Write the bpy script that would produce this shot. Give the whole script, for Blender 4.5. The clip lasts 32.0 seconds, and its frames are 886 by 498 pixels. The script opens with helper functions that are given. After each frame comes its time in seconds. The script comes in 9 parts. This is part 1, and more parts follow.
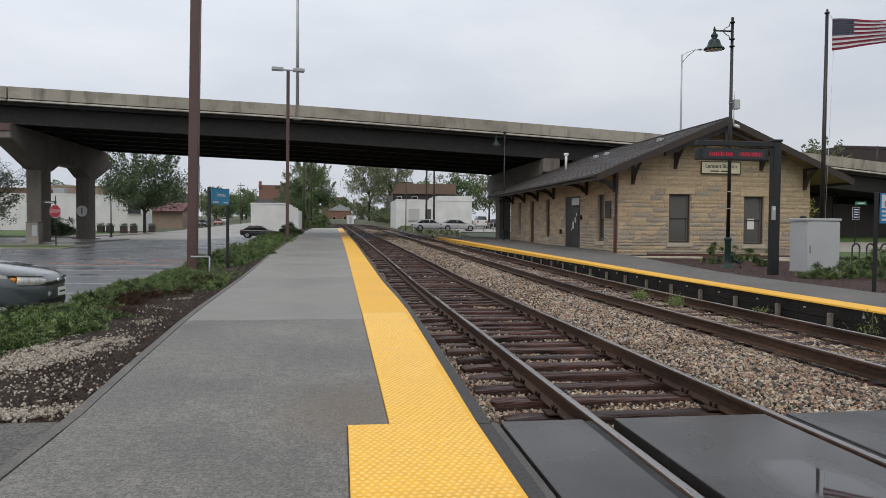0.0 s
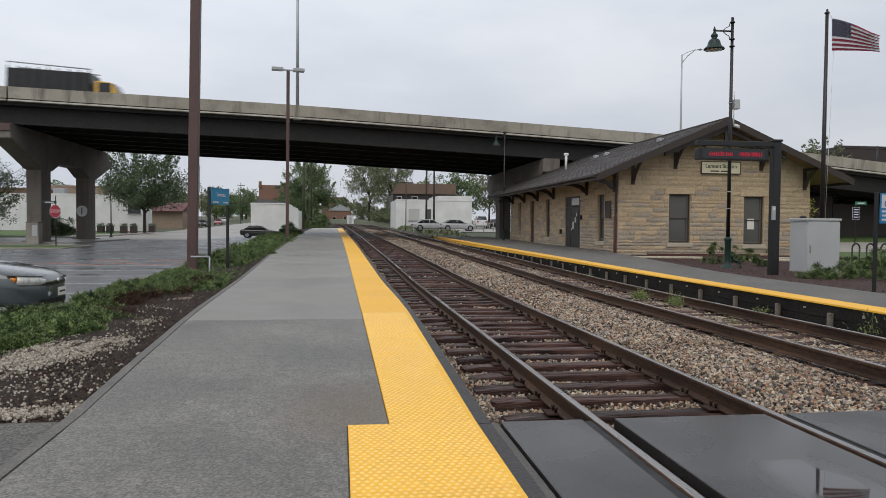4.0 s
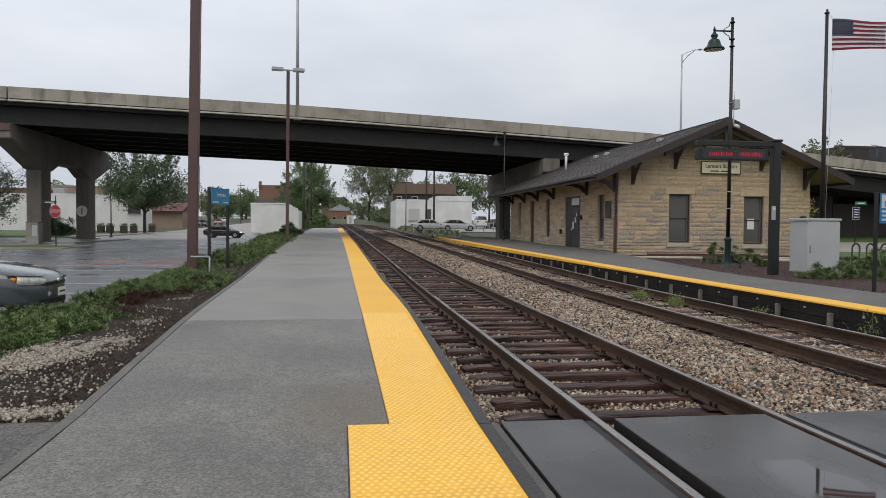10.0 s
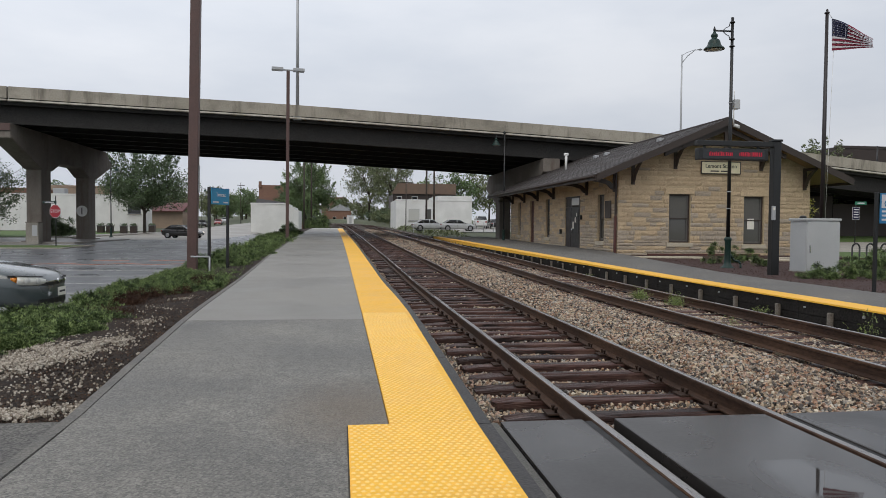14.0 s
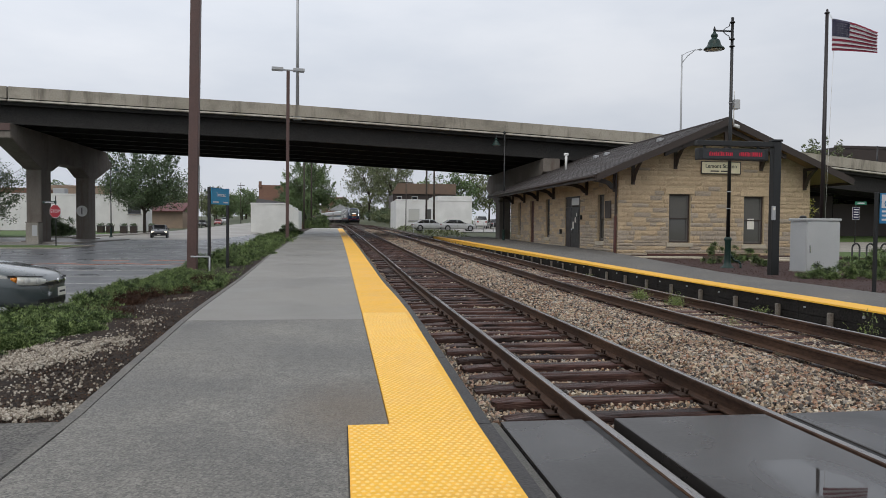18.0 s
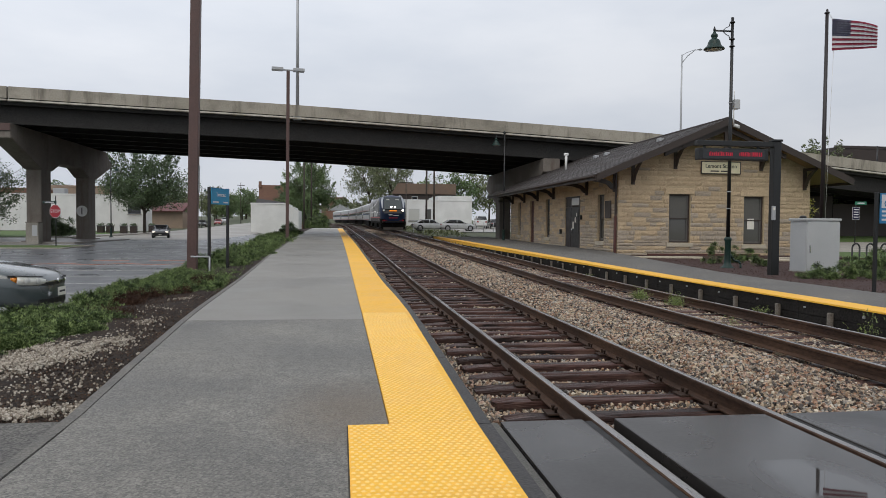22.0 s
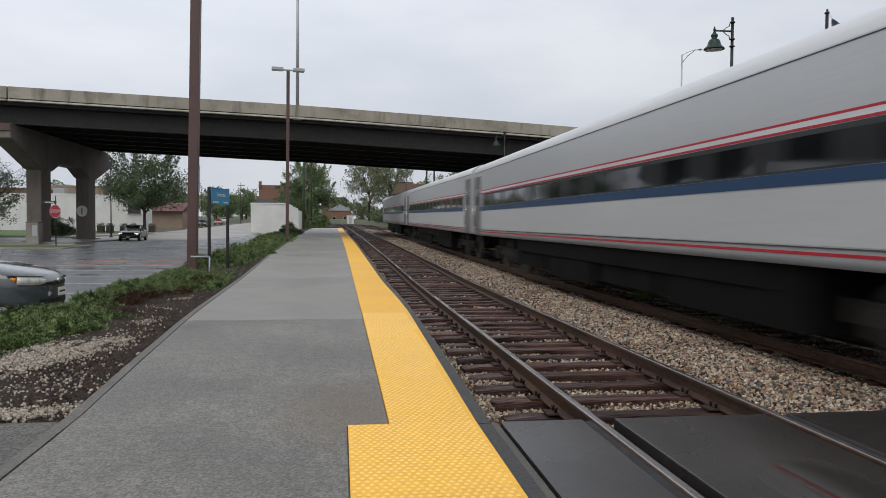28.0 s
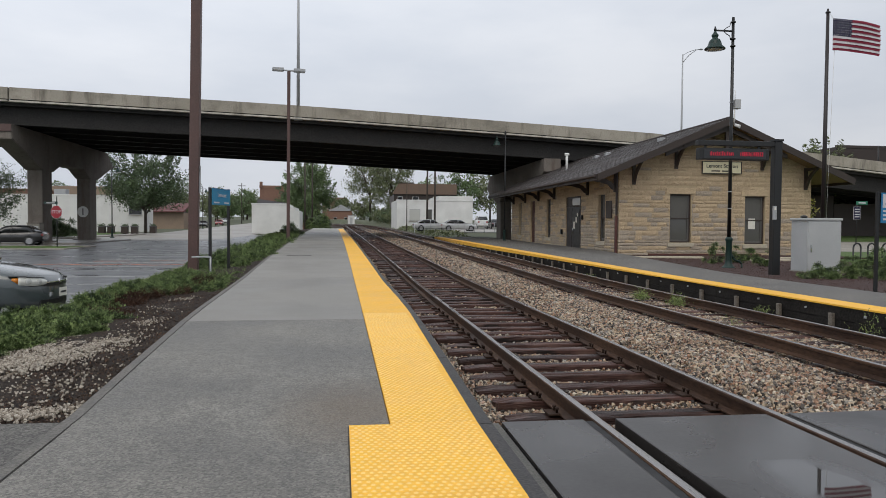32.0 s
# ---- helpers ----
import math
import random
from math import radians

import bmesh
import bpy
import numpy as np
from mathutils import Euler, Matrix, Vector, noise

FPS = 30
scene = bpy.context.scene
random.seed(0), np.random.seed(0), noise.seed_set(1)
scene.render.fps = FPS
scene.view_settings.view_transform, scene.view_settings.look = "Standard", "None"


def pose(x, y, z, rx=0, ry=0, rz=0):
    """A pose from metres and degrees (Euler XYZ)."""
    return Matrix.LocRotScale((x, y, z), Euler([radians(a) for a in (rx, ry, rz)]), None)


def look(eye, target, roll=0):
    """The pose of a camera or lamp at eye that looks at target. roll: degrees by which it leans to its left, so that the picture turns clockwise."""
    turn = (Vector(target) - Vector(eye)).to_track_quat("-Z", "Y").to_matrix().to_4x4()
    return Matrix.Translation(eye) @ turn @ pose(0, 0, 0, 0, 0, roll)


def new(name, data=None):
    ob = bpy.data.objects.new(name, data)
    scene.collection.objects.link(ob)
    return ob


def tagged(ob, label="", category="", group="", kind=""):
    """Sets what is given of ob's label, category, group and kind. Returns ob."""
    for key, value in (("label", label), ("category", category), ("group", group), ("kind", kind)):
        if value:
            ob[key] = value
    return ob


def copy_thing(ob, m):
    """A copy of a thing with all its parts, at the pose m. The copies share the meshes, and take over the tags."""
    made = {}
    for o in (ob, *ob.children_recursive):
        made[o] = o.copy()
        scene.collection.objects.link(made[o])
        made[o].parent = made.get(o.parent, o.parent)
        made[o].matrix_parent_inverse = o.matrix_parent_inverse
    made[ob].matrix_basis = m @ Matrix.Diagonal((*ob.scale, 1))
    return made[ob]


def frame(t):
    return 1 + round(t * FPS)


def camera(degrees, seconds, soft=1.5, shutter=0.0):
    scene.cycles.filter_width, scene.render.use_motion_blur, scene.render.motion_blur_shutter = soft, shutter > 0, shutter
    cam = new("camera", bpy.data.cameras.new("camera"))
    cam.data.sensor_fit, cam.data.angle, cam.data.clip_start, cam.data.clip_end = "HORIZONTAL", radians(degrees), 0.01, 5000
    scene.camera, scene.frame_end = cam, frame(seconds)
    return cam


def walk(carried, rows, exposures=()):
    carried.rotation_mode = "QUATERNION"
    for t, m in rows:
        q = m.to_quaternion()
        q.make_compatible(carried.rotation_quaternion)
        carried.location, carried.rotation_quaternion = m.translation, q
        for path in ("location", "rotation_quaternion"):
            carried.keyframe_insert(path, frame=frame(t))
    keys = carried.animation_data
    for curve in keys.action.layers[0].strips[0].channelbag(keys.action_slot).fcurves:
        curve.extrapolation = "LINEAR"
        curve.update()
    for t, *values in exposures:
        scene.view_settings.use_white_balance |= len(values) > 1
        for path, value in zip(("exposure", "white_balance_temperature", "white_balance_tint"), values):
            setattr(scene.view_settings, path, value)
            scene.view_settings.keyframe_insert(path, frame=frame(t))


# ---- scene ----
# ---------------------------------------------------------------- camera
# x across the tracks, y along them, z = 0 on top of the near platform
EYE = (0.0, 0.0, 1.31)


def view(yaw, pitch, roll):
    a, b = radians(yaw), radians(pitch)
    return look(EYE, (EYE[0] + math.sin(a) * math.cos(b), EYE[1] + math.cos(a) * math.cos(b), EYE[2] + math.sin(b)), roll)


cam = camera(62.72, 32.0, soft=0.8, shutter=0.9)
REST = view(7.97, -1.846, 0.48)
walk(cam, [(0.0, REST), (28.6, REST), (29.0, view(7.93, -1.84, 0.66)), (29.4, view(7.97, -1.82, 0.52)), (29.9, view(7.98, -1.77, 0.38)),
           (30.6, view(7.97, -1.76, 0.36)), (31.0, view(7.93, -1.76, 0.32)), (31.5, view(7.92, -1.80, 0.38)), (32.0, view(7.90, -1.83, 0.41))],
     exposures=[(0.0, 0.04), (32.0, 0.04)])

# ---------------------------------------------------------------- sky and sun
world = bpy.data.worlds.new("overcast_sky")
scene.world = world
world.use_nodes = True
wn, wl = world.node_tree.nodes, world.node_tree.links
wn.clear()
w_out, w_bg = wn.new("ShaderNodeOutputWorld"), wn.new("ShaderNodeBackground")
w_sky = wn.new("ShaderNodeTexSky")
w_sky.sky_type, w_sky.sun_disc = "NISHITA", False
w_sky.sun_elevation, w_sky.sun_rotation = radians(48), radians(200)
w_sky.dust_density, w_sky.air_density = 4.0, 1.5
w_hsv = wn.new("ShaderNodeHueSaturation")
w_hsv.inputs["Saturation"].default_value = 0.25
w_hsv.inputs["Value"].default_value = 0.9
wl.new(w_sky.outputs[0], w_hsv.inputs["Color"])
w_tc, w_map = wn.new("ShaderNodeTexCoord"), wn.new("ShaderNodeMapping")
w_map.inputs["Scale"].default_value = (1.0, 1.0, 3.2)
w_map.inputs["Location"].default_value = (0.4, 1.3, 0.2)
w_noise = wn.new("ShaderNodeTexNoise")
w_noise.inputs["Scale"].default_value, w_noise.inputs["Detail"].default_value = 2.4, 5.0
w_noise.inputs["Roughness"].default_value = 0.55
wl.new(w_tc.outputs["Generated"], w_map.inputs[0])
wl.new(w_map.outputs[0], w_noise.inputs["Vector"])
w_ramp = wn.new("ShaderNodeValToRGB")
w_ramp.color_ramp.elements[0].position, w_ramp.color_ramp.elements[0].color = 0.34, (6.3, 6.75, 7.55, 1)
w_ramp.color_ramp.elements[1].position, w_ramp.color_ramp.elements[1].color = 0.66, (7.6, 7.9, 8.5, 1)
wl.new(w_noise.outputs["Fac"], w_ramp.inputs[0])
w_mix = wn.new("ShaderNodeMixRGB")
w_mix.inputs[0].default_value = 0.9
wl.new(w_hsv.outputs[0], w_mix.inputs[1])
wl.new(w_ramp.outputs[0], w_mix.inputs[2])
# an overcast sky is dimmer low down and brighter overhead
w_sep, w_grad, w_mul = wn.new("ShaderNodeSeparateXYZ"), wn.new("ShaderNodeMapRange"), wn.new("ShaderNodeMixRGB")
w_grad.inputs["From Min"].default_value, w_grad.inputs["From Max"].default_value = 0.04, 0.42
w_grad.inputs["To Min"].default_value, w_grad.inputs["To Max"].default_value = 0.8, 1.12
wl.new(w_tc.outputs["Generated"], w_sep.inputs[0])
wl.new(w_sep.outputs["Z"], w_grad.inputs[0])
w_mul.blend_type, w_mul.inputs[0].default_value = "MULTIPLY", 1.0
wl.new(w_mix.outputs[0], w_mul.inputs[1])
wl.new(w_grad.outputs[0], w_mul.inputs[2])
# and a little brighter towards the left, where the cloud is thinner
w_side, w_mul2 = wn.new("ShaderNodeMapRange"), wn.new("ShaderNodeMixRGB")
w_side.inputs["From Min"].default_value, w_side.inputs["From Max"].default_value = -0.5, 0.6
w_side.inputs["To Min"].default_value, w_side.inputs["To Max"].default_value = 1.09, 0.91
w_mul2.blend_type, w_mul2.inputs[0].default_value = "MULTIPLY", 1.0
wl.new(w_sep.outputs["X"], w_side.inputs[0])
wl.new(w_mul.outputs[0], w_mul2.inputs[1])
wl.new(w_side.outputs[0], w_mul2.inputs[2])
wl.new(w_mul2.outputs[0], w_bg.inputs["Color"])
w_bg.inputs["Strength"].default_value = 0.112
wl.new(w_bg.outputs[0], w_out.inputs["Surface"])

sun = new("sun", bpy.data.lights.new("sun", "SUN"))
sun.data.energy, sun.data.angle, sun.data.color = 0.8, radians(40), (1.0, 0.92, 0.8)
sun.matrix_world = look((-20, -40, 50), (0, 0, 0))


# ---------------------------------------------------------------- materials
def material(name, color, rough=0.8, metal=0.0, vary=0.25, scale=3.0, fine=40.0, bump=0.3, depth=0.01, second=None, amount=0.5,
             shade=0.0, spec=0.5, coat=0.0, stretch=(1, 1, 1), wet=0.0):
    """Base colour with stains (coarse noise), grain (fine noise), relief, and a piece-to-piece shade."""
    m = bpy.data.materials.new(name)
    m.use_nodes = True
    n, l = m.node_tree.nodes, m.node_tree.links
    b = n["Principled BSDF"]
    tc, mp = n.new("ShaderNodeTexCoord"), n.new("ShaderNodeMapping")
    mp.inputs["Scale"].default_value = stretch
    l.new(tc.outputs["Object"], mp.inputs[0])
    n1, n2 = n.new("ShaderNodeTexNoise"), n.new("ShaderNodeTexNoise")
    n1.inputs["Scale"].default_value, n1.inputs["Detail"].default_value = scale, 6
    n2.inputs["Scale"].default_value, n2.inputs["Detail"].default_value = fine, 4
    for t in (n1, n2):
        l.new(mp.outputs[0], t.inputs["Vector"])
    c2 = second if second else tuple(c * (1 - vary) for c in color)
    r1 = n.new("ShaderNodeValToRGB")
    r1.color_ramp.elements[0].position, r1.color_ramp.elements[1].position = 0.5 - 0.3 * amount, 0.5 + 0.45 * (1 - amount) + 0.05
    r1.color_ramp.elements[0].color, r1.color_ramp.elements[1].color = (*c2, 1), (*color, 1)
    l.new(n1.outputs["Fac"], r1.inputs[0])
    mx = n.new("ShaderNodeMixRGB")
    mx.blend_type, mx.inputs[0].default_value = "MULTIPLY", 1.0
    r2 = n.new("ShaderNodeMapRange")
    r2.inputs["From Min"].default_value, r2.inputs["From Max"].default_value = 0.3, 0.7
    r2.inputs["To Min"].default_value, r2.inputs["To Max"].default_value = 1 - vary, 1 + vary * 0.6
    l.new(n2.outputs["Fac"], r2.inputs[0])
    l.new(r1.outputs[0], mx.inputs[1])
    l.new(r2.outputs[0], mx.inputs[2])
    out = mx.outputs[0]
    if shade:
        oi, gi, ad, r3, m3 = n.new("ShaderNodeObjectInfo"), n.new("ShaderNodeNewGeometry"), n.new("ShaderNodeMath"), n.new("ShaderNodeMapRange"), n.new("ShaderNodeMixRGB")
        ad.operation = "ADD"
        l.new(oi.outputs["Random"], ad.inputs[0])
        l.new(gi.outputs["Random Per Island"], ad.inputs[1])
        fr = n.new("ShaderNodeMath")
        fr.operation = "FRACT"
        l.new(ad.outputs[0], fr.inputs[0])
        r3.inputs["To Min"].default_value, r3.inputs["To Max"].default_value = 1 - shade, 1 + shade * 0.5
        l.new(fr.outputs[0], r3.inputs[0])
        m3.blend_type, m3.inputs[0].default_value = "MULTIPLY", 1.0
        l.new(out, m3.inputs[1])
        l.new(r3.outputs[0], m3.inputs[2])
        out = m3.outputs[0]
    l.new(out, b.inputs["Base Color"])
    rr = n.new("ShaderNodeMapRange")
    rr.inputs["From Min"].default_value, rr.inputs["From Max"].default_value = 0.35, 0.65
    rr.inputs["To Min"].default_value, rr.inputs["To Max"].default_value = max(0.03, rough * (0.85 - wet)), min(1.0, rough * 1.1)
    l.new(n1.outputs["Fac"], rr.inputs[0])
    l.new(rr.outputs[0], b.inputs["Roughness"])
    b.inputs["Metallic"].default_value = metal
    b.inputs["Specular IOR Level"].default_value = spec
    b.inputs["Coat Weight"].default_value = coat
    b.inputs["Coat Roughness"].default_value = 0.08
    if bump:
        bp = n.new("ShaderNodeBump")
        bp.inputs["Strength"].default_value, bp.inputs["Distance"].default_value = bump, depth
        l.new(n2.outputs["Fac"], bp.inputs["Height"])
        l.new(bp.outputs[0], b.inputs["Normal"])
    return m


def glass(name, tint=(0.02, 0.025, 0.03), rough=0.05):
    m = bpy.data.materials.new(name)
    m.use_nodes = True
    b = m.node_tree.nodes["Principled BSDF"]
    b.inputs["Base Color"].default_value = (*tint, 1)
    b.inputs["Roughness"].default_value = rough
    b.inputs["Specular IOR Level"].default_value = 0.6
    return m


def paving(name, dark, light, stain=None, at=(0, 0), reach=1.0, rough=0.8):
    """Open-textured asphalt: broad weathering, mid-size blotches, aggregate speckle and one brown stain."""
    m = material(name, light, rough, vary=0.2, scale=0.75, fine=60, bump=0.75, depth=0.008, second=dark, amount=0.62)
    n, l = m.node_tree.nodes, m.node_tree.links
    b = n["Principled BSDF"]
    tc = n.new("ShaderNodeTexCoord")
    vo, no = n.new("ShaderNodeTexVoronoi"), n.new("ShaderNodeTexNoise")
    vo.inputs["Scale"].default_value = 70
    no.inputs["Scale"].default_value, no.inputs["Detail"].default_value, no.inputs["Roughness"].default_value = 7.0, 8, 0.7
    l.new(tc.outputs["Object"], vo.inputs["Vector"])
    l.new(tc.outputs["Object"], no.inputs["Vector"])
    bw, r1, r2 = n.new("ShaderNodeRGBToBW"), n.new("ShaderNodeMapRange"), n.new("ShaderNodeMapRange")
    l.new(vo.outputs["Color"], bw.inputs[0])
    l.new(bw.outputs[0], r1.inputs[0])
    r1.inputs["From Min"].default_value, r1.inputs["From Max"].default_value = 0.2, 0.8
    r1.inputs["To Min"].default_value, r1.inputs["To Max"].default_value = 0.6, 1.4
    l.new(no.outputs["Fac"], r2.inputs[0])
    r2.inputs["From Min"].default_value, r2.inputs["From Max"].default_value = 0.35, 0.65
    r2.inputs["To Min"].default_value, r2.inputs["To Max"].default_value = 0.82, 1.16
    out = b.inputs["Base Color"].links[0].from_socket
    for r in (r1, r2):
        mx = n.new("ShaderNodeMixRGB")
        mx.blend_type, mx.inputs[0].default_value = "MULTIPLY", 1.0
        l.new(out, mx.inputs[1])
        l.new(r.outputs[0], mx.inputs[2])
        out = mx.outputs[0]
    if stain:
        mp, gr, ad, st, mx = n.new("ShaderNodeMapping"), n.new("ShaderNodeTexGradient"), n.new("ShaderNodeMath"), n.new("ShaderNodeMapRange"), n.new("ShaderNodeMixRGB")
        gr.gradient_type = "SPHERICAL"
        mp.vector_type = "TEXTURE"
        mp.inputs["Location"].default_value = (at[0], at[1], 0)
        mp.inputs["Scale"].default_value = (reach * 0.6, reach, reach)
        l.new(tc.outputs["Object"], mp.inputs[0])
        l.new(mp.outputs[0], gr.inputs[0])
        ad.operation = "MULTIPLY"
        l.new(gr.outputs["Fac"], ad.inputs[0])
        l.new(no.outputs["Fac"], ad.inputs[1])
        st.inputs["From Min"].default_value, st.inputs["From Max"].default_value = 0.02, 0.4
        st.inputs["To Max"].default_value = 0.55
        l.new(ad.outputs[0], st.inputs[0])
        l.new(st.outputs[0], mx.inputs[0])
        l.new(out, mx.inputs[1])
        mx.inputs[2].default_value = (*stain, 1)
        out = mx.outputs[0]
    l.new(out, b.inputs["Base Color"])
    return m


def streaked(name, light, mid, dark, reach=1.0):
    """Cast concrete in the weather: cloudy patches, dark runs of water down the face and small pits."""
    m = material(name, light, 0.88, vary=0.16, scale=0.45, fine=14, bump=0.35, depth=0.012, second=mid, amount=0.5, spec=0.3)
    n, l = m.node_tree.nodes, m.node_tree.links
    b = n["Principled BSDF"]
    tc, out = n.new("ShaderNodeTexCoord"), b.inputs["Base Color"].links[0].from_socket
    for scale, squash, lo, hi, most in ((1.6, (1, 1, 0.16), 0.53, 0.72, 0.75 * reach), (0.35, (1, 1, 1.6), 0.52, 0.7, 0.6 * reach), (5.0, (1, 1, 0.5), 0.58, 0.75, 0.5 * reach)):
        mp, no, rg, mx = n.new("ShaderNodeMapping"), n.new("ShaderNodeTexNoise"), n.new("ShaderNodeMapRange"), n.new("ShaderNodeMixRGB")
        mp.inputs["Scale"].default_value, mp.inputs["Location"].default_value = squash, (scale * 3.1, 0.7, scale)
        no.inputs["Scale"].default_value, no.inputs["Detail"].default_value, no.inputs["Roughness"].default_value = scale, 7, 0.62
        rg.inputs["From Min"].default_value, rg.inputs["From Max"].default_value, rg.inputs["To Max"].default_value = lo, hi, most
        l.new(tc.outputs["Object"], mp.inputs[0])
        l.new(mp.outputs[0], no.inputs["Vector"])
        l.new(no.outputs["Fac"], rg.inputs[0])
        l.new(rg.outputs[0], mx.inputs[0])
        l.new(out, mx.inputs[1])
        mx.inputs[2].default_value = (*dark, 1)
        out = mx.outputs[0]
    l.new(out, b.inputs["Base Color"])
    return m


def mixed_stone(name, colours, rough=0.75, patch=None):
    """Crushed stone of several kinds: each lump takes one colour by chance."""
    m = material(name, (1, 1, 1), rough, vary=0.25, scale=20, fine=90, bump=0.3, second=(0.75, 0.75, 0.75), spec=0.35)
    n, l = m.node_tree.nodes, m.node_tree.links
    b = n["Principled BSDF"]
    gi, rp, mx = n.new("ShaderNodeNewGeometry"), n.new("ShaderNodeValToRGB"), n.new("ShaderNodeMixRGB")
    rp.color_ramp.interpolation = "CONSTANT"
    while len(rp.color_ramp.elements) < len(colours):
        rp.color_ramp.elements.new(0.5)
    for k, c in enumerate(colours):
        rp.color_ramp.elements[k].position, rp.color_ramp.elements[k].color = k / len(colours), (*c, 1)
    l.new(gi.outputs["Random Per Island"], rp.inputs[0])
    mx.blend_type, mx.inputs[0].default_value = "MULTIPLY", 1.0
    l.new(rp.outputs[0], mx.inputs[1])
    l.new(b.inputs["Base Color"].links[0].from_socket, mx.inputs[2])
    out = mx.outputs[0]
    if patch:
        # brake dust, rust and damp lying in broad patches
        tc, no, rg, m2 = n.new("ShaderNodeTexCoord"), n.new("ShaderNodeTexNoise"), n.new("ShaderNodeMapRange"), n.new("ShaderNodeMixRGB")
        no.inputs["Scale"].default_value, no.inputs["Detail"].default_value, no.inputs["Roughness"].default_value = 1.3, 6, 0.65
        rg.inputs["From Min"].default_value, rg.inputs["From Max"].default_value, rg.inputs["To Max"].default_value = 0.48, 0.66, 0.75
        l.new(tc.outputs["Object"], no.inputs["Vector"])
        l.new(no.outputs["Fac"], rg.inputs[0])
        l.new(rg.outputs[0], m2.inputs[0])
        m2.blend_type = "MULTIPLY"
        l.new(out, m2.inputs[1])
        m2.inputs[2].default_value = (*patch, 1)
        out = m2.outputs[0]
    l.new(out, b.inputs["Base Color"])
    return m


def timber(name, brown, dark, worn):
    """Old creosoted timber: long grain, black checks along it and paler worn, wet patches."""
    m = material(name, brown, 0.5, vary=0.45, scale=1.6, fine=24, bump=0.9, depth=0.012, second=dark, shade=0.6, stretch=(0.3, 4.0, 4.0), wet=0.2, spec=0.22)
    n, l = m.node_tree.nodes, m.node_tree.links
    b = n["Principled BSDF"]
    tc, oi, ad, out = n.new("ShaderNodeTexCoord"), n.new("ShaderNodeObjectInfo"), n.new("ShaderNodeVectorMath"), b.inputs["Base Color"].links[0].from_socket
    ad.operation = "ADD"
    sc = n.new("ShaderNodeMath")
    sc.operation = "MULTIPLY"
    sc.inputs[1].default_value = 37.0
    l.new(oi.outputs["Random"], sc.inputs[0])
    l.new(tc.outputs["Object"], ad.inputs[0])
    l.new(sc.outputs[0], ad.inputs[1])
    for scale, squash, lo, hi, most, col in ((3.0, (0.35, 7.0, 2.0), 0.56, 0.62, 0.9, (0.008, 0.006, 0.005)), (2.2, (0.8, 2.2, 1.0), 0.56, 0.7, 0.5, worn)):
        mp, no, rg, mx = n.new("ShaderNodeMapping"), n.new("ShaderNodeTexNoise"), n.new("ShaderNodeMapRange"), n.new("ShaderNodeMixRGB")
        mp.inputs["Scale"].default_value = squash
        no.inputs["Scale"].default_value, no.inputs["Detail"].default_value = scale, 5
        rg.inputs["From Min"].default_value, rg.inputs["From Max"].default_value, rg.inputs["To Max"].default_value = lo, hi, most
        l.new(ad.outputs[0], mp.inputs[0])
        l.new(mp.outputs[0], no.inputs["Vector"])
        l.new(no.outputs["Fac"], rg.inputs[0])
        l.new(rg.outputs[0], mx.inputs[0])
        l.new(out, mx.inputs[1])
        mx.inputs[2].default_value = (*col, 1)
        out = mx.outputs[0]
    l.new(out, b.inputs["Base Color"])
    return m


def water_film(name, at, reach):
    """Shallow still water on the panel: glassy in the middle, dulling to the damp surface at its rim."""
    m = glass(name, (0.03, 0.027, 0.025), 0.02)
    n, l = m.node_tree.nodes, m.node_tree.links
    tc, mp, gr, no, mu, rg = (n.new("ShaderNode" + k) for k in ("TexCoord", "Mapping", "TexGradient", "TexNoise", "Math", "MapRange"))
    gr.gradient_type, mp.vector_type, mu.operation = "SPHERICAL", "TEXTURE", "MULTIPLY"
    mp.inputs["Location"].default_value, mp.inputs["Scale"].default_value = (*at, -0.17), (*reach, 1)
    no.inputs["Scale"].default_value, no.inputs["Detail"].default_value = 3.0, 4
    l.new(tc.outputs["Object"], mp.inputs[0])
    l.new(tc.outputs["Object"], no.inputs["Vector"])
    l.new(mp.outputs[0], gr.inputs[0])
    l.new(gr.outputs["Fac"], mu.inputs[0])
    l.new(no.outputs["Fac"], mu.inputs[1])
    rg.inputs["From Min"].default_value, rg.inputs["From Max"].default_value = 0.03, 0.25
    rg.inputs["To Min"].default_value, rg.inputs["To Max"].default_value = 0.28, 0.02
    l.new(mu.outputs[0], rg.inputs[0])
    l.new(rg.outputs[0], n["Principled BSDF"].inputs["Roughness"])
    return m


def glow(name, color, strength):
    m = bpy.data.materials.new(name)
    m.use_nodes = True
    b = m.node_tree.nodes["Principled BSDF"]
    b.inputs["Base Color"].default_value = (*color, 1)
    b.inputs["Emission Color"].default_value = (*color, 1)
    b.inputs["Emission Strength"].default_value = strength
    return m


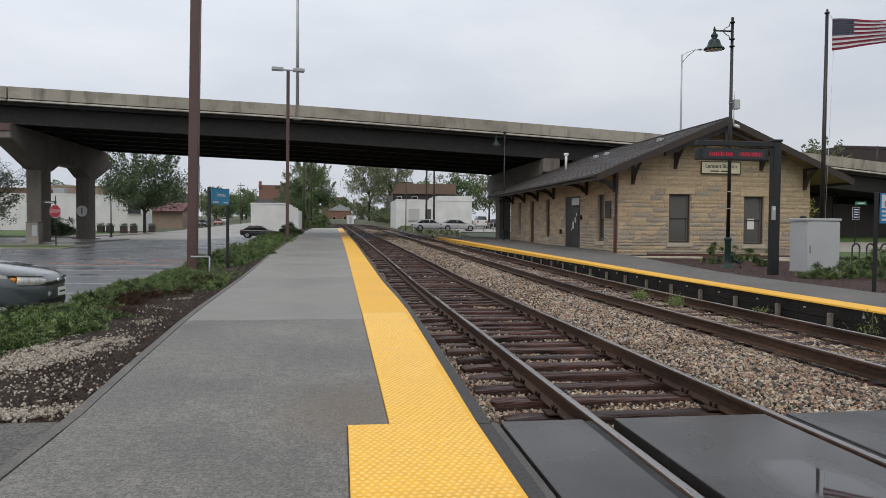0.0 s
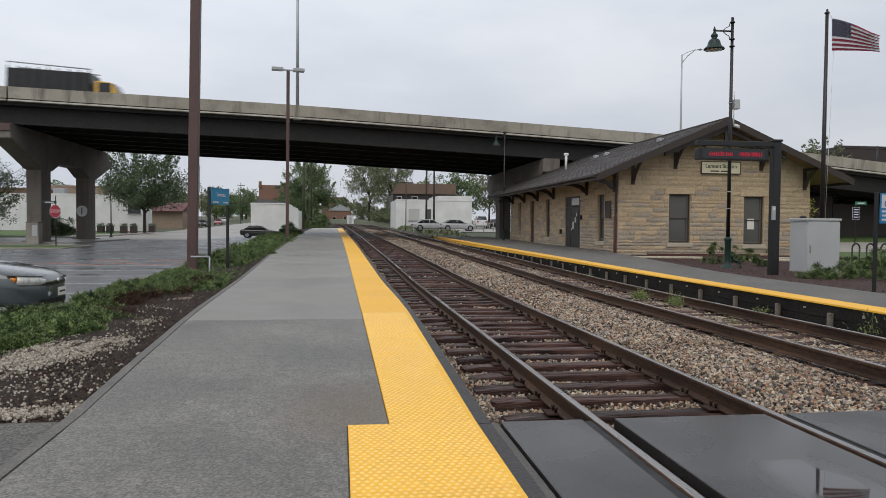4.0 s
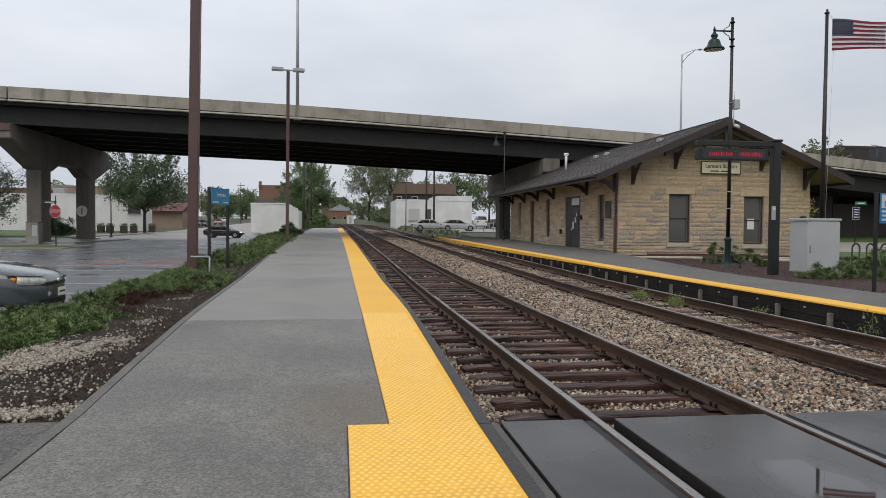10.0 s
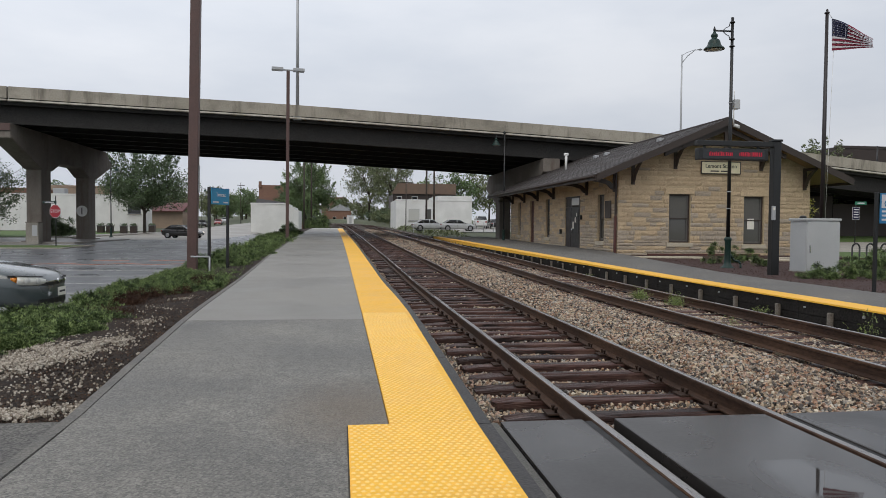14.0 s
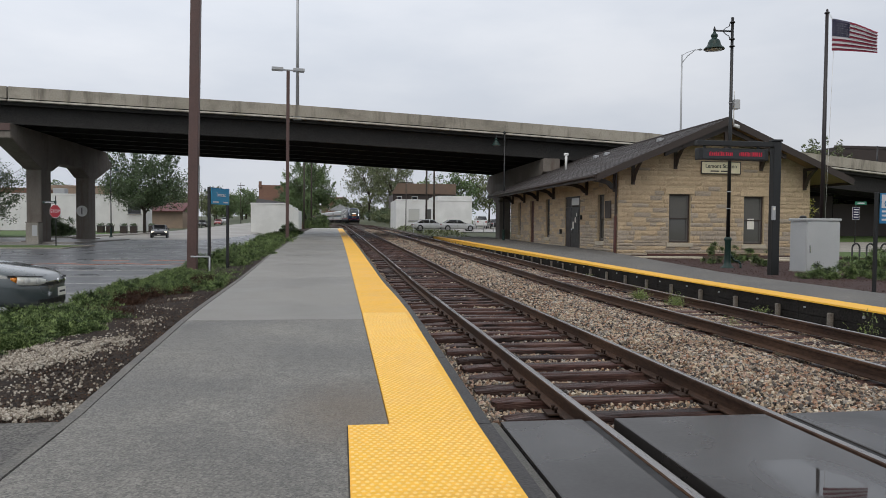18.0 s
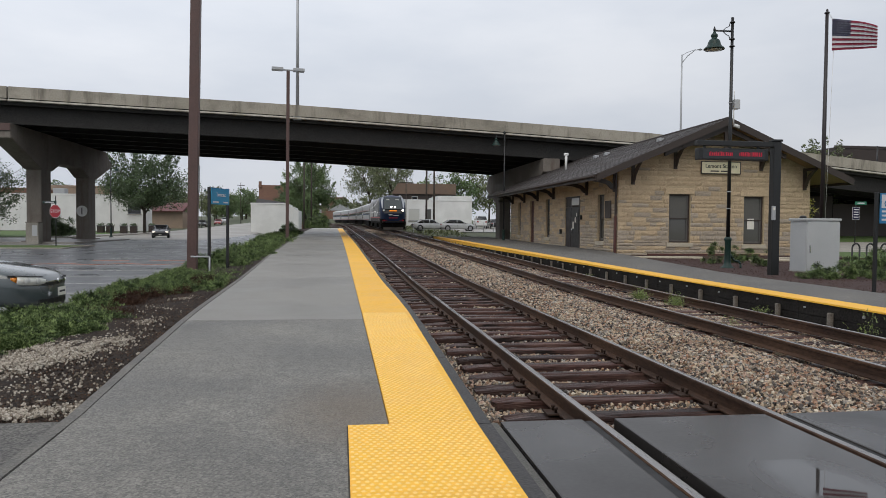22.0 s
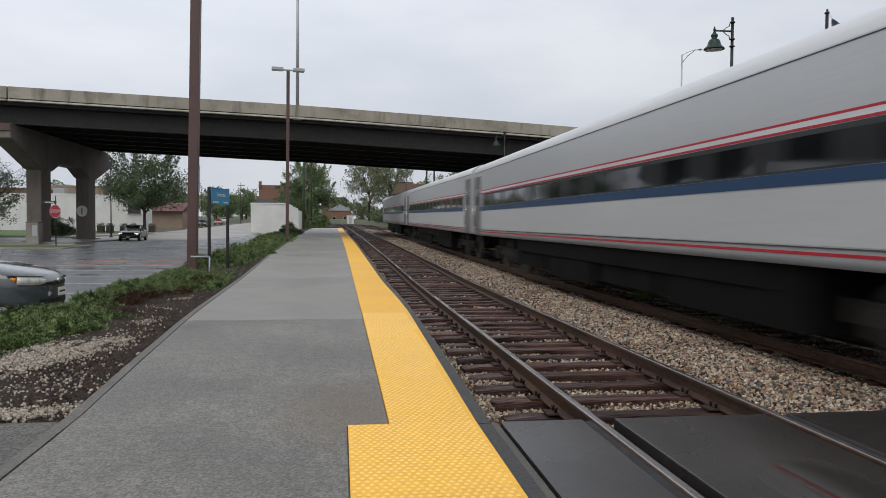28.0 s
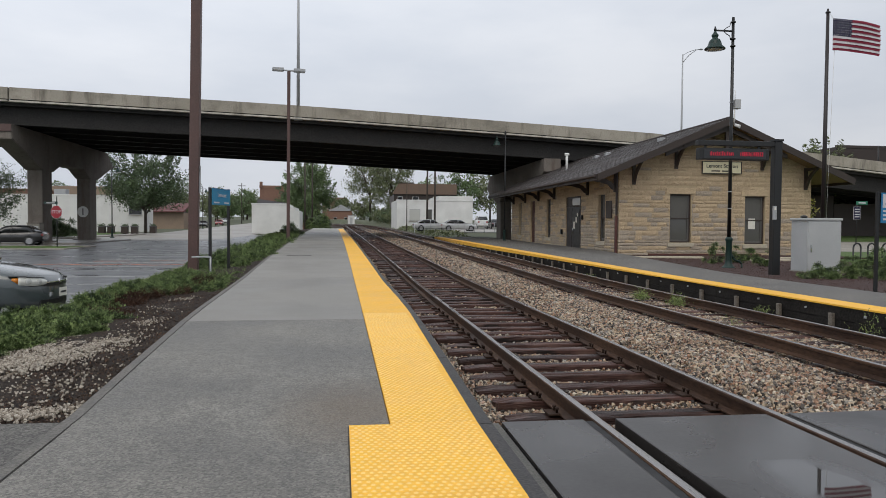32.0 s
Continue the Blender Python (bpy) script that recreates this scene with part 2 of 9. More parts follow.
STAIN_AT, PUDDLE_AT = (0.1, 5.2), (2.8, 3.8)
M = dict(
    asphalt=material("wet_asphalt", (0.122, 0.124, 0.129), 0.45, vary=0.25, scale=0.6, fine=90, bump=0.35, depth=0.004, second=(0.085, 0.088, 0.094), wet=0.3),
    street=material("street_concrete", (0.33, 0.303, 0.268), 0.55, vary=0.14, scale=0.15, fine=20, bump=0.1, second=(0.23, 0.212, 0.19), wet=0.2),
    walkway=paving("platform_asphalt", (0.095, 0.089, 0.077), (0.196, 0.184, 0.159), (0.12, 0.082, 0.045), STAIN_AT, 1.2, 0.5),
    # Smoother concrete beyond y 10; its paler tone also holds the wet sheen
    slabs=material("smooth_concrete_with_sheen", (0.236, 0.223, 0.197), 0.5, vary=0.14, scale=0.5, fine=36, bump=0.12, depth=0.004, second=(0.19, 0.178, 0.157), amount=0.55, shade=0.06, wet=0.15),
    border=material("sealed_border", (0.18, 0.17, 0.152), 0.75, vary=0.4, scale=4, fine=60, bump=0.6, second=(0.11, 0.105, 0.096), shade=0.1, spec=0.3),
    damp=paving("damp_path_asphalt", (0.06, 0.057, 0.052), (0.12, 0.114, 0.103)),
    path=paving("wet_path_asphalt", (0.085, 0.081, 0.074), (0.16, 0.151, 0.136)),
    joint=material("joint_tar", (0.085, 0.08, 0.072), 0.8),
    tactile=material("yellow_tactile_polymer", (0.9, 0.5, 0.05), 0.55, vary=0.1, scale=2.3, fine=25, bump=0.08, second=(0.84, 0.45, 0.055), shade=0.04, spec=0.25),
    # Domes paler than the tile: wear, plus their highlights put into the colour
    dome=material("worn_highlit_domes", (0.95, 0.62, 0.18), 0.5, vary=0.08, scale=1.3, fine=25, bump=0),
    edging=material("grey_edge_timber", (0.085, 0.082, 0.082), 0.7, vary=0.35, scale=2.0, fine=60, bump=0.5, shade=0.15, spec=0.3),
    ballast=material("ballast_bed", (0.12, 0.095, 0.075), 0.95, vary=0.55, scale=8, fine=26, bump=1.0, depth=0.05, second=(0.045, 0.036, 0.03), spec=0.2),
    stone=mixed_stone("ballast_stone", ((0.115, 0.1, 0.088), (0.5, 0.405, 0.285), (0.3, 0.262, 0.218), (0.25, 0.15, 0.1), (0.66, 0.575, 0.45), (0.085, 0.072, 0.063), (0.44, 0.345, 0.24), (0.4, 0.37, 0.325), (0.42, 0.245, 0.155), (0.56, 0.43, 0.3), (0.05, 0.044, 0.04), (0.5, 0.35, 0.265), (0.2, 0.165, 0.13)), patch=(0.5, 0.4, 0.34)),
    chip=mixed_stone("white_limestone_chip", ((0.47, 0.42, 0.345), (0.34, 0.295, 0.24), (0.58, 0.53, 0.45), (0.26, 0.215, 0.165), (0.45, 0.4, 0.33), (0.16, 0.13, 0.1)), 0.85),
    tie=timber("creosote_timber", (0.108, 0.052, 0.041), (0.032, 0.017, 0.0135), (0.21, 0.125, 0.1)),
    rail=material("rusty_rail_steel", (0.105, 0.057, 0.034), 0.6, vary=0.45, scale=2.5, fine=50, bump=0.3, second=(0.045, 0.026, 0.018), spec=0.2, stretch=(1, 0.25, 1)),
    railtop=material("worn_rail_head", (0.36, 0.34, 0.325), 0.28, metal=0.9, vary=0.3, scale=2, fine=40, bump=0.05, stretch=(8, 0.4, 1)),
    plate=material("rusty_iron", (0.06, 0.036, 0.026), 0.85, vary=0.4, scale=8, fine=60, bump=0.4, spec=0.2),
    panel=material("wet_rubber_panel", (0.021, 0.019, 0.018), 0.32, vary=0.3, scale=0.8, fine=30, bump=0.1, depth=0.003, second=(0.038, 0.034, 0.031), wet=0.25, spec=0.34),
    concrete=material("weathered_concrete", (0.40, 0.375, 0.325), 0.85, vary=0.25, scale=0.5, fine=12, bump=0.3, second=(0.22, 0.2, 0.17), amount=0.45),
    parapet=streaked("stained_parapet_concrete", (0.42, 0.385, 0.325), (0.3, 0.275, 0.225), (0.09, 0.08, 0.066)),
    ledge=streaked("pale_ledge_concrete", (0.6, 0.57, 0.5), (0.46, 0.43, 0.37), (0.16, 0.14, 0.11)),
    puddle=water_film("rain_puddle", PUDDLE_AT, (0.32, 0.62)),
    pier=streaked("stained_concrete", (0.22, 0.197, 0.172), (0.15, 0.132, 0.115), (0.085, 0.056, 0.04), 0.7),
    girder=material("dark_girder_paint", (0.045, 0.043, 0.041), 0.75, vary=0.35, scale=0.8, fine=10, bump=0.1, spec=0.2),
    rust=material("red_brown_paint", (0.105, 0.058, 0.05), 0.55, vary=0.2, scale=2.0, fine=30, bump=0.1),
    earth=material("mulch", (0.075, 0.053, 0.04), 0.95, vary=0.6, scale=9, fine=45, bump=1.0, depth=0.05, second=(0.018, 0.013, 0.01), spec=0.2),
    redmulch=material("red_mulch", (0.062, 0.026, 0.019), 0.95, vary=0.4, scale=4, fine=30, bump=1.0, depth=0.03),
    grass=material("lawn", (0.1, 0.17, 0.036), 0.9, vary=0.35, scale=0.8, fine=30, bump=0.8, depth=0.03, second=(0.07, 0.115, 0.028)),
    field=material("far_ground", (0.10, 0.11, 0.06), 0.95, vary=0.3, scale=0.1, fine=3, bump=0.2, second=(0.065, 0.075, 0.04)),
    white=material("white_paint", (0.74, 0.74, 0.72), 0.7, vary=0.08, scale=0.6, fine=15, bump=0.1, second=(0.62, 0.62, 0.6)),
    line=material("worn_road_paint", (0.5, 0.5, 0.48), 0.6, vary=0.4, scale=5, fine=30, bump=0.05, second=(0.25, 0.25, 0.25)),
    orange=material("worn_orange_paint", (0.55, 0.2, 0.11), 0.6, vary=0.4, scale=5, fine=30, bump=0.05, second=(0.3, 0.14, 0.1)),
    black=material("black_paint", (0.012, 0.0125, 0.013), 0.4, vary=0.2, scale=4, fine=40, bump=0.05),
    dkgreen=material("dark_green_paint", (0.011, 0.034, 0.027), 0.45, vary=0.2, scale=4, fine=40, bump=0.05, spec=0.35),
    steel=material("galvanised_steel", (0.42, 0.43, 0.44), 0.5, metal=0.3, vary=0.12, scale=3, fine=40, bump=0.05),
    alu=material("grey_cabinet_paint", (0.44, 0.45, 0.45), 0.55, vary=0.06, scale=1.5, fine=30, bump=0.05, second=(0.39, 0.4, 0.4)),
    limestone=material("rough_limestone", (0.54, 0.415, 0.272), 0.9, vary=0.2, scale=2.2, fine=18, bump=0.6, depth=0.02, second=(0.46, 0.35, 0.225), shade=0.12),
    limegrey=material("grey_limestone", (0.45, 0.37, 0.28), 0.9, vary=0.24, scale=2.2, fine=18, bump=0.7, depth=0.02, second=(0.34, 0.29, 0.23), shade=0.1),
    mortar=material("lime_mortar", (0.52, 0.41, 0.265), 0.95, vary=0.2, scale=2, fine=30, bump=0.4),
    sill=material("dressed_limestone", (0.5, 0.44, 0.34), 0.85, vary=0.15, scale=3, fine=30, bump=0.3),
    shingle=material("dark_brown_shingle", (0.062, 0.05, 0.046), 0.8, vary=0.3, scale=1.2, fine=25, bump=0.5, depth=0.01, shade=0.3, wet=0.2),
    soffit=material("tan_soffit_boards", (0.36, 0.25, 0.14), 0.7, vary=0.15, scale=2, fine=20, bump=0.1, shade=0.15),
    brown=material("dark_brown_trim", (0.042, 0.028, 0.022), 0.5, vary=0.2, scale=3, fine=30, bump=0.1),
    bronze=material("dark_bronze_paint", (0.021, 0.015, 0.016), 0.45, vary=0.2, scale=3, fine=30, bump=0.05),
    redbrown=material("maroon_trim", (0.10, 0.036, 0.028), 0.5, vary=0.2, scale=3, fine=30, bump=0.1),
    pane=glass("window_pane", (0.085, 0.083, 0.075), 0.08),
    sash=material("grey_sash_paint", (0.1, 0.095, 0.09), 0.5, vary=0.15, scale=3, fine=30, bump=0.1),
    dark=glass("dark_glass", (0.008, 0.009, 0.01), 0.05),
    screen=material("window_screen", (0.11, 0.105, 0.095), 0.6, vary=0.15, scale=2, fine=90, bump=0.1),
    paper=material("pale_notice", (0.72, 0.7, 0.62), 0.8, vary=0.05),
    cream=material("cream_sign_paint", (0.72, 0.66, 0.45), 0.6, vary=0.08),
    blue=material("sign_blue", (0.02, 0.17, 0.36), 0.35, vary=0.08, scale=2),
    skyblue=material("sign_light_blue", (0.035, 0.24, 0.42), 0.35, vary=0.08, scale=2),
    bark=material("tree_bark", (0.075, 0.06, 0.048), 0.95, vary=0.4, scale=4, fine=20, bump=1.0, depth=0.03, stretch=(1, 1, 0.3)),
    # Tree greens are lightened to put distance haze into the colour
    leaf=material("tree_leaves", (0.17, 0.235, 0.09), 0.6, vary=0.3, scale=0.7, fine=5, bump=0, shade=0.5, second=(0.1, 0.16, 0.058)),
    leafdark=material("dark_leaves", (0.112, 0.158, 0.07), 0.6, vary=0.3, scale=0.5, fine=5, bump=0, shade=0.5, second=(0.068, 0.108, 0.047)),
    leafpale=material("pale_hazed_leaves", (0.185, 0.215, 0.095), 0.6, vary=0.3, scale=0.5, fine=5, bump=0, shade=0.45),
    juniper=material("juniper_needles", (0.088, 0.14, 0.042), 0.65, vary=0.3, scale=1.5, fine=8, bump=0, shade=0.55, second=(0.03, 0.052, 0.02), spec=0.25),
    junitip=material("juniper_tips", (0.31, 0.395, 0.145), 0.65, vary=0.35, scale=1.5, fine=8, bump=0, shade=0.5, second=(0.13, 0.19, 0.065), spec=0.25),
    postgrey=material("weathered_steel_plate", (0.26, 0.235, 0.2), 0.8, vary=0.4, scale=6, fine=40, bump=0.2, second=(0.13, 0.11, 0.09), spec=0.25),
    yellowleaf=material("yellowing_leaves", (0.42, 0.36, 0.06), 0.6, vary=0.3, scale=0.7, fine=5, bump=0, shade=0.4, second=(0.2, 0.22, 0.05)),
    dead_and_hollow=material("dry_and_hollow_juniper", (0.07, 0.036, 0.022), 0.85, vary=0.3, scale=2, fine=8, bump=0, shade=0.5, spec=0.2),
    face=material("dark_face_board", (0.014, 0.012, 0.011), 0.8, vary=0.5, scale=1.5, fine=25, bump=0.4, second=(0.026, 0.024, 0.022), amount=0.35, spec=0.12),
    redbits=mixed_stone("shredded_red_bark", ((0.058, 0.024, 0.017), (0.034, 0.016, 0.012), (0.085, 0.034, 0.024), (0.045, 0.02, 0.015)), 0.95),
    mulchbit=mixed_stone("shredded_mulch", ((0.07, 0.044, 0.03), (0.035, 0.022, 0.016), (0.13, 0.078, 0.052), (0.024, 0.017, 0.013), (0.085, 0.06, 0.046)), 0.95),
    weed=material("weed_leaves", (0.24, 0.31, 0.09), 0.6, vary=0.3, scale=5, fine=20, bump=0, shade=0.5),
    brick=material("red_brown_brick", (0.26, 0.15, 0.105), 0.9, vary=0.25, scale=1.5, fine=12, bump=0.3, second=(0.2, 0.11, 0.08), shade=0.15),
    tan=material("tan_masonry", (0.34, 0.255, 0.19), 0.9, vary=0.2, scale=1, fine=10, bump=0.2),
    roofgrey=material("grey_roofing", (0.13, 0.13, 0.135), 0.8, vary=0.2, scale=1, fine=10, bump=0.2),
    redroof=material("faded_red_roofing", (0.13, 0.04, 0.038), 0.7, vary=0.2, scale=1, fine=10, bump=0.2),
    mansard=material("brown_mansard_shingle", (0.19, 0.13, 0.095), 0.85, vary=0.2, scale=1, fine=10, bump=0.2),
    tyre=material("tyre_rubber", (0.014, 0.014, 0.015), 0.75, vary=0.2, scale=6, fine=60, bump=0.1),
    rim=material("alloy_rim", (0.4, 0.4, 0.41), 0.35, metal=0.7, vary=0.1),
    chrome=material("bright_chrome", (0.7, 0.7, 0.7), 0.15, metal=1.0, vary=0.05, bump=0),
    lens=glass("lamp_lens", (0.5, 0.5, 0.47), 0.15),
    signgreen=material("sign_green", (0.02, 0.16, 0.09), 0.4, vary=0.08, bump=0),
    signred=material("sign_red", (0.3, 0.014, 0.025), 0.4, vary=0.08, bump=0),
    amber=glass("amber_lens", (0.6, 0.2, 0.02), 0.15),
    redlens=glass("red_lens", (0.25, 0.01, 0.01), 0.15),
    flagred=material("flag_red", (0.2, 0.028, 0.05), 0.85, vary=0.1, bump=0.1, spec=0.2),
    flagblue=material("flag_navy", (0.026, 0.027, 0.058), 0.85, vary=0.1, bump=0.1, spec=0.2),
    flagwhite=material("flag_white", (0.56, 0.54, 0.56), 0.8, vary=0.06, bump=0.1),
)
for key_name in ("leaf", "leafdark", "leafpale", "weed"):
    M[key_name].node_tree.nodes["Principled BSDF"].inputs["Subsurface Weight"].default_value = 0.0


# ---------------------------------------------------------------- mesh building
def mesh_of(bm, mat, smooth=False):
    me = bpy.data.meshes.new("mesh")
    bm.normal_update()
    bm.to_mesh(me)
    bm.free()
    for m in (mat if isinstance(mat, (list, tuple)) else [mat]):
        me.materials.append(m)
    if smooth:
        for f in me.polygons:
            f.use_smooth = True
    return me


def part(name, bm, mat, parent, label="", smooth=False):
    ob = new(name, bm if isinstance(bm, bpy.types.Mesh) else mesh_of(bm, mat, smooth))
    ob.parent = parent
    if label:
        ob["label"] = label
    return ob


def piece(name, me, parent, m):
    """An object of its own on a shared mesh."""
    ob = new(name, me)
    ob.parent = parent
    ob.matrix_basis = m
    return ob


def thing(name, m, label, category, group="", kind=""):
    ob = new(name)
    ob.empty_display_size = 0.2
    ob.matrix_basis = m
    return tagged(ob, label, category, group, kind)


def solid(name, bm, mat, label, category, group="", kind="", smooth=False):
    ob = new(name, mesh_of(bm, mat, smooth))
    return tagged(ob, label, category, group, kind)


def box(x0, x1, y0, y1, z0, z1, bevel=0.0, bm=None, mi=0):
    bm = bm if bm is not None else bmesh.new()
    v = [bm.verts.new(c) for c in ((x0, y0, z0), (x1, y0, z0), (x1, y1, z0), (x0, y1, z0), (x0, y0, z1), (x1, y0, z1), (x1, y1, z1), (x0, y1, z1))]
    fs = [bm.faces.new([v[i] for i in q]) for q in ((3, 2, 1, 0), (4, 5, 6, 7), (0, 1, 5, 4), (1, 2, 6, 5), (2, 3, 7, 6), (3, 0, 4, 7))]
    for f in fs:
        f.material_index = mi
    if bevel:
        es = list({e for f in fs for e in f.edges})
        bmesh.ops.bevel(bm, geom=es, offset=bevel, segments=2, affect="EDGES", profile=0.6)
    return bm


def rod(a, b, r, r2=None, n=12, bm=None, mi=0, caps=True):
    """A round bar from a to b, tapering from r to r2."""
    bm = bm if bm is not None else bmesh.new()
    a, b = Vector(a), Vector(b)
    r2 = r if r2 is None else r2
    q = (b - a).to_track_quat("Z", "Y")
    rings = []
    for c, rad in ((a, r), (b, r2)):
        rings.append([bm.verts.new(c + q @ Vector((rad * math.cos(2 * math.pi * i / n), rad * math.sin(2 * math.pi * i / n), 0))) for i in range(n)])
    for i in range(n):
        f = bm.faces.new((rings[0][i], rings[0][(i + 1) % n], rings[1][(i + 1) % n], rings[1][i]))
        f.smooth, f.material_index = True, mi
    if caps:
        for ring in (rings[0][::-1], rings[1]):
            f = bm.faces.new(ring)
            f.material_index = mi
    return bm


def tube(points, r, n=8, bm=None, mi=0):
    bm = bm if bm is not None else bmesh.new()
    for a, b in zip(points, points[1:]):
        rod(a, b, r, n=n, bm=bm, mi=mi)
    return bm


def lathe(profile, n=20, bm=None, mi=0, c=(0, 0, 0)):
    """Turned shape from (radius, height) pairs, bottom to top."""
    bm = bm if bm is not None else bmesh.new()
    rings = [[bm.verts.new((c[0] + max(r, 0.001) * math.cos(2 * math.pi * i / n), c[1] + max(r, 0.001) * math.sin(2 * math.pi * i / n), c[2] + z)) for i in range(n)] for r, z in profile]
    for p, q in zip(rings, rings[1:]):
        for i in range(n):
            f = bm.faces.new((p[i], p[(i + 1) % n], q[(i + 1) % n], q[i]))
            f.smooth, f.material_index = True, mi
    bm.faces.new(rings[0][::-1]).material_index = mi
    bm.faces.new(rings[-1]).material_index = mi
    return bm


def prism(outline, axis, a, b, bm=None, mi=0, bevel=0.0):
    """A flat outline (counter-clockwise pairs) drawn out along an axis from a to b."""
    bm = bm if bm is not None else bmesh.new()
    put = {"x": lambda p, t: (t, p[0], p[1]), "y": lambda p, t: (p[0], t, p[1]), "z": lambda p, t: (p[0], p[1], t)}[axis]
    lo, hi = [bm.verts.new(put(p, a)) for p in outline], [bm.verts.new(put(p, b)) for p in outline]
    n = len(outline)
    fs = [bm.faces.new(lo[::-1]), bm.faces.new(hi)] + [bm.faces.new((lo[i], lo[(i + 1) % n], hi[(i + 1) % n], hi[i])) for i in range(n)]
    for f in fs:
        f.material_index = mi
    bmesh.ops.recalc_face_normals(bm, faces=fs)
    if bevel:
        bmesh.ops.bevel(bm, geom=list({e for f in fs for e in f.edges}), offset=bevel, segments=2, affect="EDGES")
    return bm


def sweep(profile, path, bm=None, mi=0, closed=True):
    """A profile of (across, up) pairs drawn along a path of (x, y, z) in plan."""
    bm = bm if bm is not None else bmesh.new()
    rings = []
    for i, p in enumerate(path):
        d = Vector(path[min(i + 1, len(path) - 1)]) - Vector(path[max(i - 1, 0)])
        d.z = 0
        d.normalize()
        side = Vector((d.y, -d.x, 0))
        rings.append([bm.verts.new(Vector(p) + side * u + Vector((0, 0, w))) for u, w in profile])
    n = len(profile)
    fs = []
    for r, s in zip(rings, rings[1:]):
        for i in range(n if closed else n - 1):
            fs.append(bm.faces.new((r[i], s[i], s[(i + 1) % n], r[(i + 1) % n])))
    if closed:
        fs += [bm.faces.new(rings[0]), bm.faces.new(rings[-1][::-1])]
    for f in fs:
        f.material_index = mi
    bmesh.ops.recalc_face_normals(bm, faces=fs)
    return bm


def raw(verts, faces, mat, smooth=False):
    me = bpy.data.meshes.new("mesh")
    me.from_pydata([tuple(v) for v in verts], [], faces)
    for m in (mat if isinstance(mat, (list, tuple)) else [mat]):
        me.materials.append(m)
    if smooth:
        me.polygons.foreach_set("use_smooth", [True] * len(me.polygons))
    me.update()
    return me


CORNERS = np.array([(-1, -1, -1), (1, -1, -1), (1, 1, -1), (-1, 1, -1), (-1, -1, 1), (1, -1, 1), (1, 1, 1), (-1, 1, 1)], float)
SIDES = np.array([(3, 2, 1, 0), (4, 5, 6, 7), (0, 1, 5, 4), (1, 2, 6, 5), (2, 3, 7, 6), (3, 0, 4, 7)])


def turns(rng, n):
    q = rng.normal(size=(n, 4))
    q /= np.linalg.norm(q, axis=1)[:, None]
    w, x, y, z = q.T
    return np.stack([np.stack([1 - 2 * (y * y + z * z), 2 * (x * y - z * w), 2 * (x * z + y * w)], 1),
                     np.stack([2 * (x * y + z * w), 1 - 2 * (x * x + z * z), 2 * (y * z - x * w)], 1),
                     np.stack([2 * (x * z - y * w), 2 * (y * z + x * w), 1 - 2 * (x * x + y * y)], 1)], 1)


def pebbles(rng, at, size, mat):
    """Broken stones: six-sided lumps with uneven corners, turned at random."""
    n = len(at)
    s = size * rng.uniform(0.5, 1.25, (n, 1, 1)) * rng.uniform(0.6, 1.15, (n, 1, 3))
    v = CORNERS[None] * s * 0.5 * rng.uniform(0.45, 1.0, (n, 8, 3)) * rng.uniform(0.75, 1.0, (n, 8, 1))
    v = np.einsum("nij,nkj->nki", turns(rng, n), v) + at[:, None]
    f = (SIDES[None] + 8 * np.arange(n)[:, None, None]).reshape(-1, 4)
    return raw(v.reshape(-1, 3), f.tolist(), mat)


def leaves(rng, at, size, mat, long=1.6, droop=None):
    """Many small pointed leaves, each a bent pair of triangles."""
    n = len(at)
    base = np.array([(-0.5, 0, 0), (0, -0.32, 0.06), (0.5, 0, 0), (0, 0.32, 0.06)]) * np.array([long, 1, 1])
    s = size * rng.uniform(0.6, 1.3, (n, 1, 1))
    v = np.einsum("nij,nkj->nki", turns(rng, n), base[None] * s)
    if droop is not None:
        v[:, :, 2] *= droop
    v += at[:, None]
    i = 4 * np.arange(n)[:, None]
    f = np.concatenate([i + np.array([[0, 1, 2]]), i + np.array([[0, 2, 3]])], 0)
    return raw(v.reshape(-1, 3), f.tolist(), mat)


def sprays(rng, at, out, length, needle, mats, k=9):
    """Feathery conifer twigs: needles along a drooping spine, the outer ones in a second, paler material."""
    n = len(at)
    s = rng.uniform(0.6, 1.25, (n, 1, 1))
    u = np.linspace(0, 1, k + 1)[None, :, None]
    spine = at[:, None] + out[:, None] * u * length * s
    spine[:, :, 2] -= 0.25 * length * (u[:, :, 0] ** 2) * s[:, :, 0]
    way = out[:, None] * 0.8 + rng.normal(size=(n, k, 3)) * 0.55
    way /= np.linalg.norm(way, axis=2)[:, :, None]
    tips = spine[:, :k] + way * needle * rng.uniform(0.6, 1.2, (n, k, 1))
    v = np.concatenate([spine, tips], 1)
    w = 2 * k + 1
    i = w * np.arange(n)[:, None, None]
    j = np.arange(k)[None, :, None]
    f = (i + np.concatenate([j, j + 1, j + k + 1], 2)).reshape(-1, 3)
    me = raw(v.reshape(-1, 3), f.tolist(), mats)
    me.polygons.foreach_set("material_index", np.tile((np.arange(k) >= k * 0.6).astype(int), n).tolist())
    return me


def smoothstep(a, b, x):
    t = np.clip((x - a) / (b - a), 0, 1)
    return t * t * (3 - 2 * t)


def bend(y):
    """How far the line of the tracks has swung to the left at y."""
    y = np.asarray(y, float)
    near = -0.0001 * np.clip(y, -60, 60) ** 2 - 0.012 * np.clip(y - 60, 0, None) - 0.012 * np.clip(y + 60, None, 0) * -1
    return near - 0.00048 * np.clip(y - 130, 0, None) ** 2


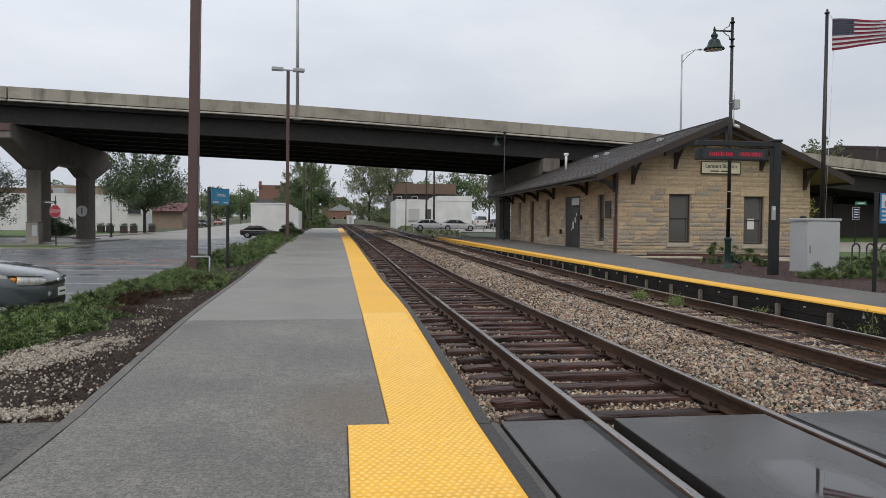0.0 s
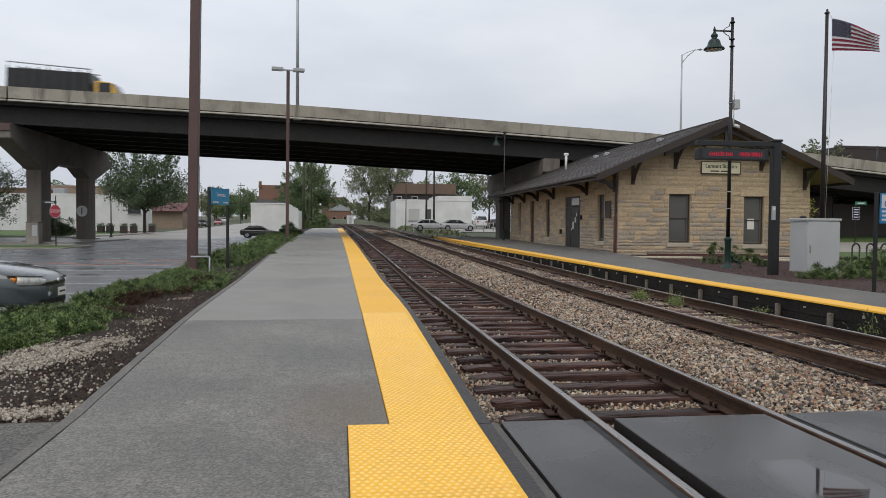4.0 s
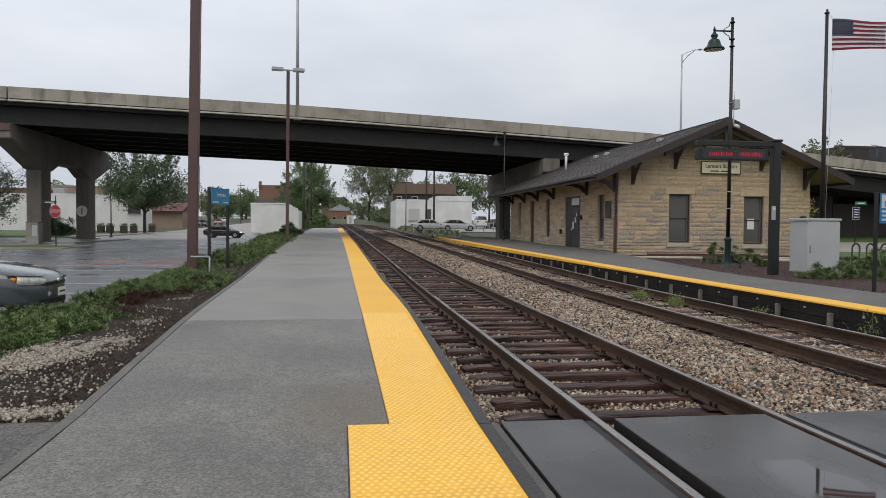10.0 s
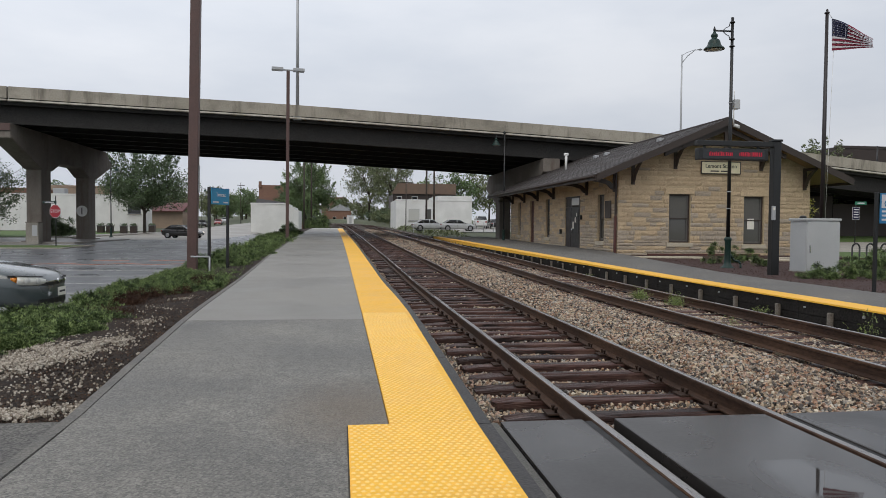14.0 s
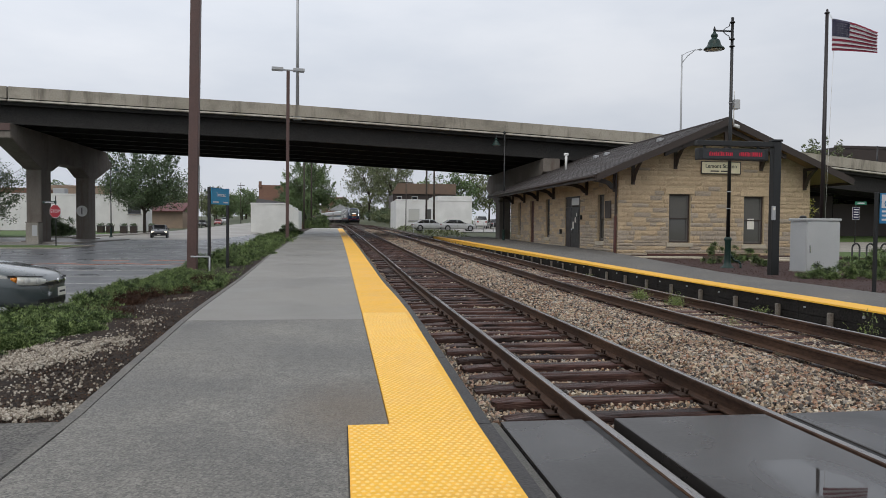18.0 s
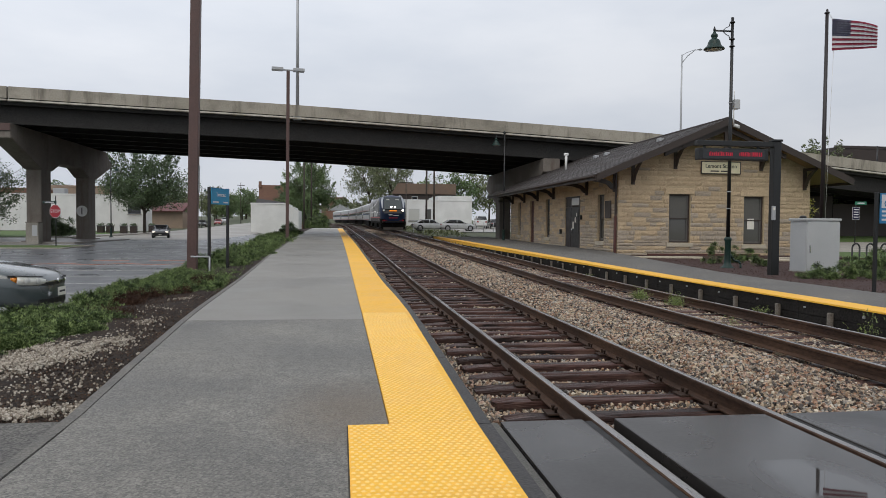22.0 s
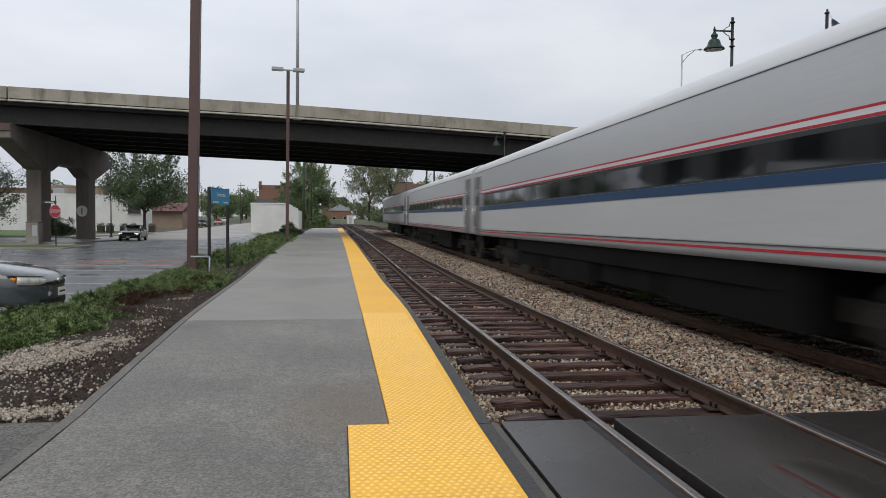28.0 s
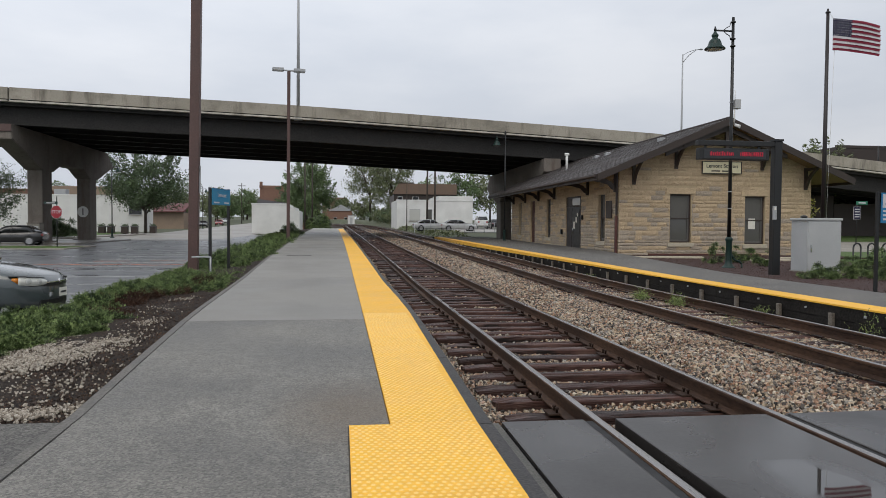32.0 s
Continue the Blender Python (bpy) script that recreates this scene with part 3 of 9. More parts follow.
def track_path(x, y0, y1, z, step=4.0):
    ys = np.arange(y0, y1 + 1e-6, step)
    return [(x + float(bend(y)), float(y), z + rise(y)) for y in ys]


def rise(y):
    """The line climbs gently away from the camera."""
    return float(np.interp(y, (18, 33, 46, 60, 86, 139, 193, 221, 400), (0, 0.17, 0.32, 0.5, 0.8, 1.4, 1.62, 1.85, 2.4)))


def heading(y):
    return math.degrees(math.atan2(-(float(bend(y + 1)) - float(bend(y - 1))) / 2, 1))


# ---------------------------------------------------------------- ground
rng = np.random.default_rng(7)
RAIL_Z, TIE_Z = -0.168, -0.335
R1, R2, R3, R4 = 1.957, 3.451, 5.83, 7.335          # middle of each rail head


def ground_z(x, y):
    x, y = np.asarray(x, float), np.asarray(y, float)
    left = 0.016 * np.clip(y - 105, 0, 260) * (1 - smoothstep(-18, -7, x))
    right = (1.05 * smoothstep(70, 92, y) + 0.014 * np.clip(y - 92, 0, 250)) * smoothstep(9.0, 11.5, x - bend(y))
    return -0.47 + left + right


def sheet(xs, ys, lift, mat):
    gx, gy = np.meshgrid(xs, ys)
    z = ground_z(gx, gy) + lift
    v = np.stack([gx, gy, z], -1).reshape(-1, 3)
    w = len(xs)
    f = [(j * w + i, j * w + i + 1, (j + 1) * w + i + 1, (j + 1) * w + i) for j in range(len(ys) - 1) for i in range(w - 1)]
    return raw(v, f, mat, smooth=True)


ground = new("ground", sheet(np.concatenate([np.linspace(-1500, -90, 12), np.linspace(-80, 80, 65), np.linspace(95, 1500, 12)]),
                             np.concatenate([np.linspace(-400, -30, 6), np.linspace(-20, 400, 85), np.linspace(450, 2500, 10)]), 0.0, M["field"]))
tagged(ground, "green and brown flat ground reaching to the horizon", "ground", kind="structure")

lot = new("road", sheet(np.concatenate([[-120, -90, -70, -50, -40, -30], np.arange(-27, -4.5, 1.5), [-4.9]]), np.linspace(-25, 74, 34), 0.14, M["asphalt"]))
tagged(lot, "wet grey asphalt car park beside the platform", "car park", kind="structure")
lot_far = new("road", sheet(np.linspace(-13.2, -5.2, 9), np.linspace(74, 112, 14), 0.142, M["asphalt"]))
tagged(lot_far, "wet grey asphalt lane leaving the car park", "road", kind="structure")
street = new("road", sheet(np.linspace(-28, -13.2, 9), np.linspace(74, 420, 60), 0.146, M["street"]))
tagged(street, "pale wet concrete street leading into town", "street", kind="structure")
east_lot = new("road", sheet(np.linspace(11.2, 60, 20), np.linspace(88, 122, 12), 0.05, M["street"]))
tagged(east_lot, "pale wet car park behind the tracks", "car park", kind="structure")
east_road = new("road", sheet(np.linspace(24.5, 120, 20), np.linspace(40.5, 54.0, 4), 0.38, M["concrete"]))
for vtx in east_road.data.vertices:  # the street climbs towards the viaduct
    vtx.co.z += 0.025 * (vtx.co.y - 40.5)
tagged(east_road, "wet concrete street beyond the station lawn", "street", kind="structure")
lawn = new("lawn", sheet(np.linspace(12.2, 70, 20), np.linspace(8, 40.6, 10), 0.36, M["grass"]))
tagged(lawn, "short green lawn round the station", "lawn", kind="structure")
verge = new("lawn", sheet(np.linspace(24.5, 120, 12), np.linspace(53.9, 60.2, 5), 0.385, M["grass"]))
for vtx in verge.data.vertices:  # the verge rises to the viaduct
    vtx.co.z += 0.34 + 0.065 * (vtx.co.y - 53.9)
tagged(verge, "green verge below the viaduct", "lawn", kind="structure")
island = new("lawn", sheet(np.linspace(-70, -17.2, 12), np.linspace(47.74, 53.3, 5), 0.19, M["grass"]))
tagged(island, "grass island with kerb before the viaduct", "lawn", kind="structure")
west_lawn = new("lawn", sheet(np.linspace(-90, -30.5, 8), np.linspace(76, 112, 8), 0.34, M["grass"]))
tagged(west_lawn, "green lawn beyond the viaduct columns", "lawn", kind="structure")
solid("pavement", box(-60, -20.2, 58.9, 73.6, -0.46, -0.2, 0.02), M["street"], "pale concrete pavement round the viaduct columns", "pavement", kind="structure")
for ka, kb, kc, kd in ((-70, -17.0, 47.58, 47.72), (-17.18, -17.0, 47.74, 53.3), (-70, -17.0, 53.32, 53.5)):
    solid("kerb", box(ka, kb, kc, kd, -0.45, -0.245, 0.02), M["concrete"], "grey concrete kerb of a grass island", "kerb", kind="structure")
v = [(-4.3 - 0.045 * y + dx, y, z) for y in (5.0, 112.0) for dx, z in ((-0.15, -0.45), (0.0, -0.45), (0.0, -0.2), (-0.15, -0.2))]
f = [(0, 1, 5, 4), (1, 2, 6, 5), (2, 3, 7, 6), (3, 0, 4, 7), (3, 2, 1, 0), (4, 5, 6, 7)]
tagged(new("kerb", raw(v, f, M["concrete"])), "concrete kerb between car park and planting bed", "kerb", kind="structure")
solid("kerb", box(-28.3, -28.1, 74.2, 110, -0.45, -0.17, 0.02), M["concrete"], "concrete kerb along the street", "kerb", kind="structure")

# parking bay lines: white bays with worn orange crossings
for k in range(11):
    ly = 17.7 + 2.85 * k
    solid("parking_line", box(-10.9, -4.95 - 0.045 * ly, ly, ly + 0.13, -0.33, -0.322), M["line"], "worn white parking bay line on wet asphalt", "road marking", "parking bay lines", kind="structure")
    solid("parking_line", box(-24.5, -17.6, ly + 1.2, ly + 1.33, -0.33, -0.322), M["line"], "worn white parking bay line on wet asphalt", "road marking", "parking bay lines", kind="structure")
for k, (ox, oy, ang) in enumerate(((-11.6, 30.4, 38), (-10.4, 30.4, -36), (-9.2, 30.4, 38), (-8.0, 30.4, -36), (-6.9, 30.3, 34), (-9.9, 33.2, 5), (-7.6, 33.4, -6))):
    o = solid("parking_line", box(-0.75, 0.75, -0.1, 0.1, -0.33, -0.321), M["orange"], "worn orange zigzag mark on wet asphalt", "road marking", "orange marks", kind="structure")
    o.matrix_basis = pose(ox, oy, 0, 0, 0, ang)

# ---------------------------------------------------------------- near platform
def left_edge(y):
    return float(np.interp(y, EDGE_Y, EDGE_X)) if np.ndim(y) == 0 else np.interp(y, EDGE_Y, EDGE_X)


def outer(y):
    """Outer edge of the yellow strip."""
    return float(np.interp(y, (4.7, 10.9, 13.0, 16.6), (0.895, 1.022, 1.022, 0.98))) + float(bend(y))


EDGE_Y, EDGE_X = (-15, 4.1, 5.13, 6.65, 10.96, 18.5, 27.8, 55.5, 80, 101), (-1.55, -1.79, -1.82, -1.93, -2.2, -2.45, -2.78, -3.5, -3.9, -4.05)


def climb(y):
    """Height of the near platform, which climbs with the line."""
    return 0.8 * rise(y)


def band(xa, xb, y0, y1, z0, z1, n=2, extra=(), up=None):
    """A slab between two edges that may lean, bend or step with y."""
    ys = np.array(sorted([*np.linspace(y0, y1, n), *extra]))
    n = len(ys)
    v, f = [], []
    for y in ys:
        a, b = xa(y), xb(y)
        h = up(y) if up else 0.0
        v += [(a, y, z0), (b, y, z0), (b, y, z1 + h), (a, y, z1 + h)]
    for k in range(n - 1):
        o = 4 * k
        for i in range(4):
            j = (i + 1) % 4
            f.append((o + i, o + 4 + i, o + 4 + j, o + j)[::-1])
    f += [(0, 1, 2, 3), tuple(4 * (n - 1) + i for i in (3, 2, 1, 0))]
    return v, f


platform = thing("platform", pose(0, 0, 0), "long grey asphalt railway platform with yellow tactile edge", "platform", kind="structure")
cuts = [-14.8, -6.4, 1.9, 10.15, 18.4, 26.8, 35.2, 43.6, 52, 60.4, 68.8, 77.2, 85.6, 94, 101]
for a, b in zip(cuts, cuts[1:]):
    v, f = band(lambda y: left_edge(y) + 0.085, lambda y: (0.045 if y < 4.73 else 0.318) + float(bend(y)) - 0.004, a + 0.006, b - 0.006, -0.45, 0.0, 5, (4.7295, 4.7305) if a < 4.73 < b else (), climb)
    part("slab", raw(v, f, M["slabs" if a > 10 else "walkway"]), None, platform, "smooth concrete slab, wet sheen in its paler tone" if a > 10 else "dark patched asphalt")
    v, f = band(lambda y: left_edge(y), lambda y: left_edge(y) + 0.08, a + 0.004, b - 0.004, -0.45, 0.006, 6, (), climb)
    part("border", raw(v, f, M["border"]), None, platform, "tar-sealed border strip")
part("joint_filler", raw(*band(lambda y: left_edge(y) + 0.02, lambda y: 0.3 + float(bend(y)), -14, 100.5, -0.44, -0.005, 60, (), climb), M["joint"]), None, platform)
# edge timber
for y0 in np.arange(-14.8, 92, 2.44):
    v, f = band(lambda y: outer(y) + 0.006, lambda y: outer(y) + 0.1, y0 + 0.006, y0 + 2.434, -0.46, -0.006, 2, (), climb)
    part("edge_timber", raw(v, f, M["edging"]), None, platform)
v, f = band(lambda y: outer(y) + 0.006, lambda y: outer(y) + 0.1, 92.2, 101, -0.46, -0.006, 6, (), climb)
part("edge_timber", raw(v, f, M["edging"]), None, platform)
ramp_end = raw(*band(lambda y: left_edge(100), lambda y: 1.1 + float(bend(y)), 101.02, 103, -0.46, 0.02, 2, (), climb), M["white"])
part("end_slab", ramp_end, None, platform, "pale concrete end slab")


def tile(inner, y0, y1):
    v, f = band(lambda y: inner + float(bend(y)), outer, y0 + 0.0015, y1 - 0.0015, -0.03, 0.008, 2, (), climb)
    return part("tactile_tile", raw(v, f, M["tactile"]), None, platform, "yellow tactile paving tile with raised domes" if y0 < 10 else "smooth worn yellow edge tile")


for y0 in np.arange(-14.79, 4.7, 1.22):
    tile(0.05, y0, y0 + 1.22)
for y0 in np.arange(4.73, 90, 1.22):
    tile(0.32, y0, y0 + 1.22)
v, f = band(lambda y: 0.32 + float(bend(y)), outer, 90.15, 100.8, -0.03, 0.008, 6, (), climb)
part("tactile_strip", raw(v, f, M["tactile"]), None, platform)
# raised domes, low cones in a grid, on the tiles nearest the camera
dv, df = [], []
for row_, gy in enumerate(np.arange(-2.5, 10.8, 0.045)):
    x_from = 0.082 if gy < 4.73 else 0.352
    count = int((outer(gy) - float(bend(gy)) - x_from) / 0.045)
    for k_ in range(count):
        gx = x_from + (k_ + 0.5 * (row_ % 2)) * 0.045 - 0.012
        o, cx = len(dv), gx + float(bend(gy))
        for rad, z in ((0.015, 0.0075), (0.009, 0.0115)):
            dv += [(cx + rad * math.cos(k * math.pi / 3), gy + rad * math.sin(k * math.pi / 3), z + climb(gy)) for k in range(6)]
        df += [(o + k, o + (k + 1) % 6, o + 6 + (k + 1) % 6, o + 6 + k) for k in range(6)] + [tuple(o + 6 + k for k in range(6))]
tagged(part("tactile_domes", raw(dv, df, M["dome"]), None, platform, "raised yellow warning domes"), kind="stuff")
part("drain_slot", box(-2.15, -1.2, 29.0, 29.16, -0.02, 0.006 + climb(29.16)), M["joint"], platform, "narrow dark drain slot")

# path and planting bed left of the platform
path = new("pavement", raw(*band(lambda y: -14.0, lambda y: left_edge(y) - 0.003, -15, 5.05, -0.4, -0.004, 24), M["damp"]))
tagged(path, "grey asphalt path joining the platform", "path", kind="structure")
bx = np.linspace(0, 1, 12)
bv, bf = [], []
ysb = np.concatenate([np.linspace(5.05, 40, 60), np.linspace(42, 112, 30)])
for y in ysb:
    for k, t in enumerate(bx):
        xa, xb = -4.3 - 0.045 * y, left_edge(y) - 0.003
        bv.append((xa + (xb - xa) * t, y, -0.24 + 0.21 * t ** 0.8 + 0.05 * noise.noise((t * 4, y * 0.9, 0)) * math.sin(math.pi * t) + climb(y) * t ** 0.5))
nb = len(bx)
for j in range(len(ysb) - 1):
    for i in range(nb - 1):
        bf.append((j * nb + i, j * nb + i + 1, (j + 1) * nb + i + 1, (j + 1) * nb + i))
bed = new("planting_bed", raw(bv, bf, M["earth"], smooth=True))
tagged(bed, "planting bed of dark wet mulch beside the platform", "planting bed", kind="structure")


def bed_z(x, y):
    t = np.clip((x + 4.3 + 0.045 * y) / (left_edge(y) + 4.3 + 0.045 * y), 0, 1)
    return -0.24 + 0.21 * t ** 0.8


CHIP_HEAPS = ((-3.1, 8.3, 0.32, 0.55, 4600), (-2.8, 8.8, 0.2, 0.3, 1100), (-3.4, 7.6, 0.25, 0.35, 1800), (-2.5, 5.45, 0.5, 0.09, 2800), (-2.7, 6.4, 0.6, 0.6, 900),
              (-2.82, 13.8, 0.1, 0.2, 160), (-2.65, 10.5, 0.12, 0.22, 170), (-3.0, 12.4, 0.2, 0.3, 70), (-2.8, 9.8, 0.35, 1.6, 260))
pts = []
for cx, cy, sx, sy, n in CHIP_HEAPS:
    q = np.stack([rng.normal(cx, sx, n), rng.normal(cy, sy, n)], 1)
    q = q[(q[:, 0] < left_edge(q[:, 1]) - 0.02) & (q[:, 0] > -4.6) & (q[:, 1] > 5.1)]
    # the heaps are broken by patches of bare mulch
    q = q[[noise.noise((a * 5.5, b * 3.5, 1.7)) + 0.5 * noise.noise((a * 14, b * 11, 4.1)) > rng.uniform(-0.55, 0.3) for a, b in q]]
    pts.append(np.column_stack([q, bed_z(q[:, 0], q[:, 1]) + 0.012]))
chips = new("stone_chippings", pebbles(rng, np.concatenate(pts), 0.027, M["chip"]))
tagged(chips, "scattered white limestone chippings on dark mulch", "gravel", kind="stuff")

n = 14000
q = np.stack([rng.uniform(-4.4, -1.7, n), 5.1 + 13 * rng.uniform(0, 1, n) ** 1.6], 1)
q = q[q[:, 0] < left_edge(q[:, 1]) - 0.03]
bits = new("mulch_bits", pebbles(rng, np.column_stack([q, bed_z(q[:, 0], q[:, 1]) + 0.004]), 0.021, M["mulchbit"]))
tagged(bits, "dark brown shredded bark mulch in the planting bed", "mulch", kind="stuff")

# ---------------------------------------------------------------- track bed
YS_BED = np.concatenate([np.arange(-240, -30, 15.0), np.arange(-30, 60, 3.0), np.arange(60, 300, 6.0), np.arange(300, 670, 15.0)])
prof = [(-1.6, -3.2), (0.9, -0.46), (1.04, -0.415), (1.3, -0.445), (3.55, -0.445), (3.78, -0.4), (4.02, -0.33), (4.75, -0.315), (5.2, -0.35), (5.4, -0.395), (5.75, -0.41), (7.5, -0.41), (8.2, -0.41), (9.6, -0.46), (12.0, -3.2)]
tv, tf = [], []
for y in YS_BED:
    for x, z in prof:
        tv.append((x + float(bend(y)), y, z + rise(y)))
npf = len(prof)
for j in range(len(YS_BED) - 1):
    for i in range(npf - 1):
        tf.append((j * npf + i, j * npf + i + 1, (j + 1) * npf + i + 1, (j + 1) * npf + i))
trackbed = new("track_bed", raw(tv, tf, M["ballast"]))
tagged(trackbed, "bed of wet grey and tan crushed stone ballast", "track bed", kind="structure")


def bed_height(x):
    return np.interp(x, [p[0] for p in prof], [p[1] for p in prof])


pts = []
for y0, y1, per, size in ((5.42, 9.5, 1500, 0.044), (9.5, 15, 950, 0.05), (15, 26, 420, 0.06), (26, 48, 90, 0.08), (48, 100, 26, 0.13)):
    n = int(per * 7.3 * (y1 - y0))
    q = np.stack([rng.uniform(1.06, 8.25, n), rng.uniform(y0, y1, n)], 1)
    heap = rng.uniform(0, 0.03, n) * ((q[:, 0] > 3.7) & (q[:, 0] < 5.6))
    low = (q[:, 0] < 3.7) * (rng.uniform(-0.002, 0.052, n) * (np.sin(3.1 * q[:, 1] + 2.0 * q[:, 0]) * 0.5 + 0.7))
    p3 = np.column_stack([q[:, 0] + bend(q[:, 1]), q[:, 1], bed_height(q[:, 0]) + 0.01 + heap + low + np.array([rise(w_) for w_ in q[:, 1]])])
    clear = np.ones(n, bool)
    for r in (R1, R2, R3, R4):
        clear &= np.abs(q[:, 0] - r) > 0.05
    pts.append((p3[clear], size))
stones = thing("ballast_stones", pose(0, 0, 0), "loose wet crushed stone between sleepers and rails, tan, grey and rust", "ballast", kind="stuff")
for p3, size in pts:
    tagged(part("crushed_stone", pebbles(rng, p3, size, M["stone"]), None, stones), kind="stuff")

# ---------------------------------------------------------------- rails and sleepers
HEAD = [(-0.036, -0.014), (-0.030, -0.004), (-0.02, 0.0), (0.02, 0.0), (0.030, -0.004), (0.036, -0.014), (0.036, -0.036), (0.010, -0.048), (0.009, -0.135), (0.072, -0.155), (0.072, -0.168), (-0.072, -0.168), (-0.072, -0.155), (-0.009, -0.135), (-0.010, -0.048), (-0.036, -0.036)]
tie_rng = random.Random(12)
tie_meshes = []


def worn_tie(r):
    """Sleeper: rounded shoulders, a split or two along the grain and broken ends."""
    across = [-0.112, -0.104, -0.075, -0.03, 0.0, 0.03, 0.075, 0.104, 0.112]
    split = r.choice((2, 3, 4, 5, 6))
    runs = np.linspace(-1.295, 1.295, 15)
    lo, hi = sorted((r.uniform(-1.3, 0.2), r.uniform(-0.2, 1.3)))
    verts, rows = [], []
    for k, x in enumerate(runs):
        end = 1 if k in (0, len(runs) - 1) else 0
        row = []
        for q, y in enumerate(across):
            z = -0.018 if q in (0, len(across) - 1) else -0.004 if q in (1, len(across) - 2) else 0.0
            z += r.uniform(-0.006, 0.004) - end * r.uniform(0.004, 0.03)
            if q == split and lo < x < hi:
                z -= r.uniform(0.012, 0.03)
            row.append(len(verts))
            verts.append((x + (r.uniform(-0.02, 0.02) if end else 0.0), y + r.uniform(-0.004, 0.004), z))
        for y in (0.108, -0.108):
            row.append(len(verts))
            verts.append((x, y + r.uniform(-0.008, 0.008), -0.17))
        rows.append(row)
    faces, w = [], len(rows[0])
    for a, b in zip(rows, rows[1:]):
        faces += [(a[q], b[q], b[(q + 1) % w], a[(q + 1) % w]) for q in range(w)]
    faces += [tuple(rows[0]), tuple(rows[-1][::-1])]
    return raw(verts, faces, M["tie"])


for _ in range(8):
    tie_meshes.append(worn_tie(tie_rng))
plate_mesh = mesh_of(box(-0.17, 0.17, -0.09, 0.09, 0.0, 0.018, 0.004), M["plate"])
spike_bm = bmesh.new()
for sx in (-0.085, 0.085):
    for sy in (-0.045, 0.045):
        lathe([(0.012, 0.0), (0.012, 0.03), (0.02, 0.034), (0.016, 0.05)], 8, spike_bm, c=(sx, sy, 0.016))
spike_mesh = mesh_of(spike_bm, M["plate"])


def railway(mid, gauge_rails, label, sleepers_from, sink):
    track = thing("railway_track", pose(0, 0, 0), label, "railway track", "railway tracks", kind="structure")
    for r in gauge_rails:
        bm = sweep(HEAD, track_path(r, -240, 660, RAIL_Z, 5.0))
        for fc in bm.faces:
            if abs(fc.calc_center_median().z - RAIL_Z - rise(fc.calc_center_median().y)) < 0.003:
                fc.material_index = 1
        part("rail", bm, [M["rail"], M["railtop"]], track, "rust-brown steel rail with polished head")
    r2 = random.Random(int(mid * 100))
    y, k, far = sleepers_from, 0, []
    while y < 240:
        x = mid + float(bend(y))
        m = pose(x + r2.uniform(-0.05, 0.05), y, TIE_Z + rise(y) - sink + r2.uniform(-0.02, 0.008), r2.uniform(-0.8, 0.8), r2.uniform(-0.5, 0.5), heading(y) + r2.uniform(-1.3, 1.3))
        if k < 120:
            piece("sleeper", tie_meshes[(k * 5) % 8], track, m)
            if k < 40 and sink < 0.01:
                for r in gauge_rails:
                    pl = piece("tie_plate", plate_mesh, track, pose(r + float(bend(y)), y, TIE_Z + rise(y) - 0.004, 0, 0, heading(y)))
                    if k < 16:
                        piece("spike_set", spike_mesh, pl, pose(0, 0, 0))
        else:
            far.append(m)
        y += 0.54 + r2.uniform(-0.05, 0.05)
        k += 1
    bm = bmesh.new()
    for m in far:
        v = [bm.verts.new(m @ Vector(c)) for c in ((-1.29, -0.11, 0), (1.29, -0.11, 0), (1.29, 0.11, 0), (-1.29, 0.11, 0), (-1.29, -0.11, -0.1), (1.29, -0.11, -0.1))]
        bm.faces.new(v[:4])
        bm.faces.new((v[4], v[5], v[1], v[0]))
    tagged(part("far_sleepers", bm, M["tie"], track), kind="stuff")
    return track


railway((R1 + R2) / 2, (R1, R2), "railway track with dark wet timber sleepers in ballast", 5.62, 0.0)
railway((R3 + R4) / 2, (R3, R4), "railway track with sleepers half buried in ballast", 5.7, 0.034)

# level crossing of flush panels between and beside the rails
crossing = thing("level_crossing", pose(0, 0, 0), "level crossing of wet dark grey panels flush with the rails", "level crossing", kind="structure")
for x0, x1 in ((1.2, 1.845), (2.10, 3.36), (3.545, 4.62), (4.63, 5.715), (5.97, 7.24), (7.43, 8.2)):
    for y0, y1 in ((-8.0, 0.6), (0.61, 5.36)):
        part("panel", box(x0, x1, y0, y1, -0.40, -0.172, 0.012), M["panel"], crossing, "smooth wet dark grey crossing panel")
for r, s in ((R1, 1), (R2, -1), (R3, 1), (R4, -1)):
    part("flangeway", box(min(r + 0.05 * s, r + 0.12 * s), max(r + 0.05 * s, r + 0.12 * s), -8, 5.33, -0.40, -0.26), M["tyre"], crossing, "black rubber flangeway filler")
    part("seal", box(min(r - 0.11 * s, r - 0.04 * s), max(r - 0.11 * s, r - 0.04 * s), -8, 5.35, -0.40, -0.185, 0.006), M["tyre"], crossing, "black rubber seal strip")
for x0, x1, zt, em in ((1.035, 1.068, -0.10, "edging"), (1.071, 1.088, -0.22, "tyre"), (1.091, 1.165, -0.165, "border"), (1.168, 1.197, -0.2, "tyre")):
    part("edge_strip", box(x0, x1, -8, 5.3, -0.42, zt, 0.003), M[em], crossing)

# ---------------------------------------------------------------- far platform
FP = 8.42


def climb2(y):
    return 0.55 * rise(y)


def fp_edge(y):
    return FP + 0.3 * float(bend(y)) if y > 0 else FP


def deck_back(y):
    """Back edge of the far platform, where the mulch begins."""
    return min(max(8.32 + 0.137 * y, 11.0), 13.2)


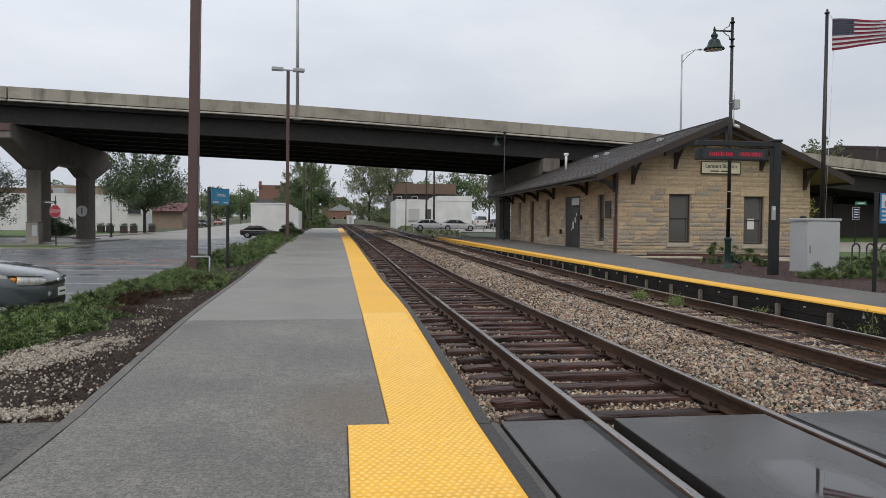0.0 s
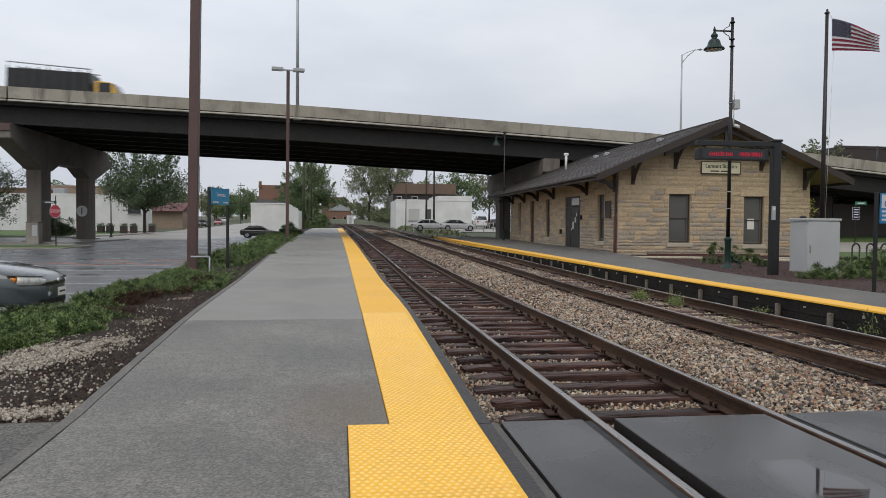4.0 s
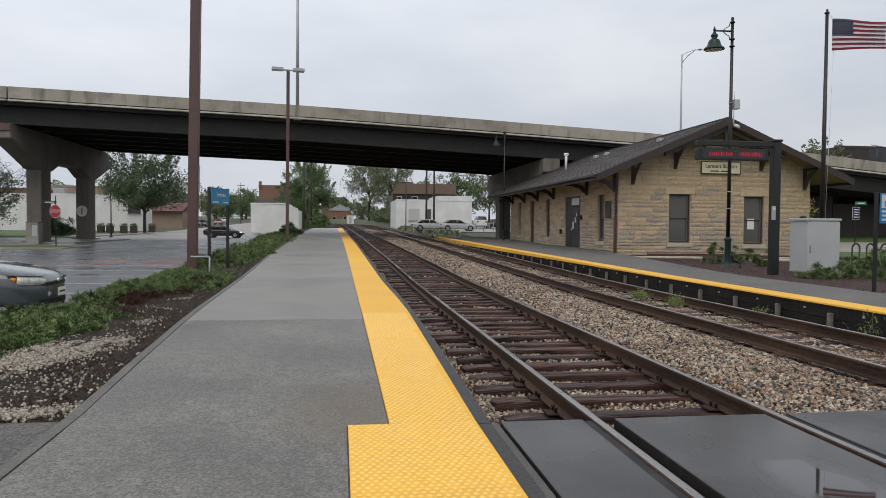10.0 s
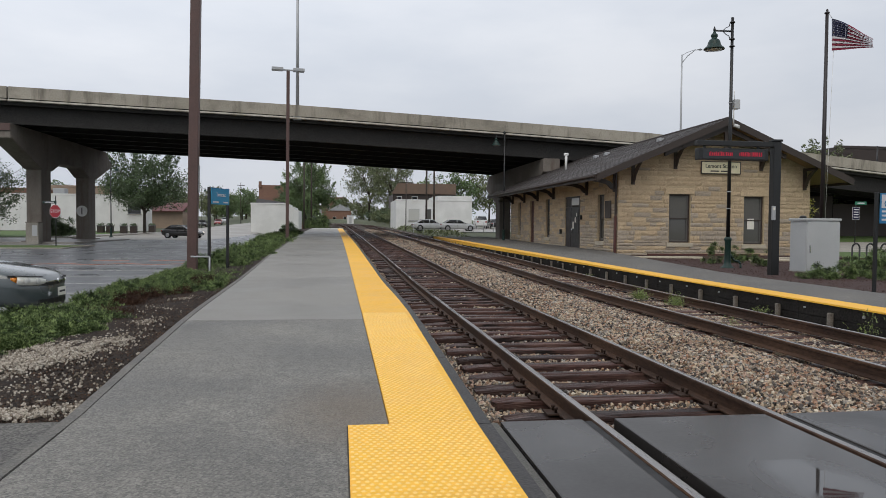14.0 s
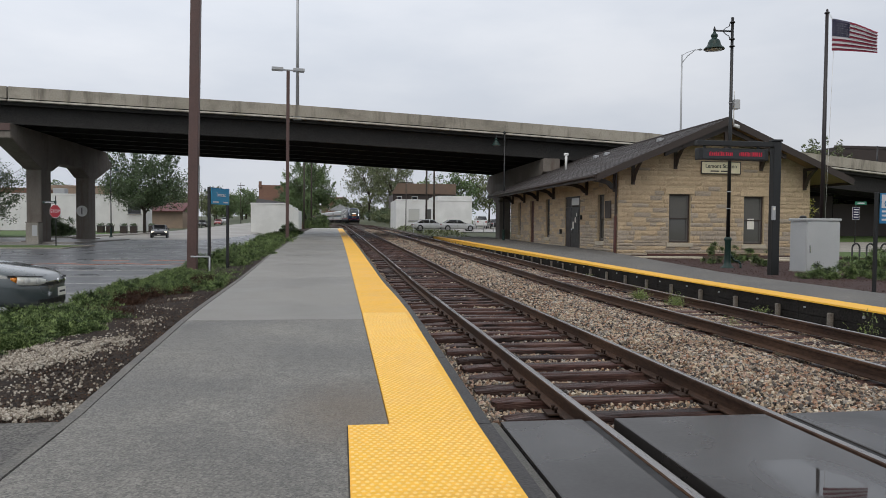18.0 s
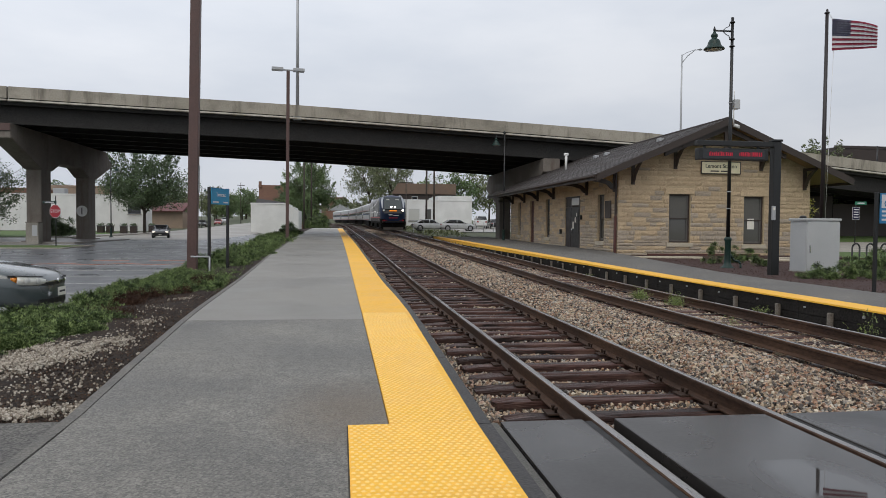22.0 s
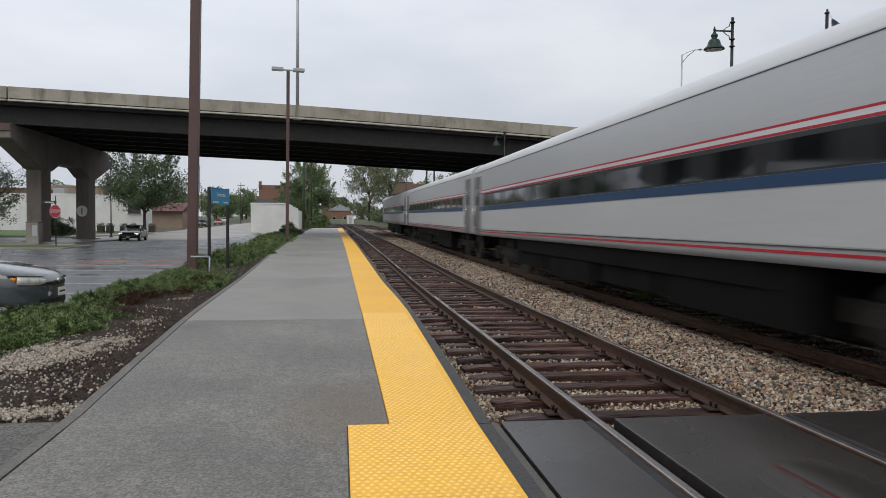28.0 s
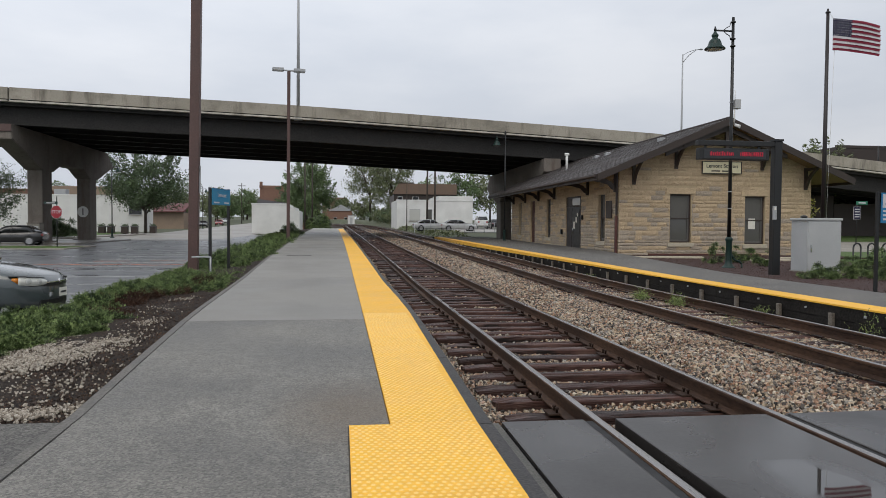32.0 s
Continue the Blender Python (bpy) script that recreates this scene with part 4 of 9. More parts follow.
far_platform = thing("far_platform", pose(0, 0, 0), "low asphalt platform with yellow edge and dark boarded face", "platform", kind="structure")
v, f = band(lambda y: fp_edge(y) + 0.55, deck_back, -15, 66, -0.5, -0.002, 40, (), climb2)
part("deck", raw(v, f, M["path"]), None, far_platform, "grey asphalt deck")
for y0 in np.arange(-15, 65, 1.22):
    v, f = band(lambda y: fp_edge(y), lambda y: fp_edge(y) + 0.545, y0 + 0.002, y0 + 1.218, -0.022, 0.006, 2, (), climb2)
    part("tactile_tile", raw(v, f, M["tactile"]), None, far_platform)
for y0 in np.arange(-15, 65, 3.05):
    for z0, z1 in ((-0.25, -0.026), (-0.49, -0.26)):
        v, f = band(lambda y: fp_edge(y) + 0.03, lambda y: fp_edge(y) + 0.09, y0 + 0.005, y0 + 3.045, z0, z1, 2, (), climb2)
        part("face_board", raw(v, f, M["face"]), None, far_platform)
post_mesh = mesh_of(box(-0.03, 0.03, -0.05, 0.05, -0.44, -0.15, 0.006), M["postgrey"])
cap_mesh = mesh_of(box(-0.03, 0.0, -0.018, 0.018, -0.018, 0.018, 0.004), M["steel"])
for y0 in np.arange(-14.5, 64, 1.53):
    piece("face_post", post_mesh, far_platform, pose(fp_edge(y0) - 0.015, y0, climb2(y0), 0, 0, 0))
    piece("bolt_plate", cap_mesh, far_platform, pose(fp_edge(y0) + 0.03, y0 + 0.75, -0.13 + climb2(y0)))

# ---------------------------------------------------------------- viaduct
VX = [-160, -60, -23, -3, 10, 24.2, 44, 70, 120, 190]
VZ = [13.4, 11.78, 10.65, 9.96, 9.33, 8.6, 6.75, 4.55, 2.0, 1.0]


def deck_top(x):
    return float(np.interp(x, VX, VZ))


viaduct = thing("viaduct", pose(0, 0, 0), "long concrete and dark steel road viaduct crossing the tracks", "viaduct", kind="structure")


def along(x0, x1, y0, y1, top, bottom, step=6.0, mi=0, bm=None):
    """A bar that follows the deck's slope between x0 and x1."""
    bm = bm if bm is not None else bmesh.new()
    n = max(1, int((x1 - x0) / step))
    rings = []
    for x in np.linspace(x0, x1, n + 1):
        z = deck_top(x)
        rings.append([bm.verts.new(c) for c in ((x, y0, z + bottom), (x, y1, z + bottom), (x, y1, z + top), (x, y0, z + top))])
    for a, b in zip(rings, rings[1:]):
        for i in range(4):
            bm.faces.new((a[i], a[(i + 1) % 4], b[(i + 1) % 4], b[i])).material_index = mi
    bm.faces.new(rings[0][::-1])
    bm.faces.new(rings[-1])
    bmesh.ops.recalc_face_normals(bm, faces=bm.faces[:])
    return bm


# the slab takes the girders' dark colour, which paints in the underside shade
part("deck_slab", along(-160, 190, 54.35, 75.6, -1.0, -1.22), M["girder"], viaduct, "deck underside, its shade put in as dark colour")
part("roadway", along(-160, 190, 54.36, 75.29, -0.96, -0.995), M["asphalt"], viaduct, "grey asphalt roadway")
edges = list(np.arange(-160, -23, 8.5)) + [-22.8] + list(np.arange(-14.2, 190, 8.5))
for a, b in zip(edges, edges[1:]):
    ga, gb = (0.06 if abs(e + 22.8) < 0.1 else 0.003 for e in (a, b))
    part("parapet_panel", along(a + ga, b - gb, 54.0, 54.34, 0.0, -0.8, 3), M["parapet"], viaduct, "stained weathered concrete parapet panel")
    # the groove takes the girders' dark colour to draw the parapet's shadow line
    part("groove", along(a + ga, b - gb, 54.1, 54.34, -0.801, -0.872, 3), M["girder"], viaduct, "groove below the parapet with its shadow painted dark")
    part("drip_edge", along(a + ga, b - gb, 53.95, 54.36, -0.873, -0.985, 3), M["ledge"], viaduct, "pale thin concrete drip ledge")
part("far_parapet", along(-160, 190, 75.3, 75.6, 0.0, -0.99), M["parapet"], viaduct)
for gy in (55.0, 58.8, 62.6, 66.4, 70.2, 74.0):
    bm = along(-160, 190, gy - 0.02, gy + 0.02, -1.24, -2.42)
    along(-160, 190, gy - 0.22, gy + 0.22, -2.43, -2.47, bm=bm)
    part("girder", bm, M["girder"], viaduct, "dark painted steel plate girder")
bm = bmesh.new()
for x in np.arange(-60, 60, 6.6):
    z = deck_top(x)
    box(x - 0.05, x + 0.05, 55.05, 73.95, z - 2.0, z - 1.6, bm=bm)
part("cross_frames", bm, M["girder"], viaduct)
for bx_ in (-66.5, -23.33, 15.95):
    zt = deck_top(bx_) - 2.48
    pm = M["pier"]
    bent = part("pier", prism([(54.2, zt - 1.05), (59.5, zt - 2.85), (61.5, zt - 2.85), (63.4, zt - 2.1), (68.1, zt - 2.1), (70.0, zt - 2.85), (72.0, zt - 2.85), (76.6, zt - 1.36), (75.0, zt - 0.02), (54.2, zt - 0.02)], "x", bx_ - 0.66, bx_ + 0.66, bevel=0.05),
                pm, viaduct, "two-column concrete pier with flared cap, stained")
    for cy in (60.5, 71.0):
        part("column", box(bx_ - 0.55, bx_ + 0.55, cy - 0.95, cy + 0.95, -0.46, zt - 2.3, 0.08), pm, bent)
        part("footing", box(bx_ - 0.85, bx_ + 0.85, cy - 1.2, cy + 1.2, -0.46, -0.12, 0.04), pm, bent)
part("rust_stain_block", box(-24.1, -22.7, 54.1, 54.19, deck_top(-22.5) - 3.0, deck_top(-22.5) - 2.49, 0.02), M["rust"], viaduct, "rust-red bearing block")
for wx0, wx1 in zip(np.arange(28, 130, 8.0), np.arange(36, 138, 8.0)):
    wall_top = deck_top(wx1) - 2.5
    if wall_top > 0.6:
        solid("retaining_wall", box(wx0, wx1 - 0.03, 60.3, 61.0, -0.5, wall_top, 0.03), M["brown"], "dark brown retaining wall below the viaduct", "wall", "retaining wall panels", kind="structure")

# ---------------------------------------------------------------- station
SX0, SX1, SY0, SY1 = 13.26, 23.3, 33.68, 56.2
RIDGE_X, RIDGE_Z, PITCH = 18.28, 6.42, 0.425
EAVE_X0, EAVE_X1, ROOF_Y0, ROOF_Y1 = 11.75, 24.81, 32.55, 57.6


def roof_z(x):
    return RIDGE_Z - PITCH * abs(x - RIDGE_X)


station = thing("station_house", pose(0, 0, 0), "old one-storey limestone railway station with dark gabled roof", "station")
GABLE_OPEN = [(15.85, 16.95, 0.57, 2.94), (19.77, 20.83, 0.5, 2.88)]
LONG_OPEN = [(35.6, 36.55, 0.58, 2.97), (39.35, 42.1, 0.0, 3.05), (45.35, 46.3, 0.6, 3.08), (49.2, 50.35, 0.0, 3.1), (53.0, 53.75, 0.65, 3.1)]


def wall_cells(u0, u1, z0, z1, holes):
    us = sorted({u0, u1, *[h[0] for h in holes], *[h[1] for h in holes]})
    zs = sorted({z0, z1, *[h[2] for h in holes if h[2] > z0], *[h[3] for h in holes]})
    for a, b in zip(us, us[1:]):
        for c, d in zip(zs, zs[1:]):
            if not any(h[0] < (a + b) / 2 < h[1] and h[2] < (c + d) / 2 < h[3] for h in holes):
                yield a, b, c, d


def weld(bm):
    """Join touching cells into one shell and drop the faces inside it."""
    bmesh.ops.remove_doubles(bm, verts=bm.verts[:], dist=0.0005)
    bm.verts.index_update()
    seen = {}
    for f in bm.faces:
        seen.setdefault(frozenset(v.index for v in f.verts), []).append(f)
    bmesh.ops.delete(bm, geom=[f for fs in seen.values() if len(fs) > 1 for f in fs], context="FACES_ONLY")


bm = bmesh.new()
for a, b, c, d in wall_cells(SX0, SX1, -0.45, 4.28, GABLE_OPEN):
    box(a, b, SY0, SY0 + 0.4, c, d, bm=bm)
prism([(SX0, 4.28), (SX1, 4.28), (RIDGE_X, roof_z(RIDGE_X) - 0.05)], "y", SY0, SY0 + 0.4, bm=bm)
weld(bm)
part("wall", bm, M["mortar"], station, "gable wall of coursed tan and grey limestone")
bm = bmesh.new()
for a, b, c, d in wall_cells(SY0 + 0.4, SY1 - 0.4, -0.45, 4.28, LONG_OPEN):
    box(SX0, SX0 + 0.4, a, b, c, d, bm=bm)
weld(bm)
part("wall", bm, M["mortar"], station, "long platform wall of coursed tan limestone")
part("wall", box(SX1 - 0.4, SX1, SY0 + 0.4, SY1 - 0.4, -0.45, 4.28), M["mortar"], station)
bm = box(SX0, SX1, SY1 - 0.4, SY1, -0.45, 4.28)
prism([(SX0, 4.28), (SX1, 4.28), (RIDGE_X, roof_z(RIDGE_X) - 0.05)], "y", SY1 - 0.4, SY1, bm=bm)
part("wall", bm, M["mortar"], station)
part("floor_slab", box(SX0 + 0.4, SX1 - 0.4, SY0 + 0.4, SY1 - 0.4, -0.45, 0.02), M["tan"], station)

# roof: two thick slopes, shingle courses, fascia, soffit and verge boards
for side in (-1, 1):
    ex = EAVE_X0 if side < 0 else EAVE_X1
    slope = part("roof_slope", prism(sorted([(RIDGE_X, RIDGE_Z), (ex, roof_z(ex)), (ex, roof_z(ex) + 0.12), (RIDGE_X, RIDGE_Z + 0.13)], key=lambda p: math.atan2(p[1] - RIDGE_Z + 1.3, (p[0] - (RIDGE_X + ex) / 2))), "y", ROOF_Y0, ROOF_Y1), M["shingle"], station, "dark brown shingled roof slope")
    n = 26
    for k in range(n):
        x0, x1 = ex + (RIDGE_X - ex) * k / n, ex + (RIDGE_X - ex) * (k + 1.05) / n
        z0, z1 = roof_z(x0) + 0.145, roof_z(x1) + 0.125
        o = [(x0, z0 - 0.022), (x1, z1 - 0.012), (x1, z1 + 0.004), (x0, z0 + 0.006)]
        part("shingle_course", prism(o, "y", ROOF_Y0 - 0.03, ROOF_Y1 + 0.03), M["shingle"], slope)
    part("soffit", prism([(RIDGE_X, RIDGE_Z - 0.03), (ex, roof_z(ex) - 0.03), (ex, roof_z(ex) - 0.008), (RIDGE_X, RIDGE_Z - 0.008)][::side], "y", ROOF_Y0 + 0.06, ROOF_Y1 - 0.06), M["soffit"], station, "tan boarded soffit")
    part("fascia", box(min(ex, ex - 0.05 * -side), max(ex, ex + 0.05 * side), ROOF_Y0, ROOF_Y1, roof_z(ex) - 0.16, roof_z(ex) + 0.13, 0.008), M["brown"], station, "dark brown fascia board")
    for yy in (ROOF_Y0 - 0.06, ROOF_Y1 + 0.005):
        o = [(RIDGE_X, RIDGE_Z - 0.2), (ex, roof_z(ex) - 0.2), (ex, roof_z(ex) + 0.13), (RIDGE_X, RIDGE_Z + 0.14)]
        part("verge_board", prism(o, "y", yy, yy + 0.055), M["brown"], station, "dark brown verge board")
    part("gutter", rod((ex + 0.11 * side, ROOF_Y0 + 0.1, roof_z(ex) + 0.03), (ex + 0.11 * side, ROOF_Y1 - 0.1, roof_z(ex) + 0.0), 0.065, n=10), M["brown"], station)
part("ridge_cap", rod((RIDGE_X, ROOF_Y0 - 0.05, RIDGE_Z + 0.13), (RIDGE_X, ROOF_Y1 + 0.05, RIDGE_Z + 0.13), 0.07, n=8), M["shingle"], station)
for yy in (36.6, 44.5, 46.5):
    part("roof_vent", box(16.6, 16.9, yy, yy + 0.35, roof_z(16.7) + 0.1, roof_z(16.7) + 0.3, 0.03), M["steel"], station, "low pale roof vent")
part("vent_pipe", rod((15.0, 47.6, roof_z(15.0) + 0.05), (15.0, 47.6, roof_z(15.0) + 1.15), 0.085), M["white"], station, "white vent pipe")
part("vent_cowl", rod((14.86, 47.6, roof_z(15.0) + 1.15), (15.14, 47.6, roof_z(15.0) + 1.15), 0.1), M["white"], station, "white pipe cowl")
part("chimney", box(20.6, 22.0, 45, 46.4, roof_z(21.9), RIDGE_Z + 0.2, 0.03), M["tan"], station)
# truss behind the gable verge
bm = bmesh.new()
for s in (-1, 1):
    o = [(RIDGE_X, RIDGE_Z - 0.22), (RIDGE_X + s * 3.1, roof_z(RIDGE_X + 3.1) - 0.22), (RIDGE_X + s * 3.1, roof_z(RIDGE_X + 3.1) - 0.42), (RIDGE_X, RIDGE_Z - 0.46)]
    prism(o, "y", 32.75, 32.9, bm=bm)
box(RIDGE_X - 2.3, RIDGE_X + 2.3, 32.76, 32.89, RIDGE_Z - 1.2, RIDGE_Z - 1.0, bm=bm)
box(RIDGE_X - 0.1, RIDGE_X + 0.1, 32.76, 32.89, RIDGE_Z - 1.35, RIDGE_Z - 0.3, bm=bm)
part("gable_truss", bm, M["brown"], station, "dark brown timber gable truss")


def bracket(fall):
    """Knee brace: wall post, sloping arm and curved strut, in the plane of x (out) and z, 0.14 thick."""
    bm = box(-0.14, 0.0, -0.08, 0.08, -1.15, 0.0, 0.012)
    box(-1.25, -0.14, -0.07, 0.07, -0.16, -0.02, 0.01, bm)
    a = [(-0.14, -1.05), (-0.14, -0.82), (-0.32, -0.55), (-0.6, -0.32), (-1.0, -0.16), (-1.2, -0.16), (-0.85, -0.36), (-0.45, -0.65), (-0.25, -0.95)]
    prism(a, "y", -0.06, 0.06, bm)
    for vv in bm.verts:
        vv.co.z += fall * min(0.0, vv.co.x + 0.14)
    return mesh_of(bm, M["brown"])


knee, knee_eave = bracket(0), bracket(PITCH * 1.05)
for y in (33.95, 38.05, 44.3, 48.0, 51.6, 55.2):
    piece("bracket", knee_eave, station, pose(SX0 - 0.03, y, 4.16) @ Matrix.Diagonal((1.05, 1, 1, 1)))
for x in (13.95, 16.1, 20.6, 22.95):
    zt = min(roof_z(x) - 0.12, 5.25)
    piece("bracket", knee, station, pose(x, SY0 - 0.03, zt, 0, 0, 90) @ Matrix.Diagonal((0.75, 1, 0.95, 1)))


def window_at(axis, u0, u1, z0, z1, name, notice=False):
    """Sash window set back in its opening: frame, two sashes, panes, sill and lintel."""
    def bx(a, b, d0, d1, c, e, bev=0.006):
        return box(a, b, SY0 + d0, SY0 + d1, c, e, bev) if axis == "x" else box(SX0 + d0, SX0 + d1, a, b, c, e, bev)
    fr = bx(u0, u0 + 0.07, 0.12, 0.22, z0, z1)
    for a, b, c, e in ((u1 - 0.07, u1, z0, z1), (u0 + 0.07, u1 - 0.07, z1 - 0.08, z1), (u0 + 0.07, u1 - 0.07, z0, z0 + 0.07)):
        bm2 = bx(a, b, 0.12, 0.22, c, e)
        me = bpy.data.meshes.new("tmp")
        bm2.to_mesh(me)
        bm2.free()
        fr.from_mesh(me)
    w = part(name, fr, M["brown"], station, "dark brown window frame")
    mid = (z0 + z1) / 2
    part("meeting_rail", bx(u0 + 0.07, u1 - 0.07, 0.13, 0.19, mid - 0.035, mid + 0.035), M["brown"], w)
    for a, b in ((u0 + 0.07, u0 + 0.115), (u1 - 0.15, u1 - 0.07)):
        part("sash_stile", bx(a, b, 0.135, 0.164, z0 + 0.07, z1 - 0.08, 0.004), M["sash"], w, "grey sash stile")
    part("sash_rail", bx(u0 + 0.115, u1 - 0.15, 0.135, 0.164, z0 + 0.07, z0 + 0.14, 0.004), M["sash"], w, "grey sash bottom rail")
    part("pane", bx(u0 + 0.07, u1 - 0.07, 0.165, 0.18, mid + 0.035, z1 - 0.08, 0), M["screen"], w, "dull grey window pane with blind")
    part("pane", bx(u0 + 0.07, u1 - 0.07, 0.175, 0.19, z0 + 0.07, mid - 0.035, 0), M["pane"], w, "dull grey window pane")
    part("sill", bx(u0 - 0.12, u1 + 0.12, -0.09, 0.14, z0 - 0.2, z0 - 0.004, 0.012), M["sill"], w, "projecting limestone sill")
    part("lintel", bx(u0 - 0.2, u1 + 0.2, -0.035, 0.2, z1 + 0.002, z1 + 0.3, 0.015), M["limestone"], w, "long limestone lintel")
    if notice:
        part("notice", bx(u0 + 0.28, u1 - 0.42, 0.150, 0.1645, z0 + 0.75, z0 + 1.28, 0), M["paper"], w, "pale paper notice")
    return w


window_at("x", *GABLE_OPEN[0], "window")
window_at("x", *GABLE_OPEN[1], "window", True)
for i in (0, 2, 4):
    window_at("y", *LONG_OPEN[i], "window")
door = part("door", box(SX0 + 0.14, SX0 + 0.2, 39.6, 41.1, 0.02, 2.45, 0.01), M["black"], station, "dark glazed station door")
part("door_glass", box(SX0 + 0.128, SX0 + 0.139, 39.75, 40.95, 0.9, 2.3), M["black"], door)
part("door_handle", rod((SX0 + 0.1, 40.85, 0.95), (SX0 + 0.1, 40.85, 1.25), 0.02), M["chrome"], door, "chrome door handle")
for a, b, c, d in ((40.2, 40.4, 1.55, 1.85), (40.0, 40.15, 1.9, 2.1), (40.55, 40.8, 1.2, 1.6)):
    part("notice", box(SX0 + 0.118, SX0 + 0.127, a, b, c, d), M["paper"], door, "small pale notice")
part("side_panel", box(SX0 + 0.13, SX0 + 0.21, 41.12, 42.1, 0.02, 2.45, 0.01), M["bronze"], door)
door.location.x -= 0.09
part("transom", box(SX0 + 0.15, SX0 + 0.18, 39.6, 41.1, 2.55, 2.95), M["lens"], door, "pale transom window over the door")
bm = box(SX0 + 0.1, SX0 + 0.24, 39.35, 39.58, 0.0, 3.05, 0.01)
box(SX0 + 0.11, SX0 + 0.23, 39.58, 42.1, 2.46, 2.54, 0.008, bm)
box(SX0 + 0.11, SX0 + 0.23, 39.58, 42.1, 2.96, 3.05, 0.008, bm)
box(SX0 + 0.15, SX0 + 0.2, 41.12, 42.1, 2.54, 2.96, 0, bm)
part("door_frame", bm, M["brown"], door)
part("lintel", box(SX0 + 0.055, SX0 + 0.29, 39.1, 42.35, 3.052, 3.36, 0.015), M["limestone"], door, "long limestone lintel")
bdoor = part("door", box(SX0 + 0.12, SX0 + 0.19, 49.2, 50.35, 0.0, 3.1, 0.01), M["redbrown"], station, "maroon boarded door")
for k in range(1, 5):
    part("batten", box(SX0 + 0.1, SX0 + 0.119, 49.2 + 0.23 * k - 0.02, 49.2 + 0.23 * k + 0.02, 0.05, 3.05), M["redbrown"], bdoor)
part("plaque", box(SX0 - 0.08, SX0 - 0.045, 34.5, 35.3, 1.75, 2.62, 0.01), M["brown"], station, "dark wall notice case")
part("wall_lamp", box(SX0 - 0.16, SX0 - 0.045, 38.85, 39.0, 1.7, 1.95, 0.02), M["black"], station)
part("letter_box", box(SX0 - 0.14, SX0 - 0.045, 42.6, 42.85, 0.85, 1.15, 0.02), M["black"], station)
part("downspout", box(SX0 - 0.16, SX0 - 0.045, 33.75, 33.88, -0.05, 1.85, 0.02), M["redbrown"], station, "maroon painted downspout shoe")
part("downspout", box(SX0 - 0.13, SX0 - 0.045, 33.77, 33.86, 1.86, 4.1, 0.015), M["brown"], station)
part("roof_camera", rod((18.5, 32.52, 6.2), (18.62, 32.3, 6.1), 0.08), M["white"], station, "small white camera under the gable peak")

# station name board, cream with a dark border and dark letters
board = thing("name_board", pose(18.45, SY0 - 0.1, 4.26), "cream station name board with dark lettering on the gable", "sign")
part("panel", box(-1.0, 1.0, -0.02, 0.02, -0.27, 0.27, 0.004), M["cream"], board)
bm = box(-1.04, 1.04, -0.035, 0.03, 0.27, 0.31, 0.004)
for a, b, c, d in ((-1.04, 1.04, -0.31, -0.27), (-1.04, -1.0, -0.27, 0.27), (1.0, 1.04, -0.27, 0.27)):
    box(a, b, -0.035, 0.03, c, d, 0.004, bm)
part("border", bm, M["brown"], board)


def lettering(text, size, m, mat, parent, name="lettering", align="CENTER", depth=0.004, bold=0.0):
    cu = bpy.data.curves.new("lettering", "FONT")
    cu.body, cu.size, cu.align_x, cu.align_y, cu.extrude, cu.offset = text, size, align, "CENTER", depth, size * bold
    tmp = bpy.data.objects.new("tmp", cu)
    scene.collection.objects.link(tmp)
    dg = bpy.context.evaluated_depsgraph_get()
    me = bpy.data.meshes.new_from_object(tmp.evaluated_get(dg))
    bpy.data.objects.remove(tmp)
    me.materials.clear()
    me.materials.append(mat)
    ob = new(name, me)
    ob.parent = parent
    ob.matrix_basis = m
    return ob


lettering("Lemont Station", 0.265, pose(0, -0.026, 0.07, 90), M["black"], board, bold=0.012)
for a, b in ((-0.55, -0.1), (0.0, 0.5)):
    part("small_line", box(a, b, -0.026, -0.019, -0.2, -0.14), M["brown"], board)

# limestone blocks: those of the gable as pieces, the rest of the walls joined
block_meshes = {}
br = random.Random(5)
for kind_name in ("limestone", "limegrey"):
    block_meshes[kind_name] = []
    for k in range(8):
        nx, nz = 6, 4
        front = [[(-0.5 + u / (nx - 1), (0.02 if u in (0, nx - 1) or w in (0, nz - 1) else -0.32) + br.uniform(-0.2, 0.16), -0.5 + w / (nz - 1)) for u in range(nx)] for w in range(nz)]
        for w in (0, nz - 1):
            for u in (0, nx - 1):
                x, y, z = front[w][u]
                front[w][u] = (x * 0.96, y + 0.15, z * 0.9)
        verts = [p for rw in front for p in rw] + [(-0.5, 0.5, -0.5), (0.5, 0.5, -0.5), (0.5, 0.5, 0.5), (-0.5, 0.5, 0.5)]
        at = lambda u, w: w * nx + u
        q = nx * nz
        faces = [(at(u, w), at(u + 1, w), at(u + 1, w + 1), at(u, w + 1)) for w in range(nz - 1) for u in range(nx - 1)]
        faces += [tuple([q, q + 1] + [at(u, 0) for u in range(nx - 1, -1, -1)]), tuple([at(u, nz - 1) for u in range(nx)] + [q + 2, q + 3]),
                  tuple([q] + [at(0, w) for w in range(nz)] + [q + 3]), tuple([q + 1, q + 2] + [at(nx - 1, w) for w in range(nz - 1, -1, -1)])]
        block_meshes[kind_name].append(raw(verts, faces, M[kind_name]))
n_blocks, rest = 0, {"limestone": [], "limegrey": []}
